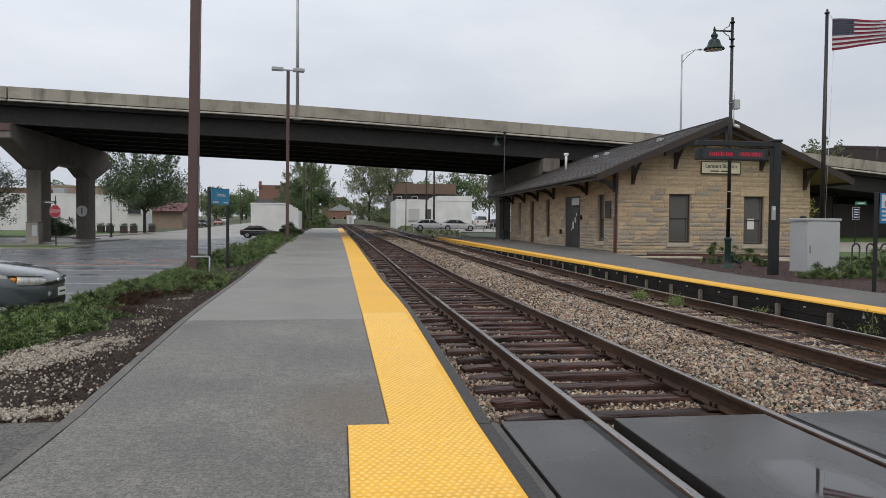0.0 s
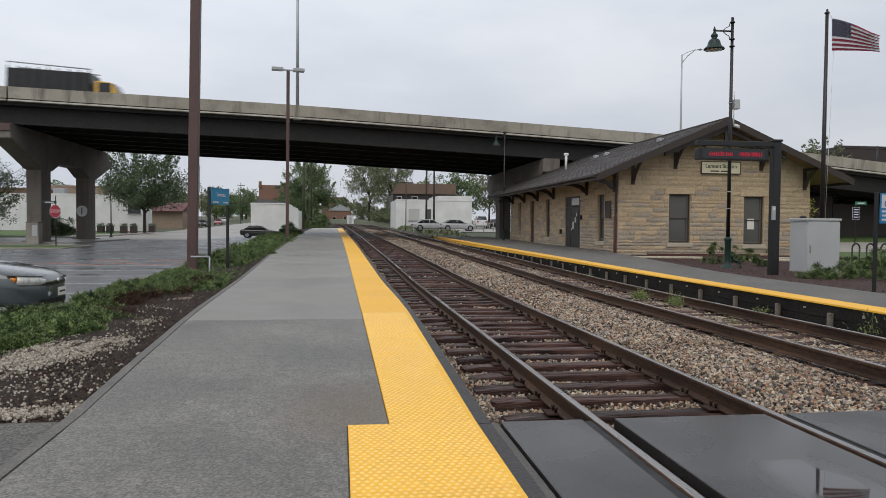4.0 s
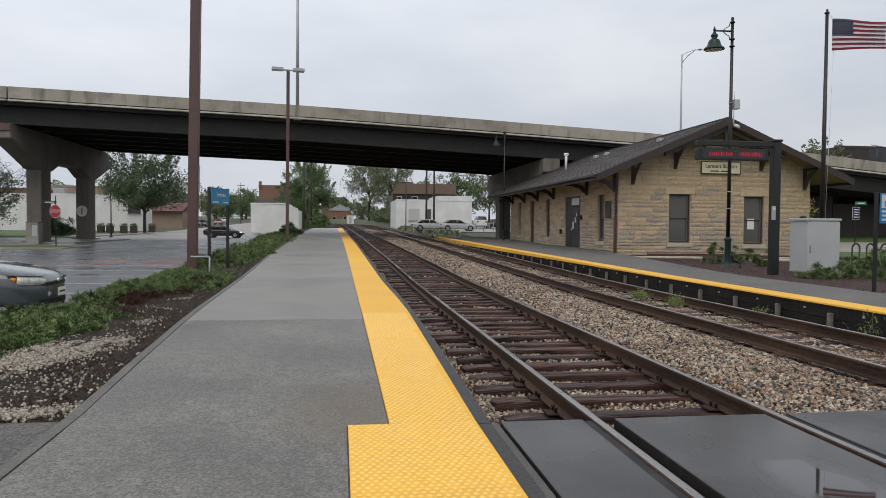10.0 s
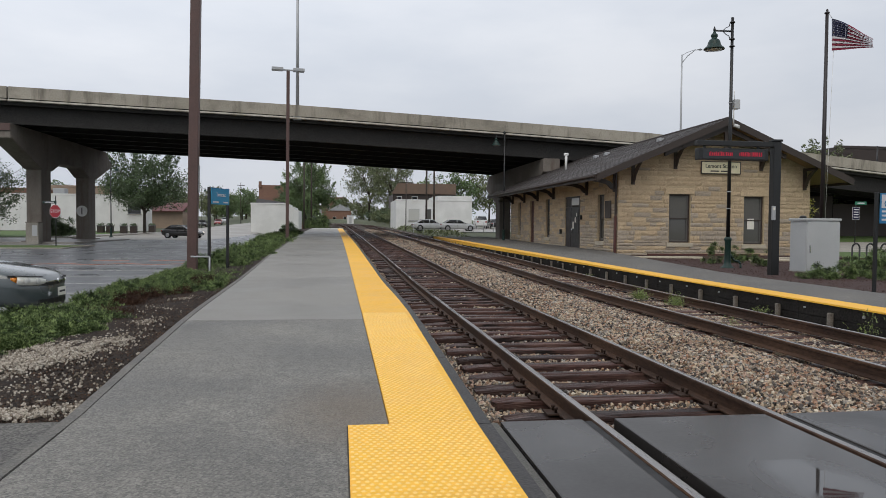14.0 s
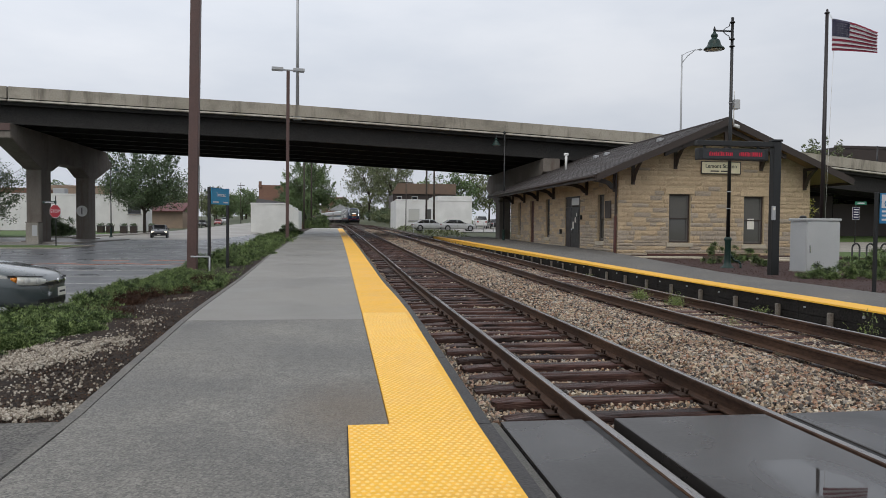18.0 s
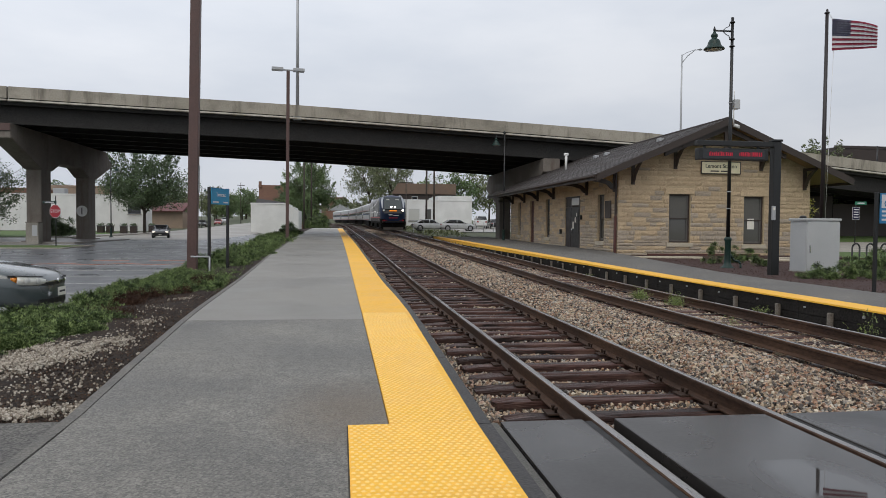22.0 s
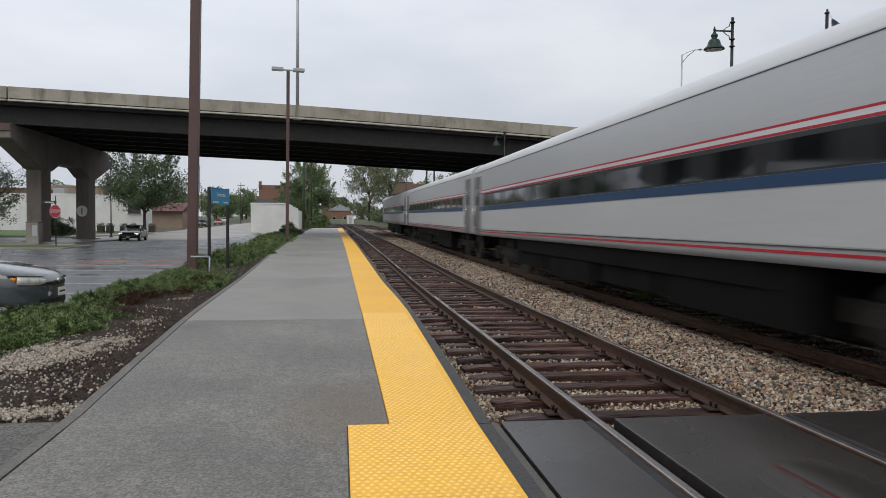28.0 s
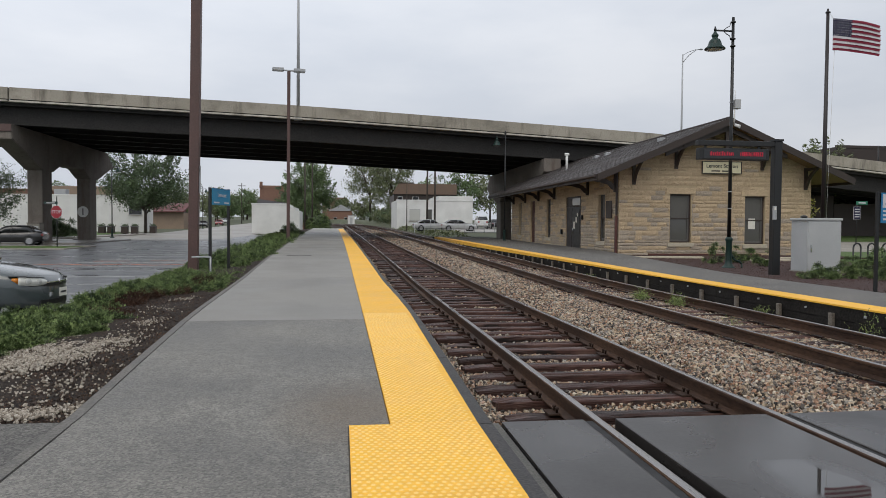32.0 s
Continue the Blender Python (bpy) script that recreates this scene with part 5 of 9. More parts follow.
for face in ("gable", "long"):
    holes = GABLE_OPEN if face == "gable" else LONG_OPEN
    u_start, u_end = (SX0 - 0.02, SX1) if face == "gable" else (SY0 + 0.02, SY1)
    z, course = -0.12, 0
    while z < (6.2 if face == "gable" else 4.1):
        h = br.choice((0.13, 0.15, 0.18, 0.2, 0.24))
        a0, a1 = u_start, u_end
        if face == "gable" and z + h > 4.2:
            half = (RIDGE_Z - 0.12 - z - h) / PITCH
            a0, a1 = max(a0, RIDGE_X - half), min(a1, RIDGE_X + half)
        u = a0
        while u < a1 - 0.1:
            w = min(br.uniform(0.28, 0.95), a1 - u)
            spans = [(u, u + w)]
            for hh in holes:
                if hh[2] - 0.2 < z + h / 2 < hh[3] + 0.3:
                    lo, hi = (hh[0] - 0.02, hh[1] + 0.02)
                    if hh[3] < z + h / 2 < hh[3] + 0.3:
                        lo, hi = hh[0] - 0.2, hh[1] + 0.2
                    if z + h / 2 < hh[2]:
                        lo, hi = hh[0] - 0.12, hh[1] + 0.12
                    nxt = []
                    for s0, s1 in spans:
                        if s0 < lo:
                            nxt.append((s0, min(s1, lo)))
                        if s1 > hi:
                            nxt.append((max(s0, hi), s1))
                    spans = nxt
            for s0, s1 in spans:
                if s1 - s0 < 0.06:
                    continue
                grey = br.random() < float(np.interp(z, (0.9, 1.8, 2.8), (0.75, 0.3, 0.05)))
                kind_name = "limegrey" if grey else "limestone"
                me = br.choice(block_meshes[kind_name])
                d = br.uniform(0.04, 0.08)
                sc = Matrix.Diagonal((s1 - s0 - 0.01, d, h - 0.01, 1))
                if face == "gable":
                    m = pose((s0 + s1) / 2, SY0 - 0.012, z + h / 2) @ sc
                else:
                    m = pose(SX0 - 0.012, (s0 + s1) / 2, z + h / 2, 0, 0, -90) @ sc
                if face == "gable" and n_blocks < 460 and z < 4.9:
                    piece("stone_block", me, station, m)
                    n_blocks += 1
                else:
                    rest[kind_name].append((me, m))
            u += w
        z += h
for kind_name, items in rest.items():
    vs, fs = [], []
    for me, m in items:
        o = len(vs)
        vs += [m @ vv.co for vv in me.vertices]
        fs += [tuple(o + i for i in p.vertices) for p in me.polygons]
    tagged(part("stonework", raw(vs, fs, M[kind_name]), None, station), kind="stuff")
part("base_course", box(SX0 - 0.09, SX1, SY0 - 0.09, SY0 - 0.005, -0.4, -0.12, 0.02), M["limegrey"], station)

# ---------------------------------------------------------------- lamps, poles and signs
def street_lamp(m, label, group="bell lamps"):
    """Tall post with fluted green base, bracket arm with scrolls and a bell-shaped shade; the arm points to -x."""
    t = thing("street_lamp", m, label, "street lamp", group)
    part("base", lathe([(0.25, 0.0), (0.25, 0.06), (0.2, 0.09), (0.16, 0.13), (0.12, 0.2), (0.105, 0.3), (0.1, 0.95), (0.125, 0.99), (0.125, 1.05), (0.08, 1.1)], 16), M["dkgreen"], t, "fluted dark green lamp base")
    part("post", rod((0, 0, 1.08), (0, 0, 8.48), 0.064, 0.048, 14), M["black"], t)
    part("arm", rod((0, 0, 8.02), (-0.64, 0, 8.02), 0.03), M["black"], t)
    bm = bmesh.new()
    for s in (1, -1):
        tube([(-0.08, 0, 8.02 + s * 0.3), (-0.12, 0, 8.02 + s * 0.16), (-0.24, 0, 8.02 + s * 0.1), (-0.33, 0, 8.02 + s * 0.02)], 0.014, 6, bm)
    part("scroll", bm, M["black"], t)
    for z in (8.3, 7.74, 7.5):
        part("clamp", lathe([(0.085, 0), (0.09, 0.02), (0.085, 0.04)], 12, c=(0, 0, z)), M["black"], t)
    part("finial", lathe([(0.03, 0.0), (0.045, 0.05), (0.01, 0.16)], 10, c=(-0.64, 0, 8.0)), M["black"], t)
    shade = part("shade", lathe([(0.335, 0.0), (0.34, 0.022), (0.31, 0.06), (0.24, 0.115), (0.215, 0.18), (0.195, 0.25), (0.16, 0.32), (0.115, 0.35), (0.09, 0.365), (0.09, 0.41), (0.115, 0.44), (0.11, 0.49), (0.06, 0.54), (0.03, 0.62)], 24, c=(-0.64, 0, 7.385)), M["dkgreen"], t, "bell-shaped green metal lamp shade")
    part("diffuser", lathe([(0.05, -0.03), (0.18, -0.015), (0.27, 0.0)], 20, c=(-0.64, 0, 7.377)), M["lens"], shade)
    return t


lamp = street_lamp(pose(13.0, 23.1, -0.1), "tall black lamp post with green bell shade by the platform")
part("sensor_box", box(0.09, 0.29, -0.1, 0.1, 5.42, 5.74, 0.02), M["alu"], lamp, "small white radio box on the post")
part("whip_aerial", rod((0.12, 0, 5.7), (0.12, 0, 6.05), 0.012), M["white"], lamp)
part("conduit", rod((0.11, 0, 4.9), (0.11, 0, 5.42), 0.025), M["white"], lamp)
for z in (2.05, 2.62, 5.62):
    part("strap", lathe([(0.074, 0), (0.074, 0.03)], 12, c=(0, 0, z)), M["steel"], lamp)
part("ground_conduit", tube([(0.1, -0.02, 0.5), (0.16, -0.03, 0.38), (0.22, -0.05, 0.3), (0.36, -0.08, 0.27), (0.42, -0.1, 0.18), (0.42, -0.1, -0.02)], 0.035, 8), M["dkgreen"], lamp, "curved conduit at the foot")
solid("footing_slab", box(12.6, 13.3, 22.72, 23.45, -0.3, -0.1, 0.02), M["sill"], "pale stone slab under the lamp post", "footing")
street_lamp(pose(12.1, 53.6, -0.05), "tall black lamp post with green bell shade beyond the station")
street_lamp(pose(-25.6, 86, -0.33, 0, 0, 180), "tall black lamp post with bell shade along the street")
street_lamp(pose(-27.5, 150, 0.3, 0, 0, 180), "tall black lamp post with bell shade along the street")


def lot_pole(m, label, heads, H=15.0, k=1.0):
    t = thing("parking_light", m, label, "light pole", "parking lot lights")
    part("pole", box(-0.145 * k, 0.145 * k, -0.145 * k, 0.145 * k, 0.0, H, 0.02), M["rust"], t)
    part("footing", lathe([(0.3 * k, -0.15), (0.3 * k, 0.05)], 18), M["concrete"], t)
    part("base_plate", box(-0.24 * k, 0.24 * k, -0.24 * k, 0.24 * k, 0.05, 0.08, 0.01), M["rust"], t)
    part("cap", box(-0.15 * k, 0.15 * k, -0.15 * k, 0.15 * k, H, H + 0.1 * k, 0.01), M["rust"], t)
    if heads:
        part("cross_arm", box(-0.45 * k, 0.45 * k, -0.05, 0.05, H + 0.1 * k, H + 0.22 * k, 0.01), M["steel"], t)
        for s in (-1, 1):
            h = part("lamp_head", box(min(s * 0.45, s * 1.5) * k, max(s * 0.45, s * 1.5) * k, -0.3 * k, 0.3 * k, H + 0.08 * k, H + 0.36 * k, 0.03), M["steel"], t, "pale shoebox lamp head")
            part("lens", box(min(s * 0.5, s * 1.45) * k, max(s * 0.5, s * 1.45) * k, -0.25 * k, 0.25 * k, H + 0.05 * k, H + 0.08 * k - 0.002), M["lens"], h)
    return t


near_pole = lot_pole(pose(-4.62, 23.6, -0.22, 0.2, 0.95, 0), "red-brown square steel light pole in the planting bed", False)
part("cable_box", box(0.146, 0.18, -0.06, 0.06, 2.5, 3.35, 0.01), M["steel"], near_pole, "grey cable cover")
lot_pole(pose(-3.62, 50.0, -0.15, 0, 0.25, 8), "red-brown light pole with two pale shoebox heads", True, 11.66, 0.72)

# twin-post station name sign at the bed
sign = thing("platform_sign", pose(-3.8, 21.84, -0.14, 0, 0, 0), "blue station name sign on two black posts", "sign")
ax = Vector((0.36, 1.06, 0)).normalized()
sign.matrix_basis = pose(-3.8, 21.84, -0.105, 0, 0, math.degrees(math.atan2(ax.y, ax.x)))
for u in (0.0, 1.12):
    part("post", box(u - 0.035, u + 0.035, -0.035, 0.035, -0.2, 2.48, 0.006), M["black"], sign)
part("panel", box(0.03, 1.1, -0.07, -0.036, 1.98, 2.46, 0.005), M["skyblue"], sign)
part("header", box(0.03, 1.1, -0.076, -0.07, 2.43, 2.462), M["blue"], sign)
lettering("Lemont", 0.17, pose(0.58, -0.075, 2.27, 90), M["flagwhite"], sign)
for a, b in ((0.1, 0.42), (0.72, 1.0)):
    part("small_bar", box(a, b, -0.077, -0.071, 2.03, 2.07), M["flagwhite"], sign)
rail_t = thing("guard_bar", pose(-3.95, 21.6, -0.14), "low grey steel bar on a short post beside the pole", "rail")
part("bar", rod((-0.32, 0, 0.5), (0.2, 0, 0.5), 0.025), M["steel"], rail_t)
part("post", rod((0.2, 0, -0.15), (0.2, 0, 0.5), 0.025), M["steel"], rail_t)

# information gantry
gantry = thing("sign_gantry", pose(12.45, 19.6, -0.05), "black steel post with arm carrying a red display over the platform", "gantry")
part("post", box(-0.115, 0.115, -0.115, 0.115, -0.1, 3.86, 0.02), M["black"], gantry)
part("beam", box(-2.45, -0.116, -0.1, 0.1, 3.7, 3.85, 0.015), M["black"], gantry)
part("cap", box(-0.14, 0.14, -0.14, 0.14, 3.86, 3.92, 0.01), M["black"], gantry)
part("push_button_unit", box(-0.17, -0.07, -0.19, -0.117, 1.6, 2.0, 0.015), M["steel"], gantry, "grey call-point box")
part("call_light", box(-0.15, -0.1, -0.202, -0.191, 1.88, 1.96, 0.004), M["paper"], gantry)
disp = part("display_case", box(-2.42, -0.3, -0.12, 0.12, 3.3, 3.63, 0.015), M["black"], gantry, "black dot-matrix display case")
part("display_face", box(-2.3, -0.4, -0.128, -0.121, 3.34, 3.59), M["dark"], disp)
for k in (-2.2, -0.55):
    part("hanger", box(k - 0.03, k + 0.03, -0.03, 0.03, 3.63, 3.7), M["black"], disp)
led = glow("red_led", (0.42, 0.006, 0.03), 0.1)
lr = random.Random(3)
for row, (x0, x1) in enumerate(((-2.12, -1.4), (-1.2, -0.5))):
    x = x0
    while x < x1:
        w = lr.choice((0.02, 0.03, 0.045))
        part("led_glyph", box(x, x + w, -0.131, -0.1285, 3.41, 3.41 + lr.choice((0.1, 0.12))), led, disp, "lit red characters")
        x += w + 0.018

cabinet = thing("signal_cabinet", pose(14.72, 21.0, -0.05, 0, 0, 3), "light grey metal equipment cabinet on a concrete base", "cabinet")
part("body", box(-0.58, 0.58, -0.38, 0.38, 0.03, 1.6, 0.02), M["alu"], cabinet)
part("lid", box(-0.62, 0.62, -0.42, 0.42, 1.6, 1.68, 0.02), M["alu"], cabinet)
part("door", box(-0.56, 0.575, -0.405, -0.38, 0.08, 1.56, 0.008), M["alu"], cabinet)
part("handle", box(-0.49, -0.45, -0.44, -0.405, 0.62, 0.86, 0.01), M["chrome"], cabinet, "chrome lever handle")
part("vent_cap", lathe([(0.1, 0), (0.11, 0.05), (0.04, 0.09)], 12, c=(-0.42, 0.0, 1.68)), M["black"], cabinet)
part("plinth", box(-0.6, 0.6, -0.42, 0.42, -0.3, 0.028, 0.02), M["concrete"], cabinet)

acc = thing("accessible_sign", pose(11.02, 13.75, -0.02), "blue accessible boarding sign on a black post", "sign")
part("post", box(-0.03, 0.03, -0.03, 0.03, -0.2, 2.1, 0.005), M["black"], acc)
pan = part("panel", box(0.05, 0.72, -0.05, -0.03, 1.45, 2.08, 0.004), M["blue"], acc)
part("symbol_field", box(0.08, 0.36, -0.055, -0.051, 1.77, 2.05), M["flagwhite"], pan)
part("symbol", lathe([(0.03, 0), (0.03, 0.004)], 12, c=(0, 0, 0)), M["blue"], pan).matrix_basis = pose(0.2, -0.056, 2.0, 90)
bm = tube([(0.2, -0.057, 1.96), (0.2, -0.057, 1.87), (0.28, -0.057, 1.87), (0.32, -0.057, 1.8)], 0.012, 6)
part("symbol", bm, M["blue"], pan)
part("symbol", tube([(0.22 + 0.07 * math.cos(a), -0.057, 1.86 + 0.07 * math.sin(a)) for a in np.linspace(1.9, 5.4, 12)], 0.01, 6), M["blue"], pan)
for k, w in enumerate((0.45, 0.4, 0.42)):
    part("text_bar", box(0.09, 0.09 + w, -0.055, -0.051, 1.68 - 0.085 * k, 1.72 - 0.085 * k), M["flagwhite"], pan)

rack = thing("bike_rack", pose(18.93, 24.6, -0.1, 0, 0, 8), "black steel hoop bicycle rack", "bike rack", "bike rack hoops")
part("hoop", tube([(-0.17, 0, -0.1), (-0.17, 0, 0.7)] + [(-0.17 * math.cos(a), 0, 0.7 + 0.17 * math.sin(a)) for a in np.linspace(0.1, math.pi - 0.1, 9)] + [(0.17, 0, 0.7), (0.17, 0, -0.1)], 0.032, 8), M["black"], rack)
part("foot", lathe([(0.07, 0.0), (0.07, 0.02)], 12, c=(-0.17, 0, 0.09)), M["black"], rack)
part("foot", lathe([(0.07, 0.0), (0.07, 0.02)], 12, c=(0.17, 0, 0.09)), M["black"], rack)
for k in range(1, 4):
    copy_thing(rack, pose(18.93 + 0.55 * k, 24.6 - 0.05 * k, -0.1, 0, 0, 8))

# stop sign and street name plates at the viaduct corner
stop = thing("stop_sign", pose(-19.0, 52.0, -0.25, 0, 0, -20), "red octagonal stop sign below a green street name plate", "sign")
part("post", rod((0, 0, -0.2), (0, 0, 3.35), 0.035), M["black"], stop)
octo = [(0.44 * math.cos(math.pi / 8 + k * math.pi / 4), 2.3 + 0.44 * math.sin(math.pi / 8 + k * math.pi / 4)) for k in range(8)]
part("rim", prism([(x * 1.06, 2.3 + (z - 2.3) * 1.06) for x, z in octo], "y", -0.05, -0.038), M["flagwhite"], stop)
plate = part("plate", prism(octo, "y", -0.062, -0.0505), M["signred"], stop, "red octagon with white word")
lettering("STOP", 0.3, pose(0, -0.066, 2.3, 90), M["flagwhite"], plate)
part("name_plate", box(-0.98, 0.1, -0.045, -0.037, 2.82, 3.0, 0.002), M["dkgreen"], stop, "green street name plate")
part("text_bar", box(-0.8, -0.1, -0.05, -0.046, 2.88, 2.94), M["flagwhite"], stop)
disc = thing("column_marker", pose(-23.33, 69.98, 2.35, 0, 0, -8), "round pale marker disc fixed to the viaduct column", "sign")
part("disc", lathe([(0.5, 0.0), (0.5, 0.02)], 24), M["white"], disc).matrix_basis = pose(0, 0, 0, 90)
part("bar", box(-0.05, 0.05, -0.028, -0.021, -0.3, 0.3), M["edging"], disc)
util = thing("utility_box", pose(-22.95, 58.6, -0.22, 0, 0, 0), "pale concrete utility box beside the viaduct column", "utility box")
part("body", box(-0.45, 0.45, -0.4, 0.4, -0.25, 1.48, 0.03), M["concrete"], util)
part("top", box(-0.47, 0.47, -0.42, 0.42, 1.483, 1.55, 0.02), M["postgrey"], util)
part("door", box(0.0, 0.38, -0.42, -0.403, 0.5, 1.3, 0.006), M["alu"], util, "pale metal door")

hz = float(ground_z(-30.5, 108)) + 0.14
hydrant = thing("fire_hydrant", pose(-30.5, 108, hz), "green fire hydrant on the far pavement", "fire hydrant")
part("barrel", lathe([(0.2, -0.2), (0.2, 0.05), (0.14, 0.08), (0.14, 0.55), (0.19, 0.57), (0.18, 0.66), (0.1, 0.78), (0.03, 0.84)], 14), M["dkgreen"], hydrant)
for s in (-1, 1):
    part("nozzle", rod((0.1 * s, 0, 0.45), (0.24 * s, 0, 0.45), 0.07, n=10), M["dkgreen"], hydrant)

# viaduct lamp standards and far utility poles
for px_, py_, base, top, arm in ((-3.2, 54.2, 9.1, 21.5, 0), (36.4, 74.9, 6.5, 20.0, 1.9)):
    t = thing("road_lamp", pose(px_, py_, base), "galvanised lamp standard on the viaduct", "street lamp", "viaduct lamps")
    part("shaft", rod((0, 0, 0), (0, 0, top - base), 0.13, 0.07), M["steel"], t)
    part("base_plate", box(-0.3, 0.3, -0.14, 0.3, -0.2, 0.25, 0.03), M["steel"], t)
    a = arm if arm else -2.2
    part("arm", tube([(0, 0, top - base - 0.9), (a * 0.35, 0, top - base - 0.1), (a * 0.8, 0, top - base + 0.55), (a, 0, top - base + 0.62)], 0.045), M["steel"], t)
    part("stay", tube([(0, 0, top - base - 0.1), (a * 0.3, 0, top - base + 0.25), (a * 0.8, 0, top - base + 0.6)], 0.03), M["steel"], t)
    part("lamp_head", lathe([(0.04, 0), (0.2, 0.05), (0.22, 0.12), (0.06, 0.22)], 12, c=(a * 1.1, 0, top - base + 0.52)), M["steel"], t)
small = thing("road_lamp", pose(43.4, 54.2, 5.9), "short dark lamp bracket on the viaduct parapet", "street lamp", "viaduct lamps")
part("shaft", rod((0, 0, 0), (0, 0, 2.2), 0.06), M["black"], small)
part("arm", tube([(0, 0, 2.15), (0.6, 0, 2.1), (1.3, 0, 1.75)], 0.045), M["black"], small)
for ux, uy, h, r in ((-5.6, 112, 13, 0.13), (-4.55, 113, 13, 0.13), (12.1, 104, 12.5, 0.15), (13.2, 104, 12.5, 0.15), (9.6, 109, 8.2, 0.08), (-28.6, 215, 12, 0.12), (-24, 260, 12, 0.14)):
    t = thing("utility_pole", pose(ux, uy, float(ground_z(ux, uy)) - 0.1), "dark timber utility pole with crossarm", "utility pole", "utility poles")
    part("pole", rod((0, 0, 0), (0, 0, h), r, r * 0.75), M["bark"], t)
    part("crossarm", box(-1.1, 1.1, -0.05, 0.05, h - 0.9, h - 0.75), M["bark"], t)
    for s in (-1, -0.4, 0.4, 1):
        part("insulator", lathe([(0.03, 0), (0.05, 0.05), (0.03, 0.14)], 8, c=(s, 0, h - 0.75)), M["steel"], t)
for k, dz in enumerate((0.0, 0.35, 0.9)):
    solid("overhead_wire", tube([(12.6 + 30 * u - 12, 104 + 12 * u, 11.6 - dz - 0.6 * math.sin(math.pi * u)) for u in np.linspace(0, 1, 10)], 0.02, 5), M["black"], "thin black overhead wire", "wire", "overhead wires")

# ---------------------------------------------------------------- flag
flagpole = thing("flagpole", pose(18.95, 26.6, -0.1), "tall dark bronze flagpole with ball top", "flagpole")
part("pole", rod((0, 0, 0), (0, 0, 9.88), 0.1, 0.06, 14), M["bronze"], flagpole)
part("collar", lathe([(0.22, 0), (0.2, 0.08), (0.11, 0.14)], 16), M["bronze"], flagpole)
part("truck", lathe([(0.06, 0), (0.1, 0.03), (0.09, 0.07), (0.03, 0.1), (0.05, 0.14), (0.02, 0.2)], 12, c=(0, 0, 9.88)), M["bronze"], flagpole)
part("halyard", tube([(0.08, 0, 9.9), (0.25, 0.02, 9.71), (0.33, 0.02, 8.4), (0.12, 0.0, 1.2)], 0.008, 5), M["white"], flagpole)
flag = thing("flag", pose(19.2, 26.6, 9.61, 0, 0, -34), "red and white striped flag with navy star canton, waving", "flag")
FLAG_L, FLAG_H, FLAG_N = 1.95, 1.25, 10
flag_pieces, piece_meshes = [], {}
PW, PH = FLAG_L / FLAG_N, FLAG_H / 13
for stripe in range(13):
    for k in range(FLAG_N):
        canton = k < 4 and stripe < 7
        look_of = ("navy", stripe % 2) if canton else ("red" if stripe % 2 == 0 else "white", 0)
        if look_of not in piece_meshes:
            bm = box(-0.006, PW + 0.006, -0.003, 0.003, -PH - 0.002, 0.002)
            if canton:
                for q in range(2):
                    cx, cz = PW * (0.25 + 0.5 * q + 0.12 * (stripe % 2)), -PH / 2
                    for sy in (-0.0045, 0.0045):
                        pts = [(cx + (0.027 if j % 2 == 0 else 0.011) * math.sin(j * math.pi / 5), cz + (0.027 if j % 2 == 0 else 0.011) * math.cos(j * math.pi / 5)) for j in range(10)]
                        bm.faces.new([bm.verts.new((a, sy, b)) for a, b in pts]).material_index = 1
            piece_meshes[look_of] = mesh_of(bm, [M["flagblue" if canton else "flag" + look_of[0]], M["flagwhite"]])
        flag_pieces.append((stripe, k, piece("cloth_piece", piece_meshes[look_of], flag, pose(k * PW, 0, -stripe * PH))))


# ---------------------------------------------------------------- road vehicles
def loft(rings, mat_of=None, bm=None, cap=True):
    bm = bm if bm is not None else bmesh.new()
    vs = [[bm.verts.new(p) for p in r] for r in rings]
    n = len(rings[0])
    fs = []
    for i, (a, b) in enumerate(zip(vs, vs[1:])):
        for j in range(n):
            f = bm.faces.new((a[j], a[(j + 1) % n], b[(j + 1) % n], b[j]))
            f.smooth = True
            if mat_of:
                f.material_index = mat_of(i, j)
            fs.append(f)
    if cap:
        fs += [bm.faces.new(vs[0][::-1]), bm.faces.new(vs[-1])]
    bmesh.ops.recalc_face_normals(bm, faces=fs)
    return bm


def car_paint(name, color):
    return material(name, color, 0.3, vary=0.06, scale=1.5, fine=60, bump=0.0, coat=0.7)


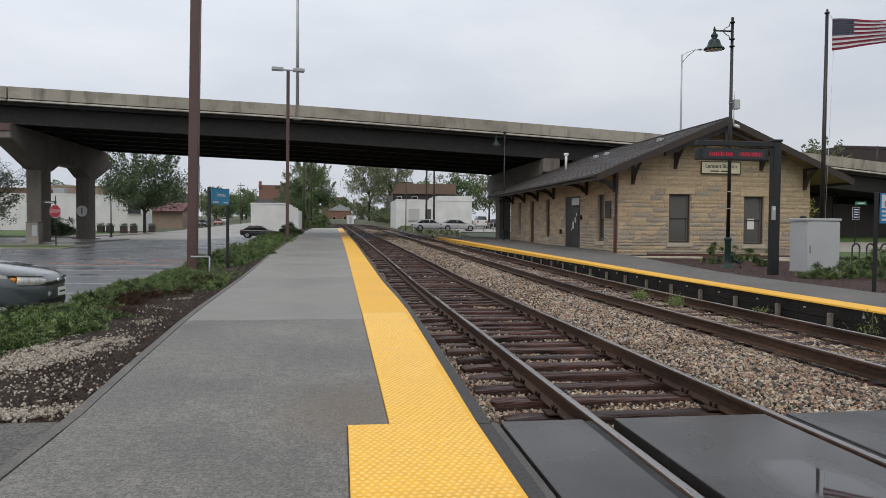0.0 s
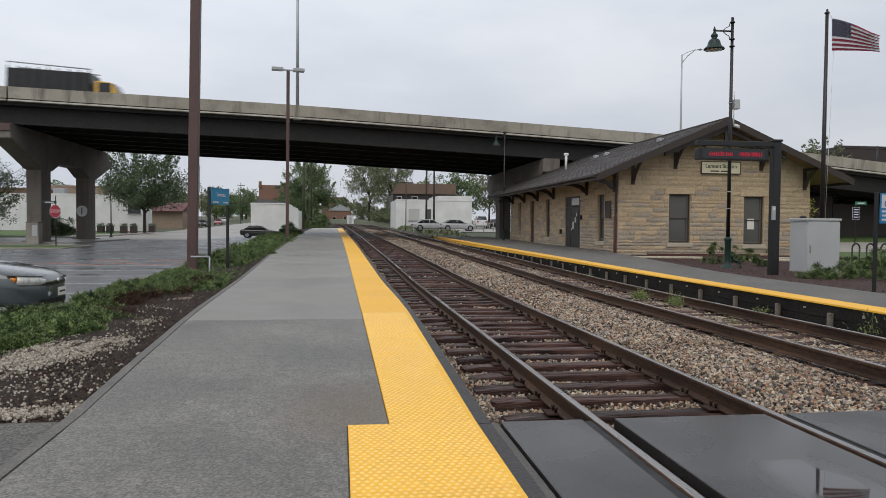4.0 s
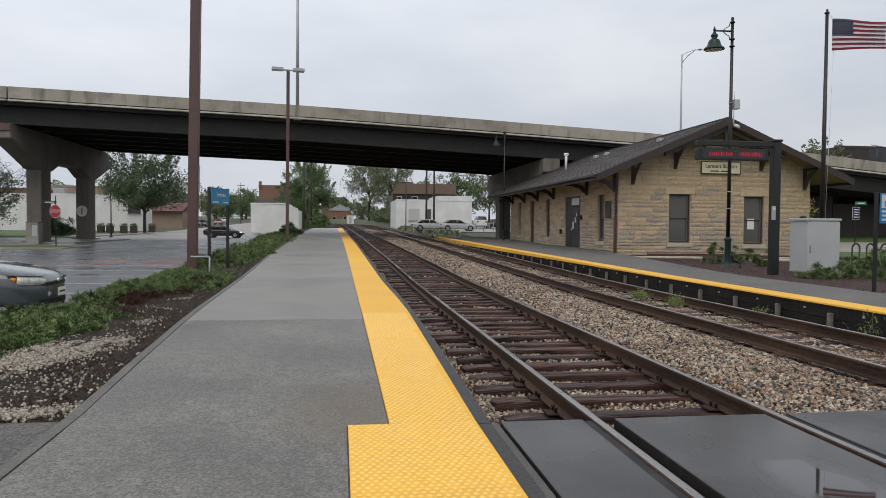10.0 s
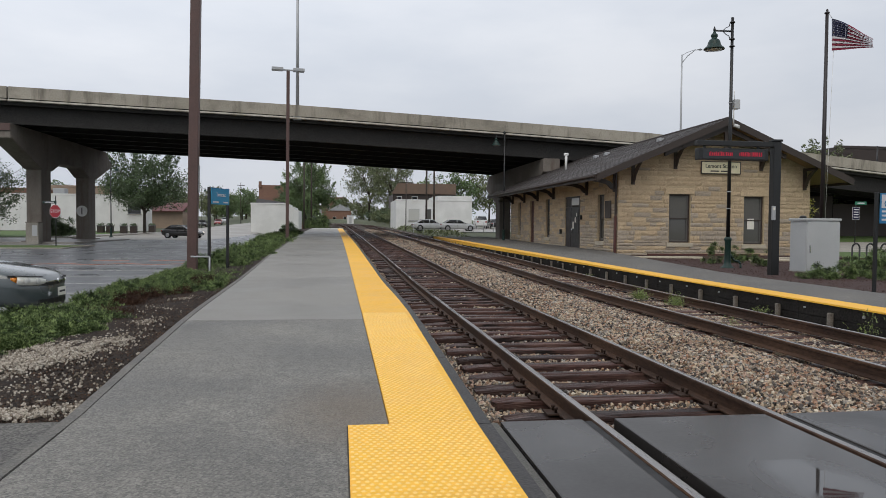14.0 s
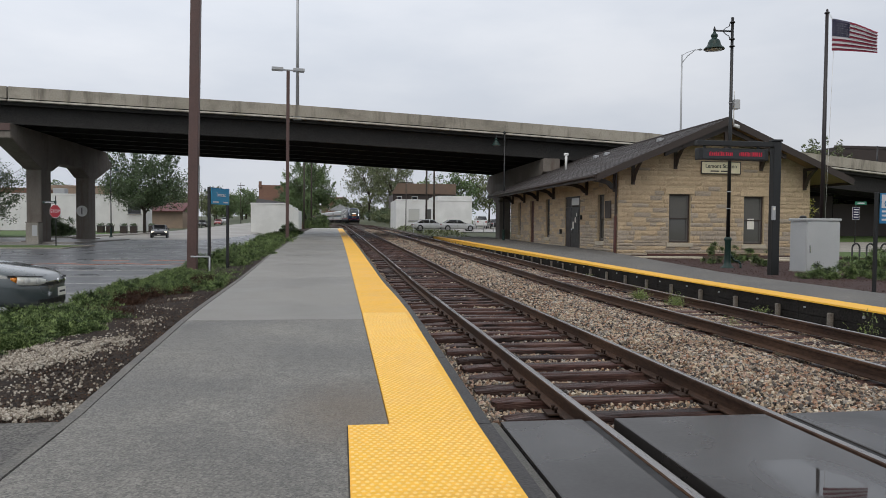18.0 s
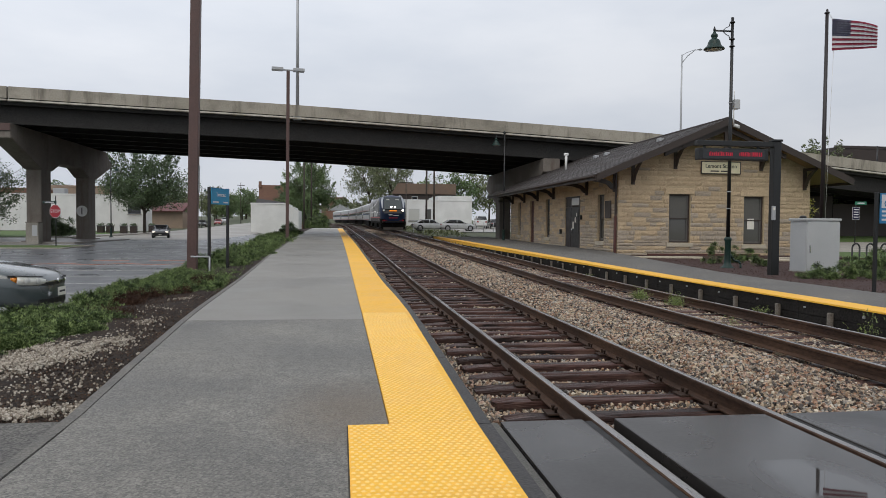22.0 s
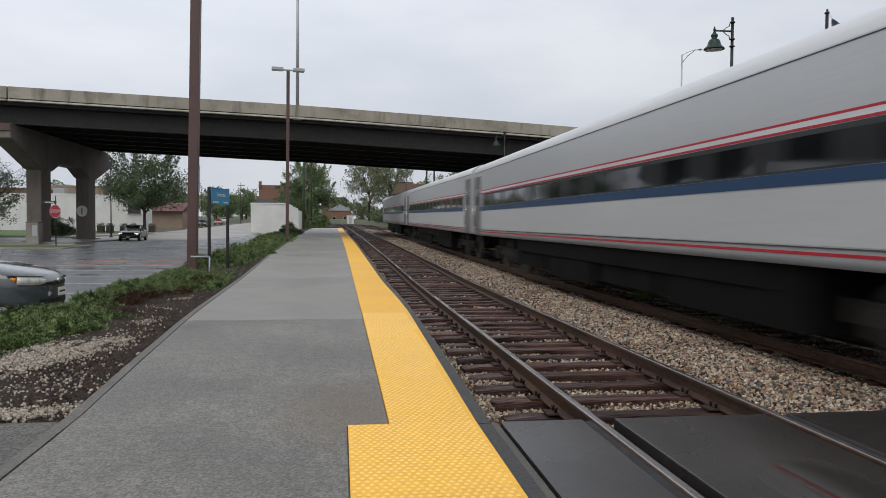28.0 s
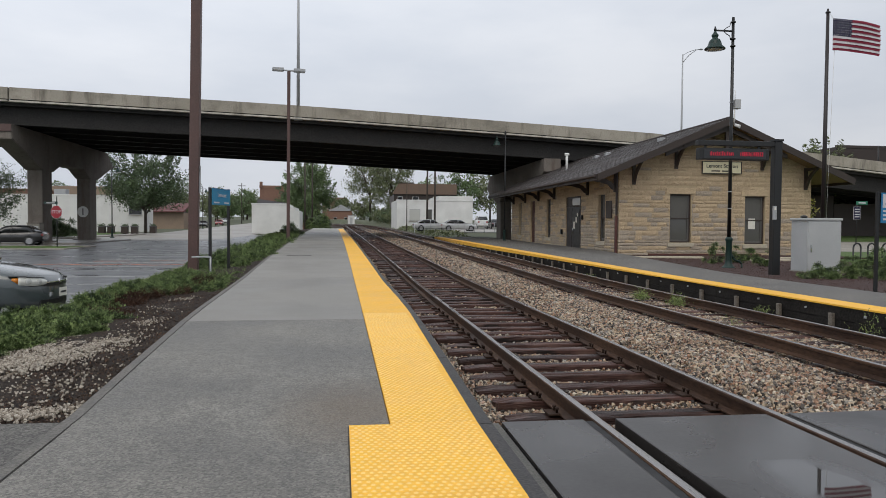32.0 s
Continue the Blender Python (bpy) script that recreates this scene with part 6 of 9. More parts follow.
def saloon(name, m, paint, label, length=4.75, width=1.8, height=1.45, category="car", group="", suv=False, lit=None):
    """A car with its front towards +x, its wheels on z = 0."""
    t = thing(name, m, label, category, group)
    L, w, h = length, width / 2, height
    s = h / 1.45
    if suv:
        stations = [(0.0, 0.82, 0.45, 0.95), (0.03, 0.9, 0.32, 1.05), (0.12, 0.98, 0.26, 1.08), (0.3, 1.0, 0.24, 1.08), (0.6, 1.0, 0.24, 1.08), (0.72, 1.0, 0.24, 1.08), (0.85, 0.98, 0.25, 1.02), (0.95, 0.92, 0.28, 0.92), (0.985, 0.84, 0.34, 0.8), (1.0, 0.75, 0.42, 0.66)]
    else:
        stations = [(0.0, 0.8, 0.45, 0.82), (0.025, 0.88, 0.32, 0.98), (0.1, 0.96, 0.25, 1.02), (0.2, 0.99, 0.23, 1.01), (0.35, 1.0, 0.22, 0.98), (0.6, 1.0, 0.22, 0.96), (0.72, 1.0, 0.22, 0.95), (0.82, 0.98, 0.22, 0.9), (0.91, 0.94, 0.24, 0.82), (0.96, 0.87, 0.27, 0.73), (0.985, 0.76, 0.3, 0.64), (1.0, 0.6, 0.36, 0.56)]
    rings = []
    for u, k, z0, z1 in stations:
        x, ww = u * L - L / 2, w * k
        z0, z1 = z0 * s, z1 * s
        zm = z0 + (z1 - z0) * 0.55
        half = [(ww * 0.55, z0), (ww * 0.94, z0 + 0.03), (ww, z0 + 0.14), (ww * 1.0, zm), (ww * 0.975, z1 - 0.1), (ww * 0.9, z1 - 0.03), (ww * 0.6, z1 + 0.01)]
        rings.append([(x, -a, b) for a, b in half] + [(x, a, b) for a, b in half[::-1]])
    body = part("body", loft(rings), paint, t, smooth=False)
    prof = [(0.1, 1.0), (0.24, 1.42), (0.42, 1.45), (0.55, 1.4), (0.72, 0.95)] if not suv else [(0.01, 1.05), (0.06, 1.42), (0.3, 1.45), (0.56, 1.42), (0.72, 1.06)]
    rings = []
    for u, z in prof:
        x = u * L - L / 2
        top = z * s
        low = (0.97 if not suv else 1.05) * s
        k = 0.92 if z < 1.2 else 0.72
        rings.append([(x, -w * 0.93, low - 0.02), (x, -w * k, top - 0.03), (x, -w * k * 0.85, top), (x, w * k * 0.85, top), (x, w * k, top - 0.03), (x, w * 0.93, low - 0.02)])
    part("cabin_glass", loft(rings), M["dark"], t, "dark tinted windows")
    rr = [r for r, (u, z) in zip(rings, prof) if z > 1.2]
    roof = [[(x, y * 1.015, z + 0.012) for x, y, z in r[1:5]] + [(x, y, z - 0.02) for x, y, z in r[1:5]][::-1] for r in rr]
    part("roof", loft(roof), paint, t)
    for s_ in (-1, 1):
        for ua, ub in ((0, 1), (len(prof) - 2, len(prof) - 1)):
            a, b = rings[ua][1 if s_ < 0 else 4], rings[ub][1 if s_ < 0 else 4]
            part("pillar", rod(a, b, 0.035, n=6), paint, t)
        xm = 0.45 * L - L / 2
        part("pillar", rod((xm, s_ * w * 0.95, 0.97 * s), (xm + 0.02, s_ * w * 0.74, 1.42 * s), 0.03, n=6), paint, t)
        part("mirror", box(0.64 * L - L / 2 - 0.08, 0.64 * L - L / 2 + 0.08, s_ * w * 1.0 - 0.02 if s_ > 0 else -w * 1.0 - 0.16, w * 1.0 + 0.16 if s_ > 0 else -w * 1.0 + 0.02, 0.92 * s, 1.06 * s, 0.03), paint, t)
        part("door_seam", box(xm - 0.006, xm + 0.006, s_ * w * 0.995 - 0.012, s_ * w * 0.995 + 0.012, 0.3 * s, 0.9 * s), M["black"], t)
        part("door_handle", box(xm - 0.35, xm - 0.18, s_ * w * 0.99 - 0.02, s_ * w * 0.99 + 0.02, 0.78 * s, 0.81 * s, 0.008), paint, t)
    wr = 0.32 * (1.08 if suv else 1)
    for u in (0.19, 0.815):
        for s_ in (-1, 1):
            x = u * L - L / 2
            wheel = new("wheel")
            wheel.parent = t
            wheel.matrix_basis = pose(x, s_ * (w - 0.1), wr)
            part("tyre", lathe([(wr * 0.7, -0.1), (wr * 0.95, -0.11), (wr, -0.07), (wr, 0.07), (wr * 0.95, 0.11), (wr * 0.7, 0.1)], 20), M["tyre"], wheel).matrix_basis = pose(0, 0, 0, 90)
            part("rim", lathe([(wr * 0.15, -0.118), (wr * 0.6, -0.112), (wr * 0.69, -0.118), (wr * 0.69, 0.118), (wr * 0.6, 0.112), (wr * 0.15, 0.118)], 14), M["rim"], wheel).matrix_basis = pose(0, 0, 0, 90)
            part("wheel_arch", lathe([(wr + 0.07, -0.1), (wr + 0.07, 0.09)], 20), M["black"], t).matrix_basis = pose(x, s_ * (w - 0.095), wr + 0.02, 90)
    hl = lit if lit else M["lens"]
    for s_ in (-1, 1):
        part("headlight", box(L / 2 - 0.36, L / 2 - 0.1, min(s_ * w * 0.55, s_ * w * 0.89), max(s_ * w * 0.55, s_ * w * 0.89), 0.58 * s, 0.72 * s, 0.03), hl, t, "clear headlight")
        part("tail_light", box(-L / 2 - 0.005, -L / 2 + 0.14, min(s_ * w * 0.55, s_ * w * 0.86), max(s_ * w * 0.55, s_ * w * 0.86), 0.7 * s, 0.86 * s, 0.02), M["redlens"], t, "red tail light")
    part("grille", box(L / 2 - 0.09, L / 2 + 0.005, -w * 0.42, w * 0.42, 0.4 * s, 0.54 * s, 0.02), M["black"], t)
    part("plate", box(L / 2 - 0.03, L / 2 + 0.02, -0.16, 0.16, 0.3 * s, 0.4 * s, 0.004), M["paper"], t, "pale number plate")
    return t


black_paint = car_paint("black_car_paint", (0.014, 0.012, 0.0125))
silver_paint = car_paint("silver_car_paint", (0.42, 0.43, 0.43))
white_paint = car_paint("white_car_paint", (0.7, 0.7, 0.69))
red_paint = car_paint("red_car_paint", (0.25, 0.03, 0.03))
lamp_bowl = glass("clear_lamp_cover", (0.6, 0.6, 0.55), 0.12)
headlit = glow("lit_headlight", (1.0, 0.9, 0.75), 0.9)
black_car = saloon("black_car", pose(-9.4, 88.7, -0.32), black_paint, "black four-door saloon with headlights lit, manoeuvring on the street", 4.45, 1.8, 1.45, lit=headlit)


def parked_front(m):
    """The dark teal saloon nosed up to the planting bed, front towards +x; modelled with its hood, lamps and bumper."""
    teal = material("dark_teal_car_paint", (0.05, 0.064, 0.067), 0.3, vary=0.1, scale=1.5, fine=60, bump=0.0, coat=1.0)
    t = thing("parked_car", m, "dark grey-green saloon parked nose-in at the planting bed", "car")
    L, w = 4.7, 0.87
    st = [(-2.3, 0.8, 0.42, 0.9), (-2.2, 0.92, 0.28, 1.02), (-1.7, 0.98, 0.22, 1.05), (-0.9, 1.0, 0.2, 1.0), (0.3, 1.0, 0.2, 0.98), (0.75, 1.0, 0.2, 0.965), (1.2, 0.995, 0.2, 0.925), (1.6, 0.985, 0.2, 0.872),
          (1.85, 0.965, 0.2, 0.832), (2.0, 0.935, 0.2, 0.803), (2.1, 0.885, 0.19, 0.777), (2.2, 0.8, 0.185, 0.745), (2.28, 0.69, 0.19, 0.71), (2.34, 0.56, 0.2, 0.67), (2.385, 0.4, 0.22, 0.615), (2.405, 0.25, 0.25, 0.55)]
    rings = []
    for x, k, z0, z1 in st:
        ww = w * k
        half = [(ww * 0.5, z0), (ww * 0.93, z0 + 0.03), (ww * 0.99, z0 + 0.12), (ww, z0 + (z1 - z0) * 0.55), (ww * 0.985, z1 - 0.17), (ww * 0.95, z1 - 0.1), (ww * 0.84, z1 - 0.05), (ww * 0.5, z1 - 0.008)]
        rings.append([(x, -a, b) for a, b in half] + [(x, a, b) for a, b in half[::-1]])
    part("body", loft(rings), teal, t, smooth=True)
    cab = [(-1.75, 1.02, 0.84), (-1.1, 1.4, 0.66), (-0.3, 1.44, 0.66), (0.3, 1.36, 0.66), (1.05, 0.93, 0.84)]
    rings = [[(x, -w * 0.93, 0.95), (x, -w * k, z - 0.03), (x, -w * k * 0.85, z), (x, w * k * 0.85, z), (x, w * k, z - 0.03), (x, w * 0.93, 0.95)] for x, z, k in cab]
    part("cabin_glass", loft(rings), M["dark"], t, "dark car windows")
    roof = [[(x, y * 1.015, z + 0.012) for x, y, z in r[1:5]] + [(x, y, z - 0.02) for x, y, z in r[1:5]][::-1] for r in rings[1:4]]
    part("roof", loft(roof), teal, t)
    for s in (-1, 1):
        # wrap-round lamp following the corner: amber at the side, clear ahead
        def strip(xs, lift, zlo, zhi, mat, name, lab):
            r2 = []
            for x in xs:
                ks = np.interp(x, [q[0] for q in st], [q[1] for q in st])
                y = w * ks * 0.985 + lift
                r2.append([(x + lift, s * y, zlo(x)), (x + lift, s * (y - 0.012), zhi(x)), (x - 0.04, s * (y - 0.07), zhi(x)), (x - 0.04, s * (y - 0.07), zlo(x))])
            part(name, loft(r2), mat, t, lab)
        drop = 0.0 if s < 0 else 0.05
        mid_ = lambda x: 0.642 - 0.12 * (x - 2.1)
        half_ = lambda x: 0.066 * max(0.1, 1 - ((x - 2.19) / 0.185) ** 4) ** 0.5
        zl, zh = (lambda x: mid_(x) - half_(x)), (lambda x: mid_(x) + half_(x) - drop)
        strip((1.99, 2.03, 2.07), 0.016, lambda x: 0.6 + 0.7 * (2.07 - x), lambda x: 0.69 - drop, M["amber"], "side_lamp", "amber side lamp")
        strip((2.074, 2.12, 2.17, 2.22, 2.26, 2.3, 2.325, 2.345, 2.36, 2.372), 0.016, zl, zh, lamp_bowl, "headlight", "clear wrap-round headlight")
        strip((1.95, 2.0, 2.12, 2.2, 2.26, 2.3, 2.35), 0.018, lambda x: 0.712 - 0.12 * max(0, x - 2.1) - drop, lambda x: 0.724 - 0.12 * max(0, x - 2.1) - drop, M["black"], "lamp_seam", "dark seam above the lamp")
        strip((1.7, 1.85, 2.0, 2.12, 2.2, 2.26, 2.3, 2.35, 2.38), 0.006, lambda x: 0.548, lambda x: 0.556, M["black"], "bumper_seam", "dark seam above the bumper")
        if s < 0:
            for cx_, rr in ((2.2, 0.056), (2.31, 0.05)):
                ks = float(np.interp(cx_, [q[0] for q in st], [q[1] for q in st]))
                part("reflector", lathe([(rr, 0.0), (rr * 0.9, 0.008), (rr * 0.4, 0.013), (0.002, 0.014)], 16), M["lens"], t, "round clear lamp reflector").matrix_basis = pose(cx_ + 0.014, -(w * ks * 0.985 + 0.012), mid_(cx_), 90, 0, 52 if cx_ < 2.25 else 68)
        part("mirror", box(0.72, 0.9, min(s * 0.88, s * 1.06), max(s * 0.88, s * 1.06), 0.92, 1.06, 0.03), teal, t)
    front = [(2.25, -0.5), (2.34, -0.47), (2.395, -0.33), (2.42, -0.15), (2.425, 0.0), (2.42, 0.15), (2.395, 0.33), (2.34, 0.47), (2.25, 0.5)]
    part("grille", prism(front, "z", 0.535, 0.588), M["black"], t, "slim black grille")
    part("grille_bar", prism([(x + 0.006, y) for x, y in front], "z", 0.589, 0.607), M["chrome"], t, "thin chrome bar over the grille")
    part("emblem", lathe([(0.045, 0.0), (0.042, 0.012), (0.01, 0.016)], 14), M["chrome"], t, "round chrome emblem").matrix_basis = pose(2.425, 0.0, 0.6, 0, 80, 0)
    part("valance", prism([(x - 0.05, y * 1.25) for x, y in front], "z", 0.17, 0.225), M["black"], t, "black lower valance")
    part("intake", prism([(x - 0.008, y * 1.1) for x, y in front], "z", 0.235, 0.32), M["black"], t)
    part("plate", box(2.398, 2.418, 0.02, 0.32, 0.34, 0.48, 0.004), M["paper"], t, "pale number plate")
    part("plate_bar", box(2.419, 2.422, 0.06, 0.28, 0.395, 0.425), M["edging"], t)
    for x in (1.42, -1.4):
        for s in (-1, 1):
            wheel = new("wheel")
            wheel.parent = t
            wheel.matrix_basis = pose(x, s * (w - 0.1), 0.31)
            part("tyre", lathe([(0.21, -0.1), (0.295, -0.11), (0.31, -0.07), (0.31, 0.07), (0.295, 0.11), (0.21, 0.1)], 24), M["tyre"], wheel).matrix_basis = pose(0, 0, 0, 90)
            part("rim", lathe([(0.05, -0.118), (0.19, -0.112), (0.215, -0.118), (0.215, 0.118), (0.19, 0.112), (0.05, 0.118)], 18), M["rim"], wheel).matrix_basis = pose(0, 0, 0, 90)
            part("wheel_arch", lathe([(0.375, -0.1), (0.375, 0.085)], 24), M["black"], t).matrix_basis = pose(x, s * (w - 0.095), 0.33, 90)
    # this model stands a little taller than the plain outline
    for ch in t.children:
        if ch.type == "MESH":
            ch.data.transform(Matrix.Diagonal((1, 1, 1.07 if ch.location.z == 0 else 1, 1)))
            ch.location.z *= 1.07
    return t


parked_front(pose(-7.42, 13.9, -0.36, 0, 0, -3))

for cx, cy, ang, paint, lab, kw in ((11.4, 93.5, 4, silver_paint, "silver saloon parked behind the tracks", {}), (14.9, 93, 3, silver_paint, "silver saloon parked behind the tracks", {}),
                                    (21.5, 112, 86, white_paint, "white van parked by the white building", dict(suv=True, length=5, height=1.9)), (26.5, 113, 80, silver_paint, "silver car parked by the white building", {}),
                                    (24.0, 113, 86, black_paint, "black car parked by the white building", {}),
                                    (-29.2, 150, -84, white_paint, "white car parked along the street", {}), (-29.6, 162, -84, black_paint, "dark car parked along the street", {}),
                                    (-15.5, 205, 95, white_paint, "white car far up the street", dict(suv=True, height=1.7)), (-18.0, 198, 95, silver_paint, "silver car far up the street", {}),
                                    (-15.2, 222, 95, black_paint, "dark car far up the street", {}), (-18.6, 231, 95, red_paint, "red car far up the street", {}), (-21.0, 240, 95, white_paint, "white car far up the street", {}),
                                    (-24, 250, 95, silver_paint, "silver car far up the street", {}), (-30.2, 186, -84, red_paint, "red car parked along the street", {}), (-30.5, 199, -84, silver_paint, "silver van parked along the street", dict(suv=True, height=1.8))):
    saloon("parked_car", pose(cx, cy, float(ground_z(cx, cy)) + 0.05 + (0.1 if cx < 0 else 0), 0, 0, ang), paint, lab, group="parked cars", **kw)

# lorry that crosses the viaduct
yellow_paint = car_paint("yellow_lorry_paint", (0.72, 0.42, 0.03))
lorry = thing("lorry", pose(-60, 57.4, 10), "dark stake-bodied lorry with yellow cab crossing the viaduct", "lorry")
part("load_body", box(-4.25, 1.95, -1.2, 1.2, 1.0, 2.95, 0.04), M["black"], lorry, "black load body")
bm = bmesh.new()
for x in np.linspace(-4.15, 1.85, 9):
    box(x - 0.05, x + 0.05, -1.24, -1.2, 1.0, 3.1, bm=bm)
part("stakes", bm, M["girder"], lorry)
part("top_rack", tube([(-4.25, -1.15, 3.42), (1.95, -1.15, 3.22)], 0.05), M["steel"], lorry, "pale rack rail above the load body")
part("top_rack", tube([(-4.25, 1.15, 3.42), (1.95, 1.15, 3.22)], 0.05), M["steel"], lorry)
for x in (-4.15, -1.2, 1.85):
    part("rack_post", rod((x, -1.15, 2.9), (x, -1.15, 3.42 - 0.03 * (x + 4.25)), 0.03), M["steel"], lorry)
part("chassis", box(-4.6, 4.6, -0.5, 0.5, 0.6, 0.95, 0.03), M["black"], lorry)
cabp = part("cab", prism([(2.25, 0.7), (4.7, 0.7), (4.75, 1.35), (4.0, 1.5), (3.55, 2.3), (2.25, 2.4)], "y", -1.1, 1.1, bevel=0.06), yellow_paint, lorry, "yellow lorry cab")
part("windscreen", prism([(4.03, 1.53), (3.62, 2.24), (3.66, 2.26), (4.07, 1.55)], "y", -0.95, 0.95), M["dark"], cabp)
for s in (-1, 1):
    part("side_window", box(2.5, 3.52, min(s * 1.09, s * 1.115), max(s * 1.09, s * 1.115), 1.5, 2.25, 0.01), M["dark"], cabp)
for x in (3.7, -2.4, -3.5):
    for s in (-1, 1):
        wheel = new("wheel")
        wheel.parent = lorry
        wheel.matrix_basis = pose(x, s * 1.0, 0.5)
        part("tyre", lathe([(0.3, -0.15), (0.5, -0.14), (0.5, 0.14), (0.3, 0.15)], 20), M["tyre"], wheel).matrix_basis = pose(0, 0, 0, 90)
        part("rim", lathe([(0.1, -0.155), (0.29, -0.15), (0.29, 0.15), (0.1, 0.155)], 14), M["rim"], wheel).matrix_basis = pose(0, 0, 0, 90)

# the lorry is a little smaller than the plan above
for ch in lorry.children:
    ch.location *= 0.92
    for ob in (ch, *ch.children):
        if ob.type == "MESH":
            ob.data.transform(Matrix.Scale(0.92, 4))

# ---------------------------------------------------------------- train
coach_silver = material("brushed_coach_silver", (0.45, 0.46, 0.47), 0.42, metal=0.15, vary=0.06, scale=0.6, fine=25, bump=0.04, second=(0.38, 0.39, 0.4), stretch=(1, 0.2, 1))
coach_roof = material("pale_coach_roof", (0.62, 0.63, 0.64), 0.5, metal=0.15, vary=0.1, scale=0.8, fine=20, bump=0.04, second=(0.54, 0.55, 0.56), stretch=(1, 0.3, 1))
coach_low = material("light_lower_coach_side", (0.47, 0.475, 0.47), 0.45, metal=0.05, vary=0.07, scale=0.7, fine=25, bump=0.04, stretch=(1, 0.2, 1))
# the door grey is darkened to put the recess shade into the colour
vestibule = material("vestibule_shade_grey", (0.15, 0.15, 0.15), 0.5, metal=0.1, vary=0.15, scale=2, fine=25, bump=0.05)
livery_red = material("livery_red", (0.4, 0.016, 0.028), 0.45, spec=0.3, vary=0.06, bump=0)
livery_blue = material("livery_blue", (0.007, 0.018, 0.05), 0.5, vary=0.1, bump=0, spec=0.22)
coach_blue = material("coach_teal_blue", (0.013, 0.047, 0.115), 0.45, vary=0.08, bump=0, spec=0.3)
livery_white = material("livery_white", (0.72, 0.72, 0.71), 0.4, vary=0.05, bump=0)
loco_grey = material("locomotive_grey", (0.31, 0.317, 0.322), 0.45, metal=0.1, vary=0.1, scale=0.8, fine=20, bump=0.03, second=(0.24, 0.246, 0.25))
loco_pale = material("locomotive_pale_grey", (0.48, 0.5, 0.495), 0.45, vary=0.1, scale=0.8, fine=20, bump=0.03, second=(0.33, 0.345, 0.34))
pillar_grey = material("pale_blue_grey_paint", (0.38, 0.4, 0.44), 0.45, vary=0.06, bump=0)
# the pale base colour stands in for sky reflected in the cab window
cab_glass = glass("cab_reflection_glass", (0.42, 0.43, 0.42), 0.2)
louvre_grey = material("louvre_shadow_grey", (0.17, 0.174, 0.178), 0.6, vary=0.2, bump=0)
loco_dark = material("locomotive_charcoal", (0.05, 0.053, 0.054), 0.6, vary=0.2, scale=0.8, fine=20, bump=0.05, spec=0.22)
dusty = material("dusty_bogie_steel", (0.07, 0.06, 0.05), 0.9, vary=0.4, scale=3, fine=20, bump=0.2, second=(0.025, 0.022, 0.02), spec=0.15)
under = material("grimy_underframe", (0.008, 0.0075, 0.007), 0.9, vary=0.4, scale=2, fine=20, bump=0.2, spec=0.12)
wheel_steel = material("wheel_steel", (0.14, 0.13, 0.12), 0.5, metal=0.6, vary=0.3, scale=3, fine=30, bump=0.1)
beam = glow("train_headlight", (1.0, 0.97, 0.92), 6.0)
plough_grey = material("dusty_plough_steel", (0.085, 0.075, 0.065), 0.8, vary=0.35, scale=3, fine=25, bump=0.2, second=(0.09, 0.078, 0.068))
screen_glass = glass("grey_green_windscreen", (0.045, 0.054, 0.054), 0.08)
dim_beam = glow("dimmed_headlight", (0.75, 0.78, 0.8), 0.35)
amber_board = glow("amber_route_board", (1.0, 0.3, 0.03), 0.55)


def bogie(parent, y, wheelbase, r=0.46):
    b = part("bogie", box(-1.12, -0.98, y - wheelbase / 2 - 0.55, y + wheelbase / 2 + 0.55, 0.45, 0.72, 0.03), dusty, parent, "black steel bogie")
    part("side_frame", box(0.98, 1.12, y - wheelbase / 2 - 0.55, y + wheelbase / 2 + 0.55, 0.45, 0.72, 0.03), dusty, b)
    part("bolster", box(-0.97, 0.97, y - 0.35, y + 0.35, 0.5, 0.9, 0.03), dusty, b)
    for s in (-1, 1):
        for k in (-1, 1):
            part("wheel", lathe([(r, -0.07), (r, 0.05), (r + 0.025, 0.06), (r + 0.025, 0.085)], 22), wheel_steel, b).matrix_basis = pose(k * 0.76, y + s * wheelbase / 2, r, 0, -90 * k)
            part("axle_box", box(min(k * 1.0, k * 1.2), max(k * 1.0, k * 1.2), y + s * wheelbase / 2 - 0.17, y + s * wheelbase / 2 + 0.17, 0.32, 0.66, 0.02), dusty, b)
            part("spring", rod((k * 1.05, y + s * (wheelbase / 2 - 0.5), 0.6), (k * 1.05, y + s * (wheelbase / 2 - 0.5), 0.98), 0.11), dusty, b)
    return b


def half_section(hw, z0, z1, crown):
    """Coach outline: upright sides that curve into a low roof."""
    h = [(hw * 0.97, z0), (hw, z0 + 0.1), (hw, z1)]
    for a in np.linspace(0.15, 1.0, 7):
        h.append((hw * math.cos(a * math.pi / 2) ** 0.55 if a < 1 else 0.0, z1 + (crown - z1) * math.sin(a * math.pi / 2)))
    return h


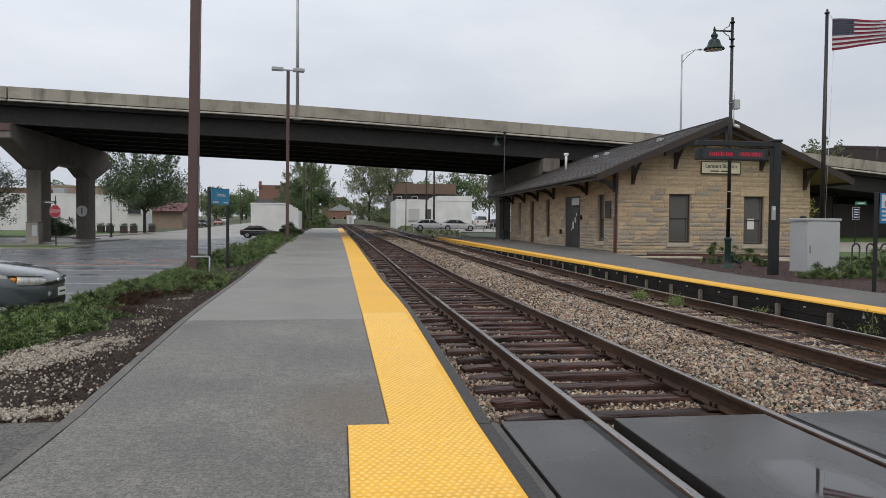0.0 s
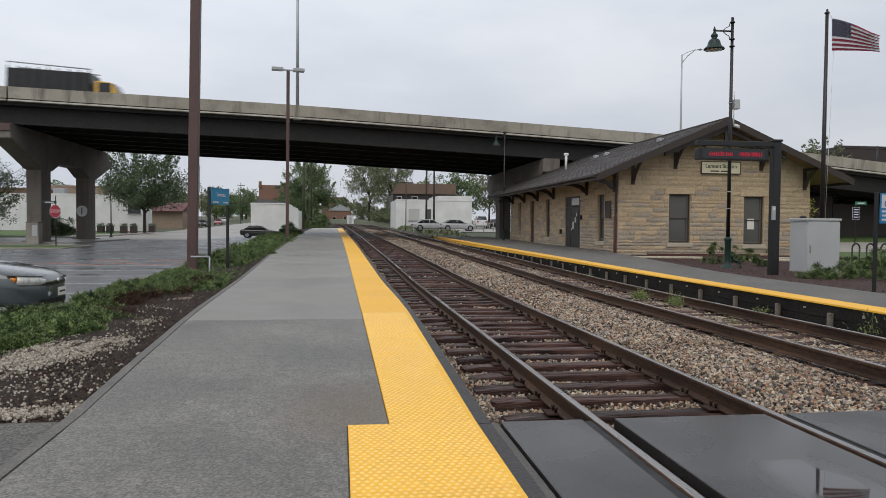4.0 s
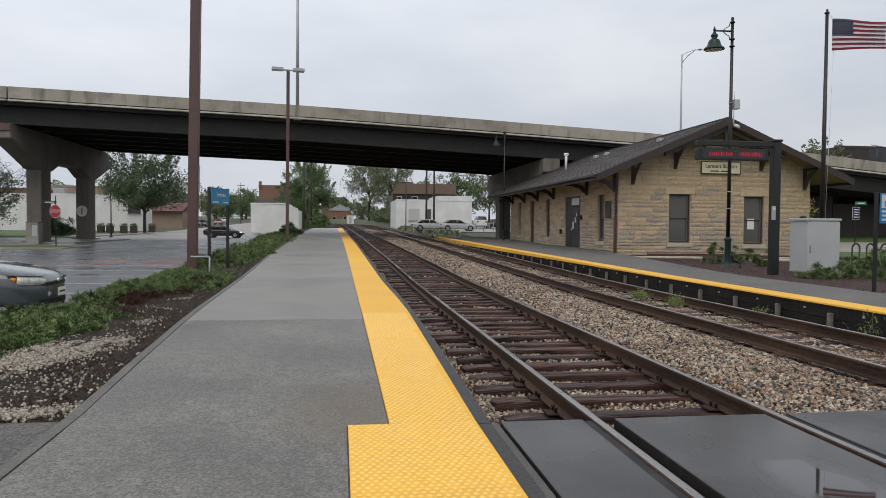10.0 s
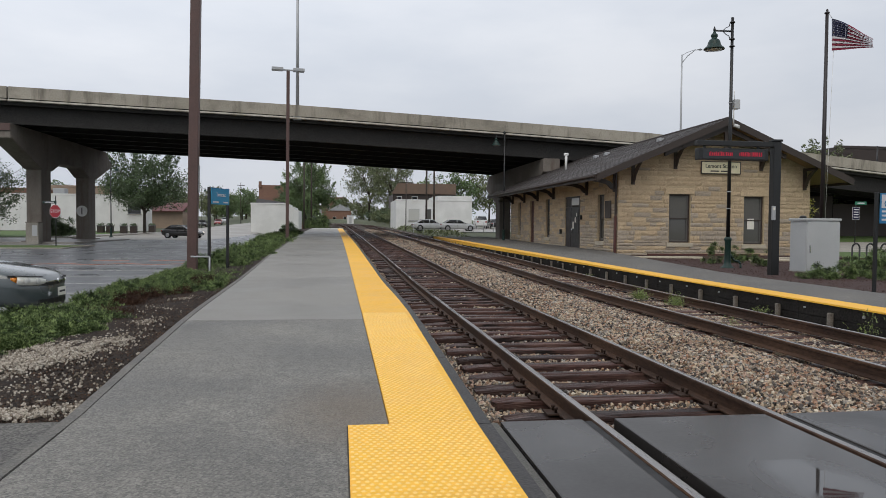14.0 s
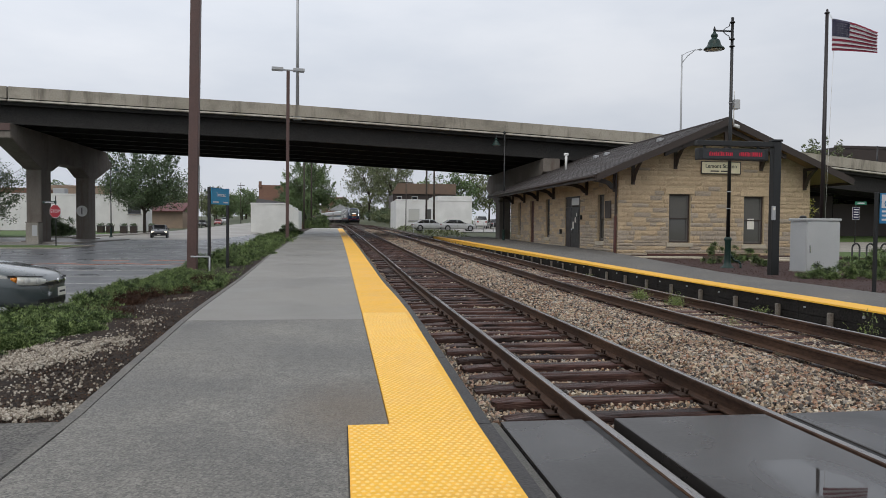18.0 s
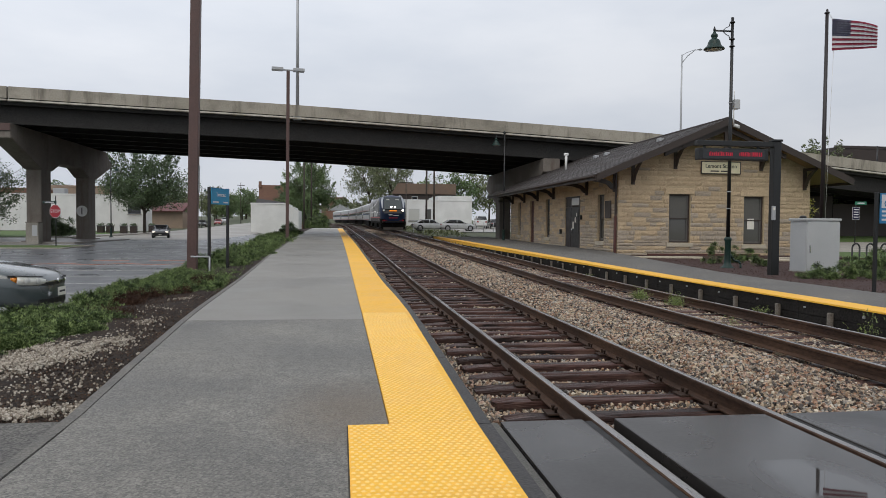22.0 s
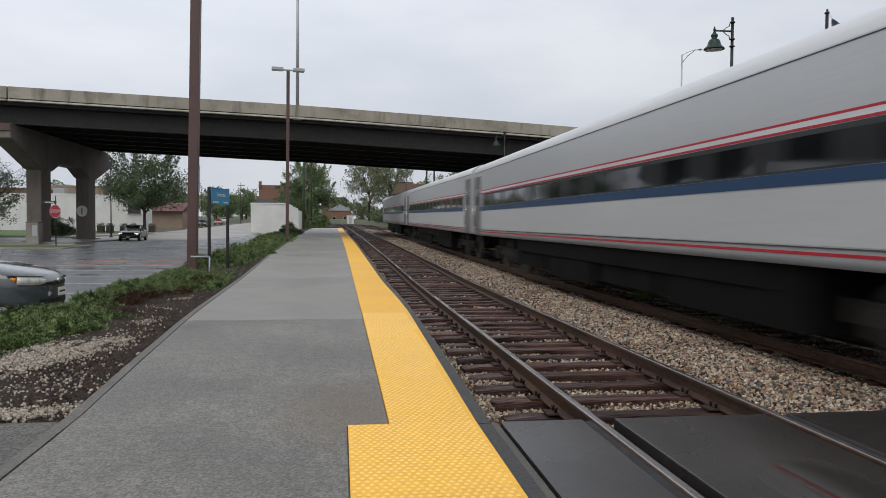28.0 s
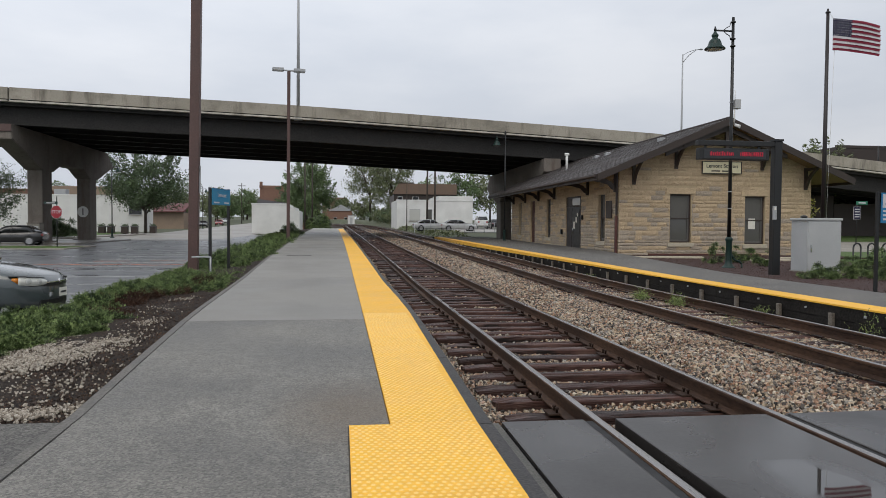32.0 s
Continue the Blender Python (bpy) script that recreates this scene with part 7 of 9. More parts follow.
def coach(m, label, last=False):
    t = thing("passenger_coach", m, label, "railway coach", "train coaches")
    HL, hw = 12.72, 1.575
    prof = half_section(hw, 1.06, 3.37, 3.8)
    ring = [(-a, b) for a, b in prof] + [(a, b) for a, b in prof[-2::-1]]
    rings = [[(x * k, y, z) for x, z in ring] for y, k in ((-HL, 0.985), (-HL + 0.08, 1.0), (HL - 0.08, 1.0), (HL, 0.985))]
    nprof = len(prof)

    def pick(i, j):
        z = (ring[j][1] + ring[(j + 1) % len(ring)][1]) / 2
        return 1 if z > 3.4 else 0
    part("body", loft(rings, pick), [coach_silver, coach_roof], t, "brushed silver coach body")
    for s in (-1, 1):
        def side(name, y0, y1, z0, z1, mat, out=0.006, lab=""):
            return part(name, box(min(s * (hw - 0.02), s * (hw + out)), max(s * (hw - 0.02), s * (hw + out)), y0, y1, z0, z1), mat, t, lab)
        side("lower_panel", -HL + 1.5, HL - 1.5, 1.29, 1.92, coach_low, 0.004, "pale lower side panel")
        side("stripe", -HL + 1.3, HL - 1.3, 2.64, 2.67, livery_red, 0.007, "red stripe")
        side("stripe", -HL + 1.3, HL - 1.3, 2.579, 2.64, coach_roof, 0.0065, "white stripe")
        side("stripe", -HL + 1.3, HL - 1.3, 2.549, 2.579, livery_red, 0.007, "red stripe")
        band_ = side("window_band", -HL + 1.7, HL - 1.7, 2.1, 2.54, M["black"], 0.005, "black band round the windows")
        side("blue_band", -HL + 1.3, HL - 1.3, 1.945, 2.095, coach_blue, 0.0075, "dark blue stripe")
        side("stripe", -HL + 0.9, HL - 0.9, 1.185, 1.22, livery_red, 0.008, "red stripe")
        side("sill_line", -HL + 0.2, HL - 0.2, 1.262, 1.277, M["edging"], 0.012)
        side("roof_seam", -HL + 0.1, HL - 0.1, 3.34, 3.352, M["edging"], 0.006)
        for k in range(14):
            y = -HL + 2.55 + k * 1.565
            part("window", box(min(s * hw, s * (hw + 0.01)), max(s * hw, s * (hw + 0.01)), y - 0.58, y + 0.58, 2.125, 2.48, 0.0), M["dark"], band_, "dark coach window")
        for y in (-HL + 0.75, HL - 0.75):
            d = part("door", box(min(s * (hw - 0.06), s * (hw + 0.002)), max(s * (hw - 0.06), s * (hw + 0.002)), y - 0.58, y + 0.58, 1.12, 3.2, 0.01), vestibule, t, "vestibule door, recess shade put into its grey")
            part("door_window", box(min(s * hw, s * (hw + 0.008)), max(s * hw, s * (hw + 0.008)), y - 0.2, y + 0.2, 2.1, 2.75), M["dark"], d)
            part("grab_rail", rod((s * (hw + 0.03), y + 0.5, 1.4), (s * (hw + 0.03), y + 0.5, 2.2), 0.015), M["chrome"], d)
        part("skirt", box(min(s * 1.4, s * 1.46), max(s * 1.4, s * 1.46), -6.2, 6.2, 0.72, 1.06, 0.02), under, t)
    for s in (-1, 1):
        e = part("end_wall", box(-1.3, 1.3, s * HL - 0.02, s * HL + 0.02, 1.1, 3.3, 0.01), M["edging"], t, "dark grey end wall")
        part("diaphragm", box(-0.55, 0.55, min(s * HL, s * (HL + 0.3)), max(s * HL, s * (HL + 0.3)), 1.15, 3.3, 0.03), M["tyre"], e, "black rubber gangway")
        part("coupler", box(-0.12, 0.12, min(s * HL, s * (HL + 0.36)), max(s * HL, s * (HL + 0.36)), 0.75, 0.98, 0.02), under, e)
        if s > 0 and last:
            for k in (-1, 1):
                part("marker_lamp", box(k * 1.25 - 0.1, k * 1.25 + 0.1, HL + 0.02, HL + 0.08, 3.0, 3.2, 0.02), M["redlens"], e)
    for y0, y1, z0, w_ in ((-6.9, -3.2, 0.26, 1.42), (-2.9, -0.2, 0.34, 1.38), (0.1, 3.4, 0.24, 1.42), (3.7, 6.8, 0.34, 1.38)):
        part("equipment_box", box(-w_, w_, y0, y1, z0, 1.06, 0.03), under, t)
    for y in (-9.1, 9.1):
        bogie(t, y, 2.6)
    return t


def locomotive(m):
    """Front towards -y; 21.6 m long, origin at the middle, on the rail tops."""
    t = thing("locomotive", m, "grey and navy diesel passenger locomotive with lit headlights", "locomotive")
    F, hw = -10.8, 1.5

    def sec(y, w_, z0, z1, r):
        return [(-w_ * 0.97, y, z0), (-w_, y, z0 + 0.15), (-w_, y, 1.42), (-w_, y, z1 - r), (-w_ + 0.25 * r, y, z1 - 0.42 * r), (-w_ + r, y, z1 - 0.08), (0, y, z1), (w_ - r, y, z1 - 0.08), (w_ - 0.25 * r, y, z1 - 0.42 * r), (w_, y, z1 - r), (w_, y, 1.42), (w_, y, z0 + 0.15), (w_ * 0.97, y, z0)]
    nose = [sec(F, 1.0, 0.95, 2.05, 0.25), sec(F + 0.1, 1.2, 0.9, 2.2, 0.25), sec(F + 0.28, 1.36, 0.88, 2.36, 0.26), sec(F + 0.55, 1.44, 0.88, 2.72, 0.3), sec(F + 1.0, 1.48, 0.88, 3.3, 0.4), sec(F + 1.45, hw, 0.88, 3.74, 0.5), sec(F + 1.8, hw, 0.88, 3.98, 0.6), sec(F + 2.4, hw, 0.88, 4.14, 0.7), sec(F + 3.3, hw, 0.88, 4.24, 0.7)]
    part("nose", loft(nose, lambda i, j: 1 if (j in (0, 1, 10, 11, 12) and i < 7) else 0), [livery_blue, under], t, "navy streamlined cab nose")
    part("body", loft([sec(F + 3.3, hw, 0.88, 4.24, 0.7), sec(F + 21.0, hw, 0.88, 4.24, 0.7), sec(F + 21.3, hw * 0.97, 0.9, 4.15, 0.7)]), loco_grey, t, "grey locomotive body")
    # windscreen, set 1 cm proud of the raked face
    ws = bmesh.new()
    a, b = (F + 0.36, 2.52), (F + 1.62, 3.9)
    n = Vector((0, -(b[1] - a[1]), b[0] - a[0])).normalized() * 0.06
    lo, hi = 1.12, 0.98
    q = [(-lo, a[0], a[1]), (lo, a[0], a[1]), (hi, b[0], b[1]), (-hi, b[0], b[1])]
    vs = [ws.verts.new(Vector(c) + n) for c in q] + [ws.verts.new(Vector(c) - n) for c in q]
    for f in ((0, 1, 2, 3), (7, 6, 5, 4), (0, 4, 5, 1), (1, 5, 6, 2), (2, 6, 7, 3), (3, 7, 4, 0)):
        ws.faces.new([vs[i] for i in f])
    wsp = part("windscreen", ws, screen_glass, t, "grey-green raked windscreen")
    part("wiper", rod((-0.25, a[0] - 0.04, a[1] + 0.06), (-0.5, a[0] + 0.45, a[1] + 0.56), 0.015), M["black"], wsp)
    part("wiper", rod((0.45, a[0] - 0.04, a[1] + 0.06), (0.2, a[0] + 0.45, a[1] + 0.56), 0.015), M["black"], wsp)
    for s in (-1, 1):
        pl = bmesh.new()
        pts = [(s * 1.2, F + 0.52, 2.7), (s * 1.28, F + 0.53, 2.64), (s * 1.38, F + 1.4, 3.5), (s * 1.2, F + 1.8, 3.9), (s * 1.05, F + 1.7, 3.96)]
        c0 = [pl.verts.new((p[0] * 1.005, p[1] - 0.03, p[2] + 0.03)) for p in pts]
        c1 = [pl.verts.new((p[0] * 0.96, p[1] + 0.08, p[2] - 0.08)) for p in pts]
        pl.faces.new(c0)
        pl.faces.new(c1[::-1])
        for i in range(5):
            pl.faces.new((c0[i], c1[i], c1[(i + 1) % 5], c0[(i + 1) % 5]))
        bmesh.ops.recalc_face_normals(pl, faces=pl.faces[:])
        part("pillar_band", pl, pillar_grey, t, "white sweep beside the windscreen")
        part("ditch_light", lathe([(0.105, 0), (0.11, 0.03)], 18), beam if s > 0 else dim_beam, t, "bright lit ditch light" if s > 0 else "dimmed ditch light").matrix_basis = pose(s * 1.1, F + 0.16, 2.42, 80)
        part("lamp_housing", box(min(s * 0.94, s * 1.27), max(s * 0.94, s * 1.27), F + 0.18, F + 0.5, 2.24, 2.58, 0.03), M["black"], t)
        part("lamp_hood", lathe([(0.125, 0.0), (0.125, 0.24), (0.145, 0.24), (0.145, 0.0)], 18), M["black"], t, "black tubular lamp hood").matrix_basis = pose(s * 1.1, F + 0.19, 2.415, 84)
        part("headlight", lathe([(0.085, 0), (0.09, 0.03)], 18), beam, t, "bright lit headlight").matrix_basis = pose(s * 0.2, F + 0.43, 2.78, 55)
        part("cab_window", box(min(s * (hw - 0.03), s * (hw + 0.012)), max(s * (hw - 0.03), s * (hw + 0.012)), F + 1.98, F + 2.55, 2.66, 3.42, 0.01), cab_glass, t, "cab side window, pale reflection put into its colour")
        part("cab_door", box(min(s * (hw - 0.03), s * (hw + 0.006)), max(s * (hw - 0.03), s * (hw + 0.006)), F + 2.6, F + 3.24, 1.62, 3.5, 0.01), loco_dark, t, "dark blue-black cab door")
        part("marker_light", box(min(s * 0.6, s * 1.1), max(s * 0.6, s * 1.1), F - 0.0, F + 0.1, 1.2, 1.34, 0.02), livery_red, t)
        part("step_box", box(min(s * 0.5, s * 1.42), max(s * 0.5, s * 1.42), F + 0.55, F + 3.3, 0.3, 0.87, 0.03), under, t)
        part("step_box", box(min(s * 0.5, s * 1.42), max(s * 0.5, s * 1.42), F + 18.6, F + 21.2, 0.35, 0.87, 0.03), under, t)

        def side(name, y0, y1, z0, z1, mat, out=0.008, lab=""):
            part(name, box(min(s * (hw - 0.02), s * (hw + out)), max(s * (hw - 0.02), s * (hw + out)), F + y0, F + y1, z0, z1), mat, t, lab)
        side("red_stripe", 0.9, 21.2, 1.5, 1.6, livery_red, 0.012, "red stripe along the side")
        side("charcoal_band", 1.2, 21.2, 1.1, 1.499, loco_dark, 0.009, "charcoal lower band")
        side("underframe_sill", 0.9, 21.2, 0.86, 1.098, under, 0.006, "grimy black underframe sill")
        # slot shade is drawn as darker grey strips under the lips
        for k in range(13):
            z = 1.68 + 0.132 * k
            y1 = float(np.interp(z, (1.6, 1.72, 2.02, 2.25, 3.3), (5.9, 6.2, 7.4, 8.3, 6.6)))
            side("louvre", 3.45, y1, z, z + 0.06, louvre_grey, 0.014, "cooling louvre slot with its shade in darker grey")
            side("louvre_lip", 3.45, y1 - 0.1, z + 0.064, z + 0.086, loco_grey, 0.03, "pale lip of a cooling louvre")
        for ya, yb, za, zb in ((1.3, 2.5, 2.1, 2.18), (1.5, 2.4, 1.9, 1.96)):
            side("lettering_bar", ya, yb, za, zb, pillar_grey, 0.011, "pale line of lettering below the cab window")
        for ya, yb, za, zb in ((1.7, 2.8, 1.13, 1.16), (2.3, 2.9, 1.3, 1.37), (17.2, 17.9, 1.3, 1.42)):
            side("step_plate", ya, yb, za, zb, M["steel"], 0.016, "worn pale step plate")
        for ya, yb in ((6.9, 7.0), (9.4, 9.5), (18.4, 18.5), (19.8, 19.9)):
            side("panel_seam", ya, yb, 1.62, 3.4, louvre_grey, 0.012)
        side("side_door", 12.6, 15.4, 1.62, 3.45, loco_pale, 0.01, "pale side door panel")
        for ya, yb in ((12.6, 13.2), (14.8, 15.4)):
            side("door_post", ya, yb, 1.63, 3.44, M["edging"], 0.014, "dark upright of the side door")
        for za, zb in ((1.63, 3.42), (3.42, 1.63)):
            bm = bmesh.new()
            cs = [(13.25, za), (13.75, za), (14.75, zb), (14.25, zb)]
            f0 = [bm.verts.new((s * (hw + 0.017), F + y, z)) for y, z in cs]
            f1 = [bm.verts.new((s * (hw - 0.02), F + y, z)) for y, z in cs]
            bm.faces.new(f0), bm.faces.new(f1[::-1])
            for i in range(4):
                bm.faces.new((f0[i], f1[i], f1[(i + 1) % 4], f0[(i + 1) % 4]))
            bmesh.ops.recalc_face_normals(bm, faces=bm.faces[:])
            part("door_brace", bm, M["edging"], t, "dark diagonal band across the side door")
        side("vent_window", 11.6, 12.5, 2.72, 2.95, M["dark"], 0.012)
        # white swooshes: one along the lower side, one rising to the roof at the cab
        lower = [(21.2, 2.12), (16.0, 2.16), (12.0, 2.28), (9.6, 2.25), (7.8, 2.02), (6.6, 1.72)]
        upper = [(21.2, 2.72), (15.5, 2.9), (11.5, 3.05), (8.4, 3.28), (6.6, 3.44), (5.4, 3.6), (4.6, 3.76)]
        bm = prism([(F + y, z) for y, z in lower[::-1]] + [(F + 21.2, 1.6)], "x", min(s * (hw - 0.02), s * (hw + 0.007)), max(s * (hw - 0.02), s * (hw + 0.007)))
        part("pale_flank", bm, loco_pale, t, "pale grey flank below the sweeping line")
        for curve, th in ((lower, 0.12), (upper, 0.09)):
            for (ya, za), (yb, zb) in zip(curve, curve[1:]):
                bm = bmesh.new()
                cs = [(ya, za), (yb, zb), (yb, zb + th), (ya, za + th)]
                f0 = [bm.verts.new((s * (hw + 0.018), F + y, z)) for y, z in cs]
                f1 = [bm.verts.new((s * (hw - 0.02), F + y, z)) for y, z in cs]
                bm.faces.new(f0), bm.faces.new(f1[::-1])
                for i in range(4):
                    bm.faces.new((f0[i], f1[i], f1[(i + 1) % 4], f0[(i + 1) % 4]))
                bmesh.ops.recalc_face_normals(bm, faces=bm.faces[:])
                part("swoosh", bm, livery_white, t, "white sweeping line")
        part("handrail", rod((s * (hw + 0.05), F + 4.35, 1.2), (s * (hw + 0.05), F + 4.35, 2.4), 0.018), M["chrome"], t)
        part("sand_step", box(min(s * 1.2, s * 1.5), max(s * 1.2, s * 1.5), F + 3.4, F + 4.3, 0.5, 0.87, 0.02), under, t)
        part("fuel_tank", box(min(s * 0.2, s * 1.42), max(s * 0.2, s * 1.42), F + 8.4, F + 13.4, 0.35, 0.87, 0.05), under, t)
        part("roof_horn", box(min(s * 0.9, s * 1.05), max(s * 0.9, s * 1.05), F + 2.6, F + 2.8, 4.0, 4.25, 0.03), coach_roof, t, "grey roof pod")
    part("nose_mask", prism([(F - 0.02, 2.06), (F + 0.3, 2.4), (F + 0.4, 2.52), (F + 0.47, 2.44), (F + 0.1, 2.0)], "x", -1.02, 1.02), M["black"], t, "black panel round the lamps")
    part("route_board", box(-0.42, 0.42, F + 0.13, F + 0.3, 2.3, 2.42, 0.01), amber_board, t, "amber lit route board")
    for s in (-1, 1):
        part("number_light", box(s * 0.55 - 0.2, s * 0.55 + 0.2, F + 1.3, F + 1.38, 3.6, 3.7, 0.01), livery_white, t, "pale lamp behind the windscreen")
        part("lower_red", box(s * 0.98 - 0.22, s * 0.98 + 0.22, F + 0.0, F + 0.12, 1.12, 1.28, 0.01), livery_red, t)
    part("red_band", box(-0.5, 0.5, F - 0.016, F + 0.02, 1.5, 1.57), livery_red, t, "red band across the nose")
    part("badge_bar", box(-0.05, 0.62, F - 0.012, F + 0.02, 1.8, 1.85), livery_white, t, "white emblem on the nose")
    bm = bmesh.new()
    vs = [bm.verts.new(c) for c in ((-0.42, F - 0.014, 1.82), (-0.02, F - 0.014, 1.86), (-0.15, F - 0.014, 1.96), (-0.55, F - 0.014, 1.93))]
    bm.faces.new(vs)
    part("emblem", bm, livery_white, t)
    part("red_lower_bar", box(-0.5, 0.5, F - 0.03, F + 0.1, 1.5, 1.58, 0.01), livery_red, t)
    part("anticlimber", box(-1.25, 1.25, F - 0.12, F + 0.6, 1.02, 1.18, 0.03), M["black"], t)
    part("pilot", prism([(F - 0.02, 0.18), (F + 0.5, 0.18), (F + 0.5, 0.9), (F + 0.1, 0.9)], "x", -1.3, 1.3), under, t, "dark steel pilot")
    part("plough", prism([(F - 0.12, 0.12), (F + 0.05, 0.12), (F + 0.05, 0.45), (F - 0.05, 0.45)], "x", -1.15, 1.15), plough_grey, t, "dark steel plough blade")
    part("coupler", box(-0.15, 0.15, F - 0.45, F + 0.3, 0.7, 0.98, 0.03), under, t)
    part("roof_fan", lathe([(0.7, 0), (0.7, 0.12), (0.5, 0.16)], 24, c=(0, F + 18.5, 4.18)), loco_dark, t)
    part("roof_fan", lathe([(0.7, 0), (0.7, 0.12), (0.5, 0.16)], 24, c=(0, F + 16.5, 4.18)), loco_dark, t)
    part("exhaust", box(-0.3, 0.3, F + 10.2, F + 11.4, 4.18, 4.36, 0.03), loco_dark, t)
    part("gangway", box(-0.5, 0.5, F + 21.3, F + 21.55, 1.2, 3.2, 0.02), M["tyre"], t)
    for y in (F + 5.2, F + 16.6):
        bogie(t, y, 2.75, 0.51)
    return t


loco = locomotive(pose(6.58, 600, RAIL_Z))
coaches = [coach(pose(6.58, 620 + 26 * k, RAIL_Z), "silver passenger coach with red, white and blue stripes", k == 4) for k in range(5)]


# ---------------------------------------------------------------- trees and planting
def tree(x, y, height, radius, mat, label, seed, n=2600, leaf=0.42, trunk=0.22, lift=0.3, gaps=0.5, name="tree", lean=(0, 0), group="trees", shoots=0):
    """Tapered trunk, forking limbs and a crown of clumped leaves with gaps."""
    r = np.random.default_rng(seed)
    t = thing(name, pose(x, y, float(ground_z(x, y)) - 0.05), label, "tree", group)
    bm = rod((0, 0, 0), (lean[0] * 0.4, lean[1] * 0.4, height * 0.45), trunk, trunk * 0.6, 10)
    tips = []
    for k in range(9):
        a, e = k * 2.4 + r.uniform(-0.4, 0.4), r.uniform(0.3, 0.9)
        z0 = height * r.uniform(0.22, 0.45)
        p1 = Vector((math.cos(a) * radius * 0.35, math.sin(a) * radius * 0.35, z0 + height * 0.18 * (1 + e)))
        p2 = Vector((math.cos(a + 0.2) * radius * 0.75, math.sin(a + 0.2) * radius * 0.75, z0 + height * 0.3 * (0.7 + e)))
        rod((0, 0, z0), p1, trunk * 0.42, trunk * 0.25, 7, bm)
        rod(p1, p2, trunk * 0.25, trunk * 0.08, 6, bm)
        tips += [p1, p2]
    nc = 110
    cz, hz = height * (lift + (1 - lift) / 2), height * (1 - lift) / 2
    d = r.normal(size=(nc, 3))
    d /= np.linalg.norm(d, axis=1)[:, None]
    rad = r.uniform(0.15, 1.0, nc) ** 0.5
    lobe = 0.95 + 0.2 * np.sin(3 * np.arctan2(d[:, 1], d[:, 0]) + seed) * np.cos(2.3 * d[:, 2] + seed)
    c = d * (rad * lobe)[:, None] * np.array([radius, radius, hz]) * 0.92 + np.array([lean[0], lean[1], cz])
    idx = r.integers(0, nc, n)
    spread = radius * 0.105 * r.uniform(0.6, 1.3, nc)
    p = c[idx] + np.clip(r.normal(size=(n, 3)), -1.9, 1.9) * spread[idx][:, None] * np.array([1, 1, 0.75])
    if shoots:
        # leading shoots that break the outline of the crown
        extra = []
        for k in range(shoots):
            a, e = r.uniform(0, 6.283), r.uniform(0.1, 1.3)
            way = np.array([math.cos(a) * math.cos(e), math.sin(a) * math.cos(e), math.sin(e)])
            root = way * np.array([radius, radius, hz]) * 0.8 + np.array([lean[0], lean[1], cz])
            long_ = radius * r.uniform(0.22, 0.5)
            u = r.uniform(0, 1, int(n / 130))[:, None]
            lift_ = way * 0.6 + np.array([0, 0, 0.6])
            extra.append(root + lift_ * u * long_ + r.normal(size=(len(u), 3)) * radius * 0.05 * (1.2 - u))
            rod(root * 0.7 + np.array([0, 0, cz * 0.3]), root + lift_ * long_ * 0.8, trunk * 0.1, trunk * 0.03, 5, bm)
        p = np.concatenate([p] + extra)
    part("trunk", bm, M["bark"], t)
    part("crown", leaves(r, p, leaf, M[mat]), None, t, "leafy crown")
    return t


tree(-30.2, 118, 11.6, 7.6, "leafdark", "broad green street tree on the pavement", 1, 16500, 0.26, 0.28, 0.3, shoots=22)
tree(-36.0, 80, 9.2, 4.2, "leafdark", "slender dark green tree beyond the viaduct", 2, 7000, 0.16, 0.12, 0.1)
tree(-40.5, 84, 7.5, 3.2, "leafdark", "slender dark green tree beyond the viaduct", 3, 6000, 0.16, 0.12, 0.1)
tree(-7.2, 150, 14.5, 6.2, "leaf", "dense green tree at the end of the platform", 4, 15000, 0.275, 0.3, 0.1, shoots=18)
tree(-10.2, 162, 12.0, 4.6, "leafdark", "dense green tree at the end of the platform", 14, 11000, 0.28, 0.3, 0.05)
tree(-3.9, 146, 4.0, 1.9, "leafdark", "rounded dark green shrub by the platform end", 5, 3500, 0.22, 0.1, 0.02, name="shrub", group="shrubs")
tree(9.0, 238, 22.0, 8.6, "leafpale", "tall grey-green tree beyond the curve", 6, 9000, 0.36, 0.4, 0.2, shoots=16)
tree(14.2, 207, 20.5, 6.6, "leafpale", "tall grey-green tree beyond the curve", 7, 9000, 0.33, 0.4, 0.12, shoots=14)
tree(0.6, 330, 10.0, 5.5, "leafpale", "pale green tree far down the line", 8, 3000, 0.55, 0.3, 0.05)
tree(9.0, 300, 9.0, 6.5, "leafpale", "pale green tree far down the line", 18, 3000, 0.55, 0.3, 0.02)
for k, (tx, ty, th, tr) in enumerate(((32, 200, 15, 7), (42, 205, 17, 8), (52, 215, 17, 9), (-30, 330, 13, 8), (-42, 320, 14, 8), (-50, 300, 14, 8), (-44, 350, 13, 8), (-62, 290, 13, 8), (-40, 265, 10, 5), (-12, 300, 13, 6), (-75, 200, 12, 7), (-88, 190, 13, 7), (24, 190, 12, 6), (-46, 280, 10, 6))):
    tree(tx, ty, th, tr, "leafpale" if k % 2 else "leaf", "far green tree in the town", 30 + k, 3500, 0.5, 0.3, 0.08)
for k, sy in enumerate(np.arange(146, 216, 7.0)):
    tree(12.6 + 2.0 * (k % 3) + float(bend(sy)) * 0.5, sy, 3.6 + 0.9 * (k % 3), 4.2, "leafdark" if k % 2 else "leafpale", "rough green scrub on the bank by the tracks", 60 + k, 2200, 0.3, 0.05, 0.0, name="scrub", group="scrub on the bank")
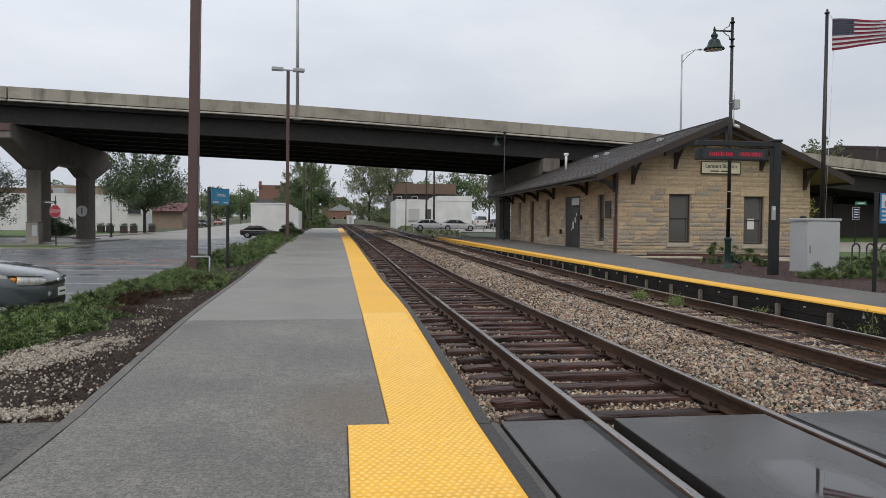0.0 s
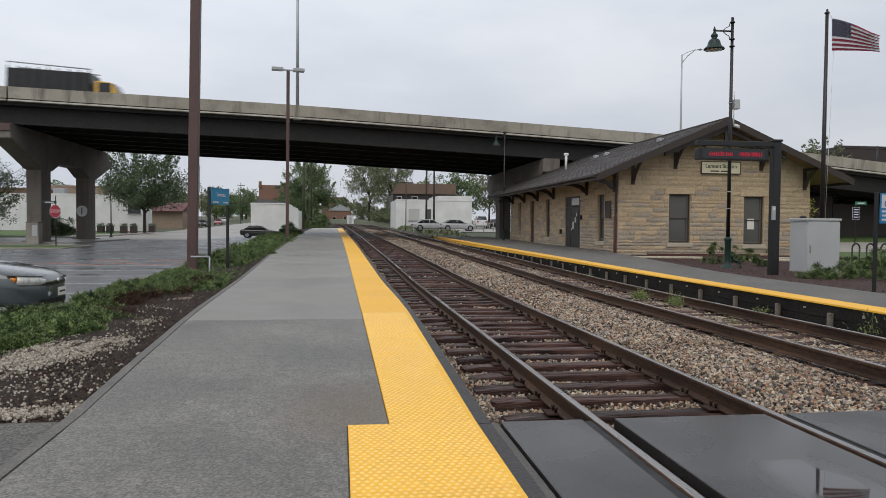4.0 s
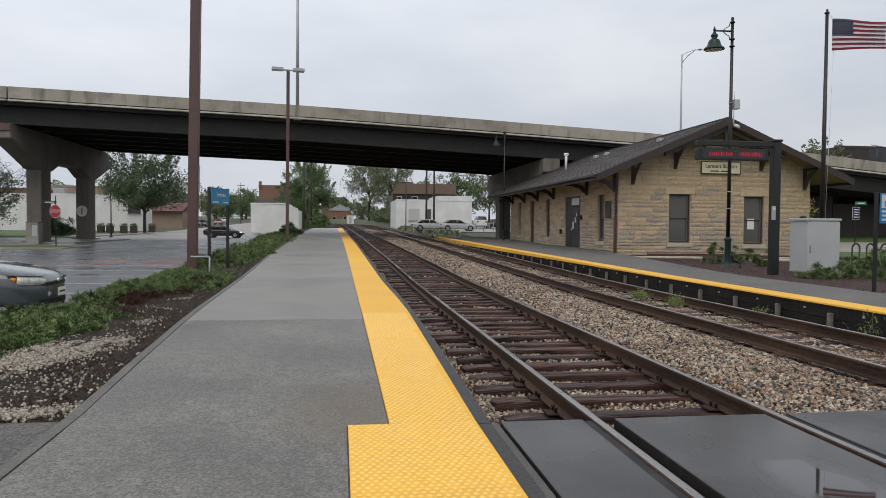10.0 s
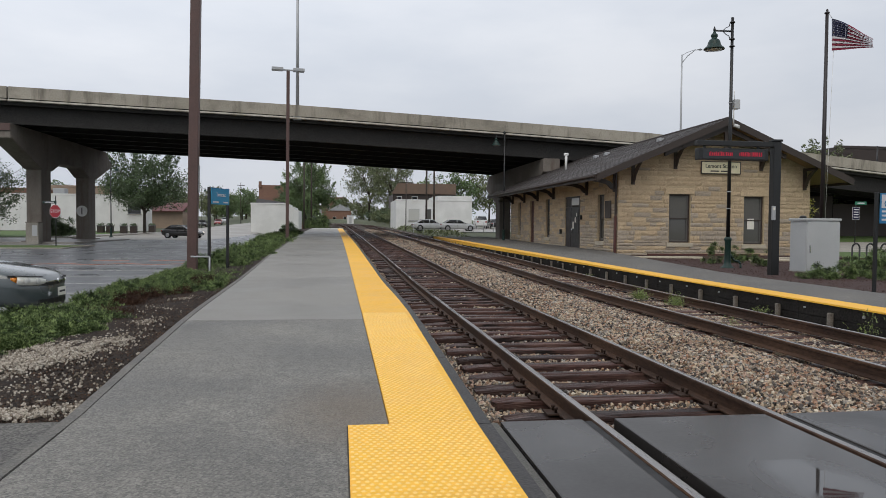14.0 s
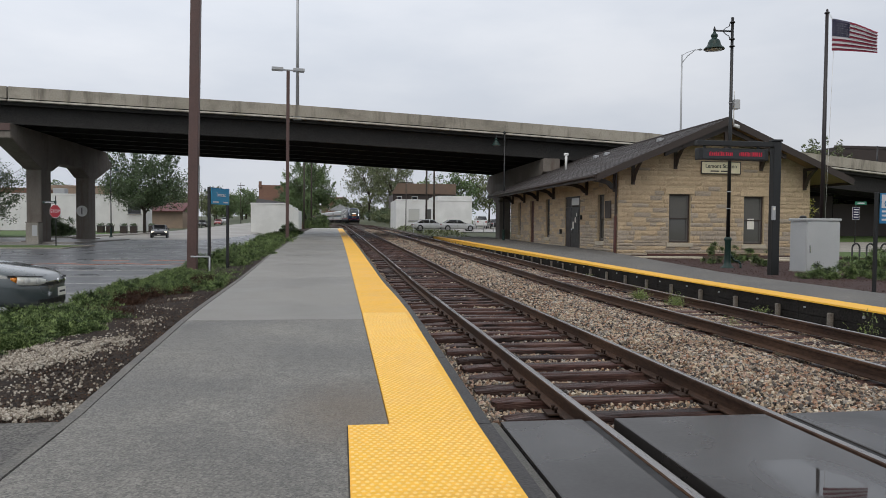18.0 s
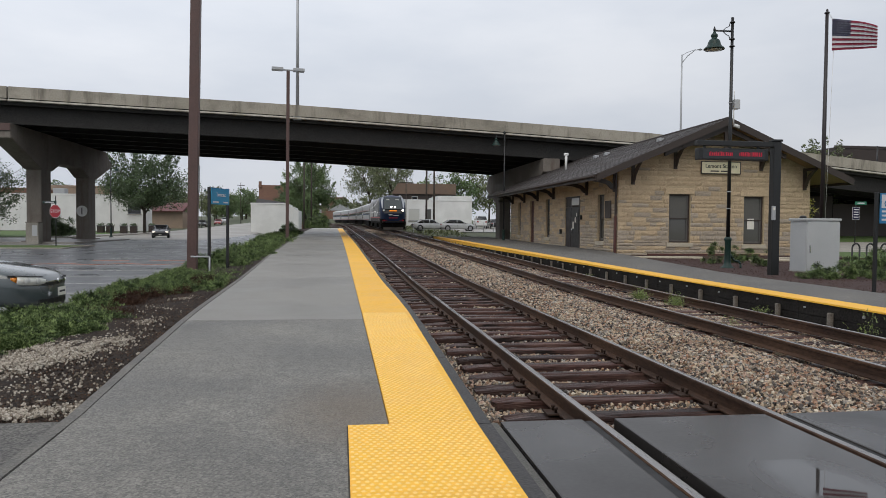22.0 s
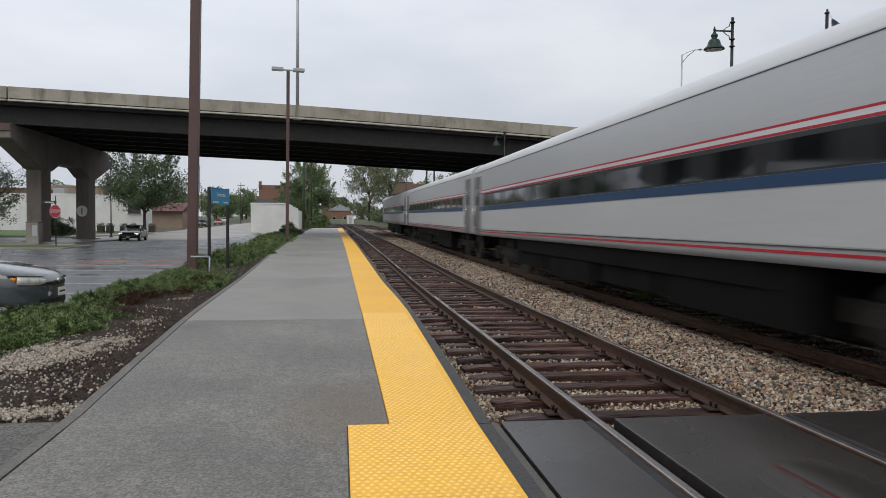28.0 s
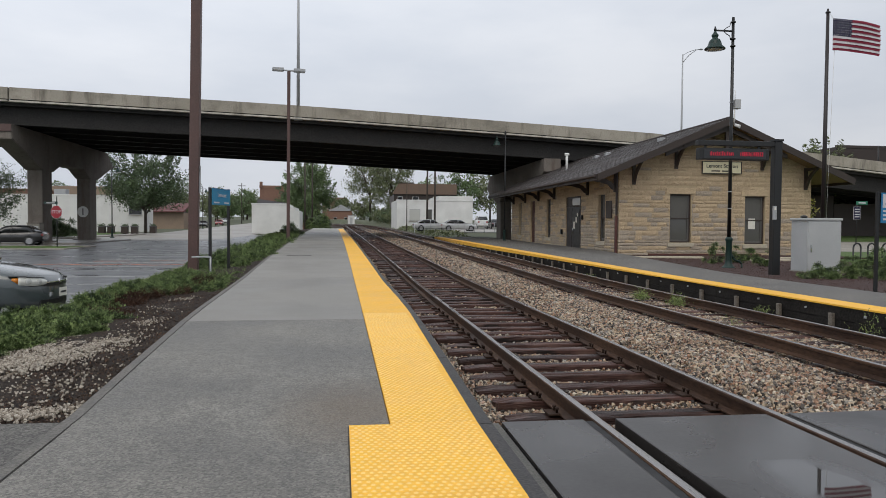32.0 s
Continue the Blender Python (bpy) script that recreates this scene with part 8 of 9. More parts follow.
for k in range(13):
    tree(-118 + 8.5 * k + 2.0 * (k % 3), 395 + 17 * (k % 4), 12 + 1.7 * (k % 3), 7.0, "leafpale" if k % 3 else "leaf", "far green tree closing the street", 90 + k, 1700, 0.7, 0.3, 0.02)
tree(45.5, 64, 10.6, 3.0, "leafpale", "pale grey-green tree showing over the viaduct", 9, 2600, 0.22, 0.15, 0.3, shoots=14)
tree(25.0, 37.3, 4.0, 1.2, "yellowleaf", "young tree with yellowing leaves by the station corner", 10, 1500, 0.13, 0.05, 0.3)

field_r = np.random.default_rng(21)


def juniper_clump(cx, cy, rx, ry, h, n, mat, label, size=0.1, z=None, spread=(0.15, 1.75)):
    t = thing("juniper", pose(cx, cy, 0), label, "shrub", "juniper hedge")
    r = field_r
    m_ = max(6, int(n / 85))
    a, q = r.uniform(0, 6.283, m_), np.sqrt(r.uniform(0, 1, m_))
    cc = np.stack([rx * q * np.cos(a), ry * q * np.sin(a), h * (1 - 0.75 * q ** 2) * r.uniform(*spread, m_)], 1)
    idx = r.integers(0, m_, n)
    d = r.normal(size=(n, 3)) * np.array([1, 1, 0.7]) + np.array([0, 0, 0.45])
    d[:, :2] += cc[idx][:, :2] / np.array([rx, ry]) * 0.7
    d /= np.linalg.norm(d, axis=1)[:, None]
    p = cc[idx] + d * r.uniform(0, 1.1, (n, 1)) * size
    base = (-0.2 if z is None else z)
    p[:, 2] = np.abs(p[:, 2]) + base
    tip = M["junitip"] if mat == "juniper" else M[mat]
    part("foliage", sprays(r, p, d, size * 2.2, size * 0.75, [M[mat], tip]), None, t)
    bm = bmesh.new()
    for k in range(7):
        e = cc[k % m_]
        rod((e[0] * 0.1, e[1] * 0.1, base - 0.05), (e[0] * 0.8, e[1] * 0.8, base + e[2] * 0.7), 0.02, 0.006, 5, bm)
    tagged(part("stem", bm, M["bark"], t), kind="stuff")
    return t


JL = "low spreading green juniper in the planting bed"
near_j = [(-3.4, 9.9, 0.34, 0.4, 0.12, 1500), (-3.75, 9.15, 0.34, 0.4, 0.12, 1500), (-4.0, 8.3, 0.35, 0.4, 0.13, 1200), (-4.2, 10.2, 0.5, 0.9, 0.15, 3000), (-3.75, 10.6, 0.5, 0.6, 0.14, 2200), (-4.3, 8.9, 0.4, 0.6, 0.14, 1800), (-4.35, 11.6, 0.4, 0.7, 0.12, 2000), (-4.25, 7.7, 0.35, 0.35, 0.15, 900), (-3.45, 11.2, 0.3, 0.35, 0.14, 900),
          (-4.3, 13.3, 0.4, 0.6, 0.14, 1200), (-4.2, 15.3, 0.55, 0.7, 0.26, 1900), (-3.6, 15.8, 0.6, 1.0, 0.3, 2600), (-4.4, 16.4, 0.6, 1.2, 0.28, 2400), (-3.5, 17.6, 0.7, 1.1, 0.32, 2600), (-4.4, 18.6, 0.6, 1.3, 0.3, 2400),
          (-3.55, 19.6, 0.65, 1.2, 0.3, 2400), (-4.5, 20.8, 0.6, 1.2, 0.32, 2200), (-3.6, 21.6, 0.7, 1.2, 0.28, 2200), (-4.6, 22.8, 0.6, 1.2, 0.32, 2000), (-3.6, 23.6, 0.7, 1.2, 0.3, 2000), (-4.5, 25.2, 0.7, 1.3, 0.34, 2000), (-3.6, 25.8, 0.7, 1.2, 0.32, 2000)]
for j in near_j:
    juniper_clump(*j[:4], j[4] * (1.15 if j[1] < 14 else 0.2 if 18.5 < j[1] < 23.7 else 0.62), int(j[5] * 1.15), "juniper", JL, 0.06)
for cy in np.arange(15.4, 26.9, 1.25):
    juniper_clump(left_edge(cy) - 0.4 + field_r.uniform(-0.08, 0.08), cy, 0.36, 0.8, 0.06 if 18.5 < cy < 23.7 else 0.16, 1500, "juniper", JL, 0.06)
# browned branches; near y 14 their colour also stands in for shaded hollows
for cx, cy, h in ((-3.25, 14.9, 0.2), (-3.1, 16.4, 0.2), (-4.25, 14.1, 0.16), (-3.7, 14.5, 0.16), (-3.35, 11.9, 0.06), (-3.5, 13.6, 0.08), (-3.9, 13.9, 0.12), (-2.95, 17.4, 0.16), (-3.9, 12.4, 0.08)):
    juniper_clump(cx, cy, 0.24, 0.35, h, 260, "dead_and_hollow", "browned dry juniper branches, some painting the hedge's shaded hollows", 0.07)
for cy in np.arange(27.5, 74, 2.4):
    grow = 0.17 + 0.03 * (cy - 27) / 47
    for off in (0.5, 1.15, 1.75):
        juniper_clump(left_edge(cy) - off + field_r.uniform(-0.15, 0.15), cy + field_r.uniform(-0.3, 0.3), 0.65, 1.4, grow * field_r.uniform(0.85, 1.25), 420, "juniper", JL, 0.11, z=-0.2 + climb(cy))
for cx, cy, rx, ry, h in ((-6.4, 78, 1.0, 2.5, 0.3), (-6.9, 86, 1.0, 3, 0.3), (-6.9, 100, 1.1, 1.1, 1.7)):
    juniper_clump(cx, cy, rx, ry, h, 2600, "leafdark", "dark green rounded hedge shrub", 0.2, spread=(0.25, 1.0))
juniper_clump(-3.6, 110, 1.9, 1.7, 3.3, 3600, "juniper", "large rounded green bush beyond the platform end", 0.2, spread=(0.2, 1.1))
for cx, cy, rx, ry, h in ((12.8, 18.1, 0.45, 0.4, 0.3), (13.4, 18.2, 0.5, 0.4, 0.36), (14.1, 18.4, 0.5, 0.4, 0.36), (14.8, 18.9, 0.5, 0.5, 0.42), (15.4, 19.3, 0.55, 0.5, 0.46), (16.1, 19.6, 0.55, 0.5, 0.46), (16.8, 20.4, 0.6, 0.5, 0.6), (14.4, 17.2, 0.5, 0.4, 0.25),
                          (14.05, 25.9, 0.36, 0.36, 0.5), (15.1, 26.2, 0.36, 0.36, 0.42), (14.75, 23.9, 0.34, 0.34, 0.42), (16.6, 28.0, 0.3, 0.3, 0.35)):
    juniper_clump(cx, cy, rx, ry, h * 1.0, 1100, "juniper", "low green shrub in red mulch behind the platform", 0.058, z=-0.08)
juniper_clump(-29.0, 80.5, 1.5, 0.9, 2.3, 3200, "leafdark", "dark rounded shrub beyond the viaduct columns", 0.2, spread=(0.25, 1.1))
# weeds between the far rails and by the platform face
for wx, wy, n, h in ((6.78, 15.8, 330, 0.15), (7.0, 14.5, 300, 0.14), (8.1, 13.1, 70, 0.09), (8.06, 10.1, 30, 0.22), (7.7, 22, 90, 0.12), (6.6, 11.6, 40, 0.08)):
    t = thing("weed", pose(wx, wy, -0.38), "tuft of bright green weeds in the ballast", "weed", "weeds")
    p = field_r.normal(size=(n, 3)) * np.array([0.08, 0.11, 0.0]) + np.array([0, 0, 0.03])
    p[:, 2] += np.abs(field_r.normal(size=n)) * h * 0.6
    d = field_r.normal(size=(n, 3)) * 0.45 + np.array([0, 0, 1.0])
    part("foliage", sprays(field_r, p, d / np.linalg.norm(d, axis=1)[:, None], h * 0.8, 0.03, [M["weed"], M["weed"]], 5), None, t)
# grass tufts at the bed and far bank
t = thing("bank_grass", pose(0, 0, 0), "rough green grass and scrub on the far bank", "grass", kind="stuff")
n = 2600
gx, gy = field_r.uniform(9.6, 15, n), field_r.uniform(70, 135, n)
gp = np.stack([gx + bend(gy), gy, ground_z(gx + bend(gy), gy) + np.abs(field_r.normal(size=n)) * 0.1], 1)
tagged(part("blades", leaves(field_r, gp, 0.2, M["leafpale"], 2.4), None, t), kind="stuff")

# red mulch bed and timber edging behind the far platform
v, f = band(lambda y: deck_back(y) + 0.02, lambda y: 20.5, 9.0, 30.7, -0.2, -0.045, 12)
tagged(new("planting_bed", raw(v, f, M["redmulch"])), "planting bed of red-brown mulch before the station", "planting bed", kind="structure")
v, f = band(lambda y: deck_back(y) + 0.02, lambda y: 24.3, 30.72, 33.58, -0.3, -0.04, 6)
tagged(new("planting_bed", raw(v, f, M["redmulch"])), "strip of red-brown mulch along the station gable", "planting bed", kind="structure")
solid("edging_timber", box(14.6, 20.4, 33.2, 33.34, -0.2, 0.05, 0.015), M["redbrown"], "maroon timber edging of the mulch bed", "edging", "bed edgings")
for x0, x1, y, w, turn in ((12.75, 15.75, 30.25, 0.3, -8), (16.6, 18.4, 27.6, 0.34, 2), (18.9, 20.4, 29.4, 0.3, -4)):
    slab_bm = box(-(x1 - x0) / 2, (x1 - x0) / 2, 0, w, -0.2, 0.035, 0.03)
    for vtx in slab_bm.verts:  # split stone, not quite straight
        vtx.co += Vector((0.03 * math.sin(9 * vtx.co.y + x0), 0.05 * math.sin(2.3 * vtx.co.x + x0), 0))
    slab_ob = solid("edging_stone", slab_bm, M["sill"], "pale split stone edging slab in the mulch bed", "edging", "bed stones")
    slab_ob.matrix_basis = pose((x0 + x1) / 2, y, 0, 0, 0, turn)
# shreds of bark over the red mulch
n = 9000
q = np.column_stack([field_r.uniform(11.2, 20.2, n), field_r.uniform(12.0, 33.4, n)])
q = q[[deck_back(yy) + 0.06 < xx for xx, yy in q]]
tagged(new("mulch_bits", pebbles(field_r, np.column_stack([q, np.full(len(q), -0.04)]), 0.022, M["redbits"])), "red-brown shredded bark mulch before the station", "mulch", kind="stuff")


# ---------------------------------------------------------------- far buildings
def building(x0, x1, y0, y1, z1, mat, label, windows=(), roof="roofgrey", parapet=0.3, gable=0.0, group="town buildings", base=None):
    z0 = (float(ground_z((x0 + x1) / 2, y0)) - 0.6) if base is None else base
    t = thing("building", pose(0, 0, 0), label, "building", group)
    part("wall", box(x0, x1, y0, y1, z0, z1, 0.03), M[mat], t)
    if gable:
        part("roof", prism([(x0 - 0.4, z1), (x1 + 0.4, z1), ((x0 + x1) / 2, z1 + gable)], "y", y0 - 0.4, y1 + 0.4), M[roof], t)
    else:
        part("roof", box(x0 + 0.2, x1 - 0.2, y0 + 0.2, y1 - 0.2, z1 + 0.002, z1 + 0.08), M[roof], t)
        part("parapet", box(x0 - 0.08, x1 + 0.08, y0 - 0.08, y0 + 0.19, z1 - 0.1, z1 + parapet, 0.02), M[mat], t)
    for wx, wz, ww, wh, wm in windows:
        w = part("window", box(wx - ww / 2 - 0.08, wx + ww / 2 + 0.08, y0 - 0.06, y0 - 0.004, wz - 0.08, wz + wh + 0.08, 0.01), M["white" if mat != "white" else "steel"], t, "window with pale frame")
        part("pane", box(wx - ww / 2, wx + ww / 2, y0 - 0.075, y0 - 0.061, wz, wz + wh), M[wm], w)
        part("sill", box(wx - ww / 2 - 0.15, wx + ww / 2 + 0.15, y0 - 0.16, y0 - 0.005, wz - 0.2, wz - 0.085), M["concrete"], w)
    return t


building(-60, -33.0, 130, 134, 6.0, "white", "long white-painted low building along the street", [(-34.9, 2.9, 2.0, 1.3, "dark")], parapet=0.15)
part("rooftop_unit", box(-48.5, -46.6, 131.5, 133.2, 6.0, 7.1, 0.05), M["steel"], thing("rooftop_unit", pose(0, 0, 0), "grey rooftop ventilation unit", "ventilation unit"))
building(-40.2, -31.6, 152, 164, 3.6, "tan", "brown masonry shop with faded red awning roof", [], parapet=0.1)
awn = thing("awning", pose(0, 0, 0), "faded red pitched awning roof", "awning")
part("canopy", prism([(150.6, 3.65), (152.0, 3.65), (158, 5.4), (157.6, 5.6), (150.6, 3.8)], "x", -38.2, -31.3), M["redroof"], awn)
building(-47, -40.5, 160, 172, 6.6, "brick", "brown brick shop along the street", [(-43.5, 2.0, 2.2, 2.0, "dark")])
white_block = building(-14.9, -8.75, 124, 134, 4.72, "white", "white-painted windowless block building with stepped side", [], parapet=0.12)
for sx0, sx1, sz in ((-8.75, -7.75, 4.2), (-7.75, -7.1, 3.65)):
    part("step_block", box(sx0 + 0.004, sx1, 124.15, 133.9, -0.9, sz, 0.03), M["white"], white_block)
part("roof_edge", prism([(-14.3, 4.75), (-9.2, 4.75), (-9.2, 4.95), (-14.0, 5.6)], "y", 125, 130), M["roofgrey"], thing("roof_gable", pose(0, 0, 0), "dark sloping roof edge above the white block", "roof"))
building(-18.4, -8.6, 168, 182, 9.6, "brick", "red-brown brick building rising behind", [], parapet=0.5)
part("stack", box(-18.4, -17.8, 167.6, 168.3, 9.6, 10.9, 0.02), M["brick"], thing("chimney", pose(0, 0, 0), "brick chimney at the roof corner", "chimney"))
building(-9.0, 2.0, 335, 350, 13.5, "brick", "far red brick building down the line", [(-6, 8.5, 1.2, 1.8, "dark"), (-3, 8.5, 1.2, 1.8, "dark"), (0, 8.5, 1.2, 1.8, "dark")], base=-1)
building(-5.4, 4.2, 318, 328, 7.4, "brick", "far pink brick house with pale roof", [(-3, 3.0, 1.2, 1.6, "dark"), (1.5, 3.0, 1.2, 1.6, "dark")], roof="steel", gable=2.8, base=-1)
building(9.35, 22.7, 126, 140, 5.7, "white", "long white-painted building behind the tracks", [(12.5, 2.2, 1.7, 1.9, "lens"), (15.0, 2.2, 0.9, 1.9, "pane")], parapet=0.1)
part("step_wall", box(16.6, 22.7, 125.95, 139, 5.7, 6.5, 0.03), M["white"], thing("stepped_parapet", pose(0, 0, 0), "raised white parapet of the long building", "parapet"))
building(11.2, 24.9, 160, 175, 8.1, "brown", "dark brown upper building with tan roof edge", [(12.6, 6.3, 0.9, 1.3, "dark"), (16.0, 6.3, 1.2, 1.3, "dark"), (20.4, 6.3, 1.0, 1.3, "dark")], parapet=0.2)
part("eave_band", prism([(10.9, 8.2), (25.1, 8.2), (25.1, 10.5), (12.2, 10.5)], "y", 159.5, 160.2), M["mansard"], thing("mansard_roof", pose(0, 0, 0), "tan-brown mansard roof of the building behind", "roof"))
building(67.3, 110, 92, 108, 12.5, "brown", "dark brown flat-roofed house seen over the viaduct", [], roof="brown")
for k, bx0 in enumerate((-95, -78, -66)):
    building(bx0, bx0 + 14, 165 + 6 * k, 185, 7.5 + k, "brick" if k % 2 else "tan", "low brick town building", [(bx0 + 4, 3, 2, 2, "dark"), (bx0 + 9, 3, 2, 2, "dark")])

# low fence along the far bank, bins and bollards by the street
fence = thing("wire_fence", pose(0, 0, 0), "low grey wire fence before the parked cars", "fence")
for k in range(9):
    fx, fy = 8.8 + 1.25 * k, 89.0
    part("post", rod((fx, fy, float(ground_z(fx, fy)) - 0.2), (fx, fy, 1.75 if k else 1.5), 0.03, n=6), M["steel"], fence)
for z in (0.9, 1.3, 1.65):
    part("wire", tube([(8.8, 89, z - 0.1), (18.8, 89, z)], 0.014, 5), M["steel"], fence)
for k, (bx1, by1) in enumerate(((-33.5, 108), (-32.4, 108.4), (-30.45, 108), (-29.2, 108.3), (-27.6, 112))):
    t = thing("planter", pose(bx1, by1, float(ground_z(bx1, by1)) + 0.3), "dark square street planter with low greenery", "planter", "street planters")
    part("tub", box(-0.42, 0.42, -0.42, 0.42, 0, 0.95, 0.03), M["brown"], t)
    part("rim", box(-0.48, 0.48, -0.48, 0.48, 0.95, 1.05, 0.02), M["roofgrey"], t)
    part("greenery", leaves(field_r, field_r.normal(size=(120, 3)) * np.array([0.2, 0.2, 0.1]) + np.array([0, 0, 1.15]), 0.16, M["leafdark"]), None, t)
# timber guard rail where the planting bed meets the lane
rail_w = thing("timber_rail", pose(-5.65, 78.0, 0.0), "low dark brown timber rail at the end of the bed", "rail")
part("beam", box(-0.85, 0.85, -0.07, 0.07, 0.62, 0.8, 0.02), M["brown"], rail_w)
for px_ in (-0.7, 0.7):
    part("post", box(px_ - 0.07, px_ + 0.07, -0.06, 0.06, -0.5, 0.62, 0.01), M["brown"], rail_w)
# grade crossing and relay cabin down the line
cross_z = rise(214.5) + RAIL_Z
solid("road", box(-14.0, 6.0, 212.0, 217.0, cross_z - 0.5, cross_z - 0.01, 0.02), M["street"], "pale concrete road crossing the tracks", "road", kind="structure")
hut = thing("relay_cabin", pose(2.8, 232, 1.6), "small white relay cabin beside the tracks", "cabin")
part("walls", box(-1.05, 1.05, -0.9, 0.9, 0, 2.6, 0.03), M["white"], hut)
part("roof", box(-1.15, 1.15, -1.0, 1.0, 2.6, 2.75, 0.03), M["steel"], hut)
part("door", box(-0.4, 0.4, -0.93, -0.901, 0.1, 2.1, 0.01), M["alu"], hut)
v, f = band(lambda y: -44.0, lambda y: -28.31, 74.2, 125, -0.5, -0.17, 2)
tagged(new("pavement", raw(v, f, M["street"])), "pale concrete pavement along the street", "pavement", kind="structure")
# small signs in the shade under the viaduct
t = thing("road_sign", pose(38.75, 50.5, 0.3), "road sign with dark lower panel and green plate by the viaduct", "sign")
part("post", rod((0, 0, -0.1), (0, 0, 3.1), 0.035), M["black"], t)
panel_ = part("panel", box(-0.27, 0.27, -0.06, -0.036, 1.75, 2.65, 0.004), M["flagblue"], t, "dark panel with pale lines")
for k in range(4):
    part("text_bar", box(-0.2, 0.2, -0.066, -0.0605, 1.88 + 0.19 * k, 1.95 + 0.19 * k), M["flagwhite"], panel_)
part("rim", box(-0.3, 0.3, -0.036, -0.034, 1.72, 2.68), M["flagwhite"], panel_)
green_ = part("plate", box(-0.1, 0.85, -0.06, -0.036, 2.85, 3.1, 0.004), M["signgreen"], t, "green plate")
part("text_bar", box(0.1, 0.68, -0.066, -0.0605, 2.93, 3.02), M["flagwhite"], green_)

px0, py0 = PUDDLE_AT
film_bm = bmesh.new()
centre_v, rings_w = film_bm.verts.new((px0, py0, -0.168)), []
for k in (0.4, 0.7, 0.88, 1.0):
    ring_w = []
    for a in np.linspace(0, 2 * math.pi, 49)[:-1]:
        dy = 0.64 * k * math.sin(a)
        ring_w.append(film_bm.verts.new((min(max(px0 + 0.36 * k * math.cos(a), 2.12), 3.34), py0 + dy, -0.1724 if k == 1.0 else -0.168 - 0.0085 * dy)))
    rings_w.append(ring_w)
for q in range(48):
    film_bm.faces.new((centre_v, rings_w[0][q], rings_w[0][(q + 1) % 48]))
    for ra, rb in zip(rings_w, rings_w[1:]):
        film_bm.faces.new((ra[q], rb[q], rb[(q + 1) % 48], ra[(q + 1) % 48]))
for fc in film_bm.faces:
    fc.smooth = True
solid("puddle", film_bm, M["puddle"], "still shallow rain puddle on the crossing panel", "puddle")


# ---------------------------------------------------------------- what moves
def motions():
    # the train runs along the far track at a steady pace
    ys = np.arange(-260.0, 760.0, 1.0)
    xs = (R3 + R4) / 2 + bend(ys)
    arc = np.concatenate([[0], np.cumsum(np.hypot(np.diff(xs), np.diff(ys)))])
    arc -= np.interp(0.0, ys, arc)

    def on_track(s):
        y = float(np.interp(s, arc, ys))
        grade = math.degrees(math.atan2(rise(y + 9) - rise(y - 9), 18))
        return pose((R3 + R4) / 2 + float(bend(y)), y, RAIL_Z + (rise(y - 9) + rise(y + 9)) / 2, grade, 0, heading(y))

    def nose(t):
        return 12.0 - (25.7 if t < 24.8 else 26.5) * (t - 24.8)
    times = sorted([0.5 * k for k in range(65)] + [24.8])
    walk(loco, [(t, on_track(nose(t) + 10.8)) for t in times])
    for k, c in enumerate(coaches):
        walk(c, [(t, on_track(nose(t) + 22.15 + 13.0 + 26.0 * k)) for t in times])

    # black car: backs out to the left, waits facing the camera, then drives off to the left
    spots = [(0, -9.6, 88.7, 0), (6.2, -9.6, 88.7, 0), (7, -10.32, 88.7, 0), (8, -11.32, 88.4, -1), (9, -12.56, 88.0, -2), (10, -13.5, 87.4, -4), (11, -14.23, 86.8, -6), (12, -15.41, 86.0, -8),
             (13, -16.64, 85.3, -11), (14, -17.62, 85.0, -16), (14.5, -18.14, 85.0, -24), (15.2, -19.16, 85.6, -44), (15.9, -19.99, 86.0, -66), (16.5, -20.49, 86.3, -77), (18.5, -20.4, 86.2, -79), (22.5, -20.15, 85.8, -80),
             (24.5, -19.95, 84.0, -84), (25.5, -19.9, 81.8, -85), (26.5, -19.8, 78.3, -86), (27.5, -19.55, 74.0, -87), (28.0, -19.3, 71.5, -87), (28.5, -19.0, 69.0, -87), (29.0, -18.7, 66.5, -87), (29.5, -18.5, 64.2, -89),
             (30.0, -18.5, 61.8, -94), (30.3, -18.7, 59.7, -102), (30.6, -19.0, 58.3, -112), (31.0, -19.85, 57.3, -128), (31.3, -20.85, 56.8, -145), (31.6, -22.0, 56.5, -163), (32.0, -23.65, 56.4, -175)]
    walk(black_car, [(t, pose(x, y, -0.32, 0, 0, a)) for t, x, y, a in spots])

    # lorry along the near lane of the viaduct
    def road(t, x):
        z = deck_top(x) - 0.99
        tilt = math.degrees(math.atan2(deck_top(x + 3) - deck_top(x - 3), 6))
        return (t, pose(x, 57.4, z, 0, -tilt, 0))
    walk(lorry, [road(t, x) for t, x in LORRY])

    # flag: every stripe is a chain of short pieces that follows its own line from the hoist to the fly
    for stripe, k, ob in flag_pieces:
        walk(ob, [(0.25 * j, cloth(0.25 * j, stripe, k)) for j in range(129)])


def fly(t):
    return tuple(float(np.interp(t, FLY_T, col)) * FLAG_H / 57.0 * k for col, k in ((FLY_X, 0.88), (FLY_TOP, 1.0), (FLY_LOW, 1.1)))


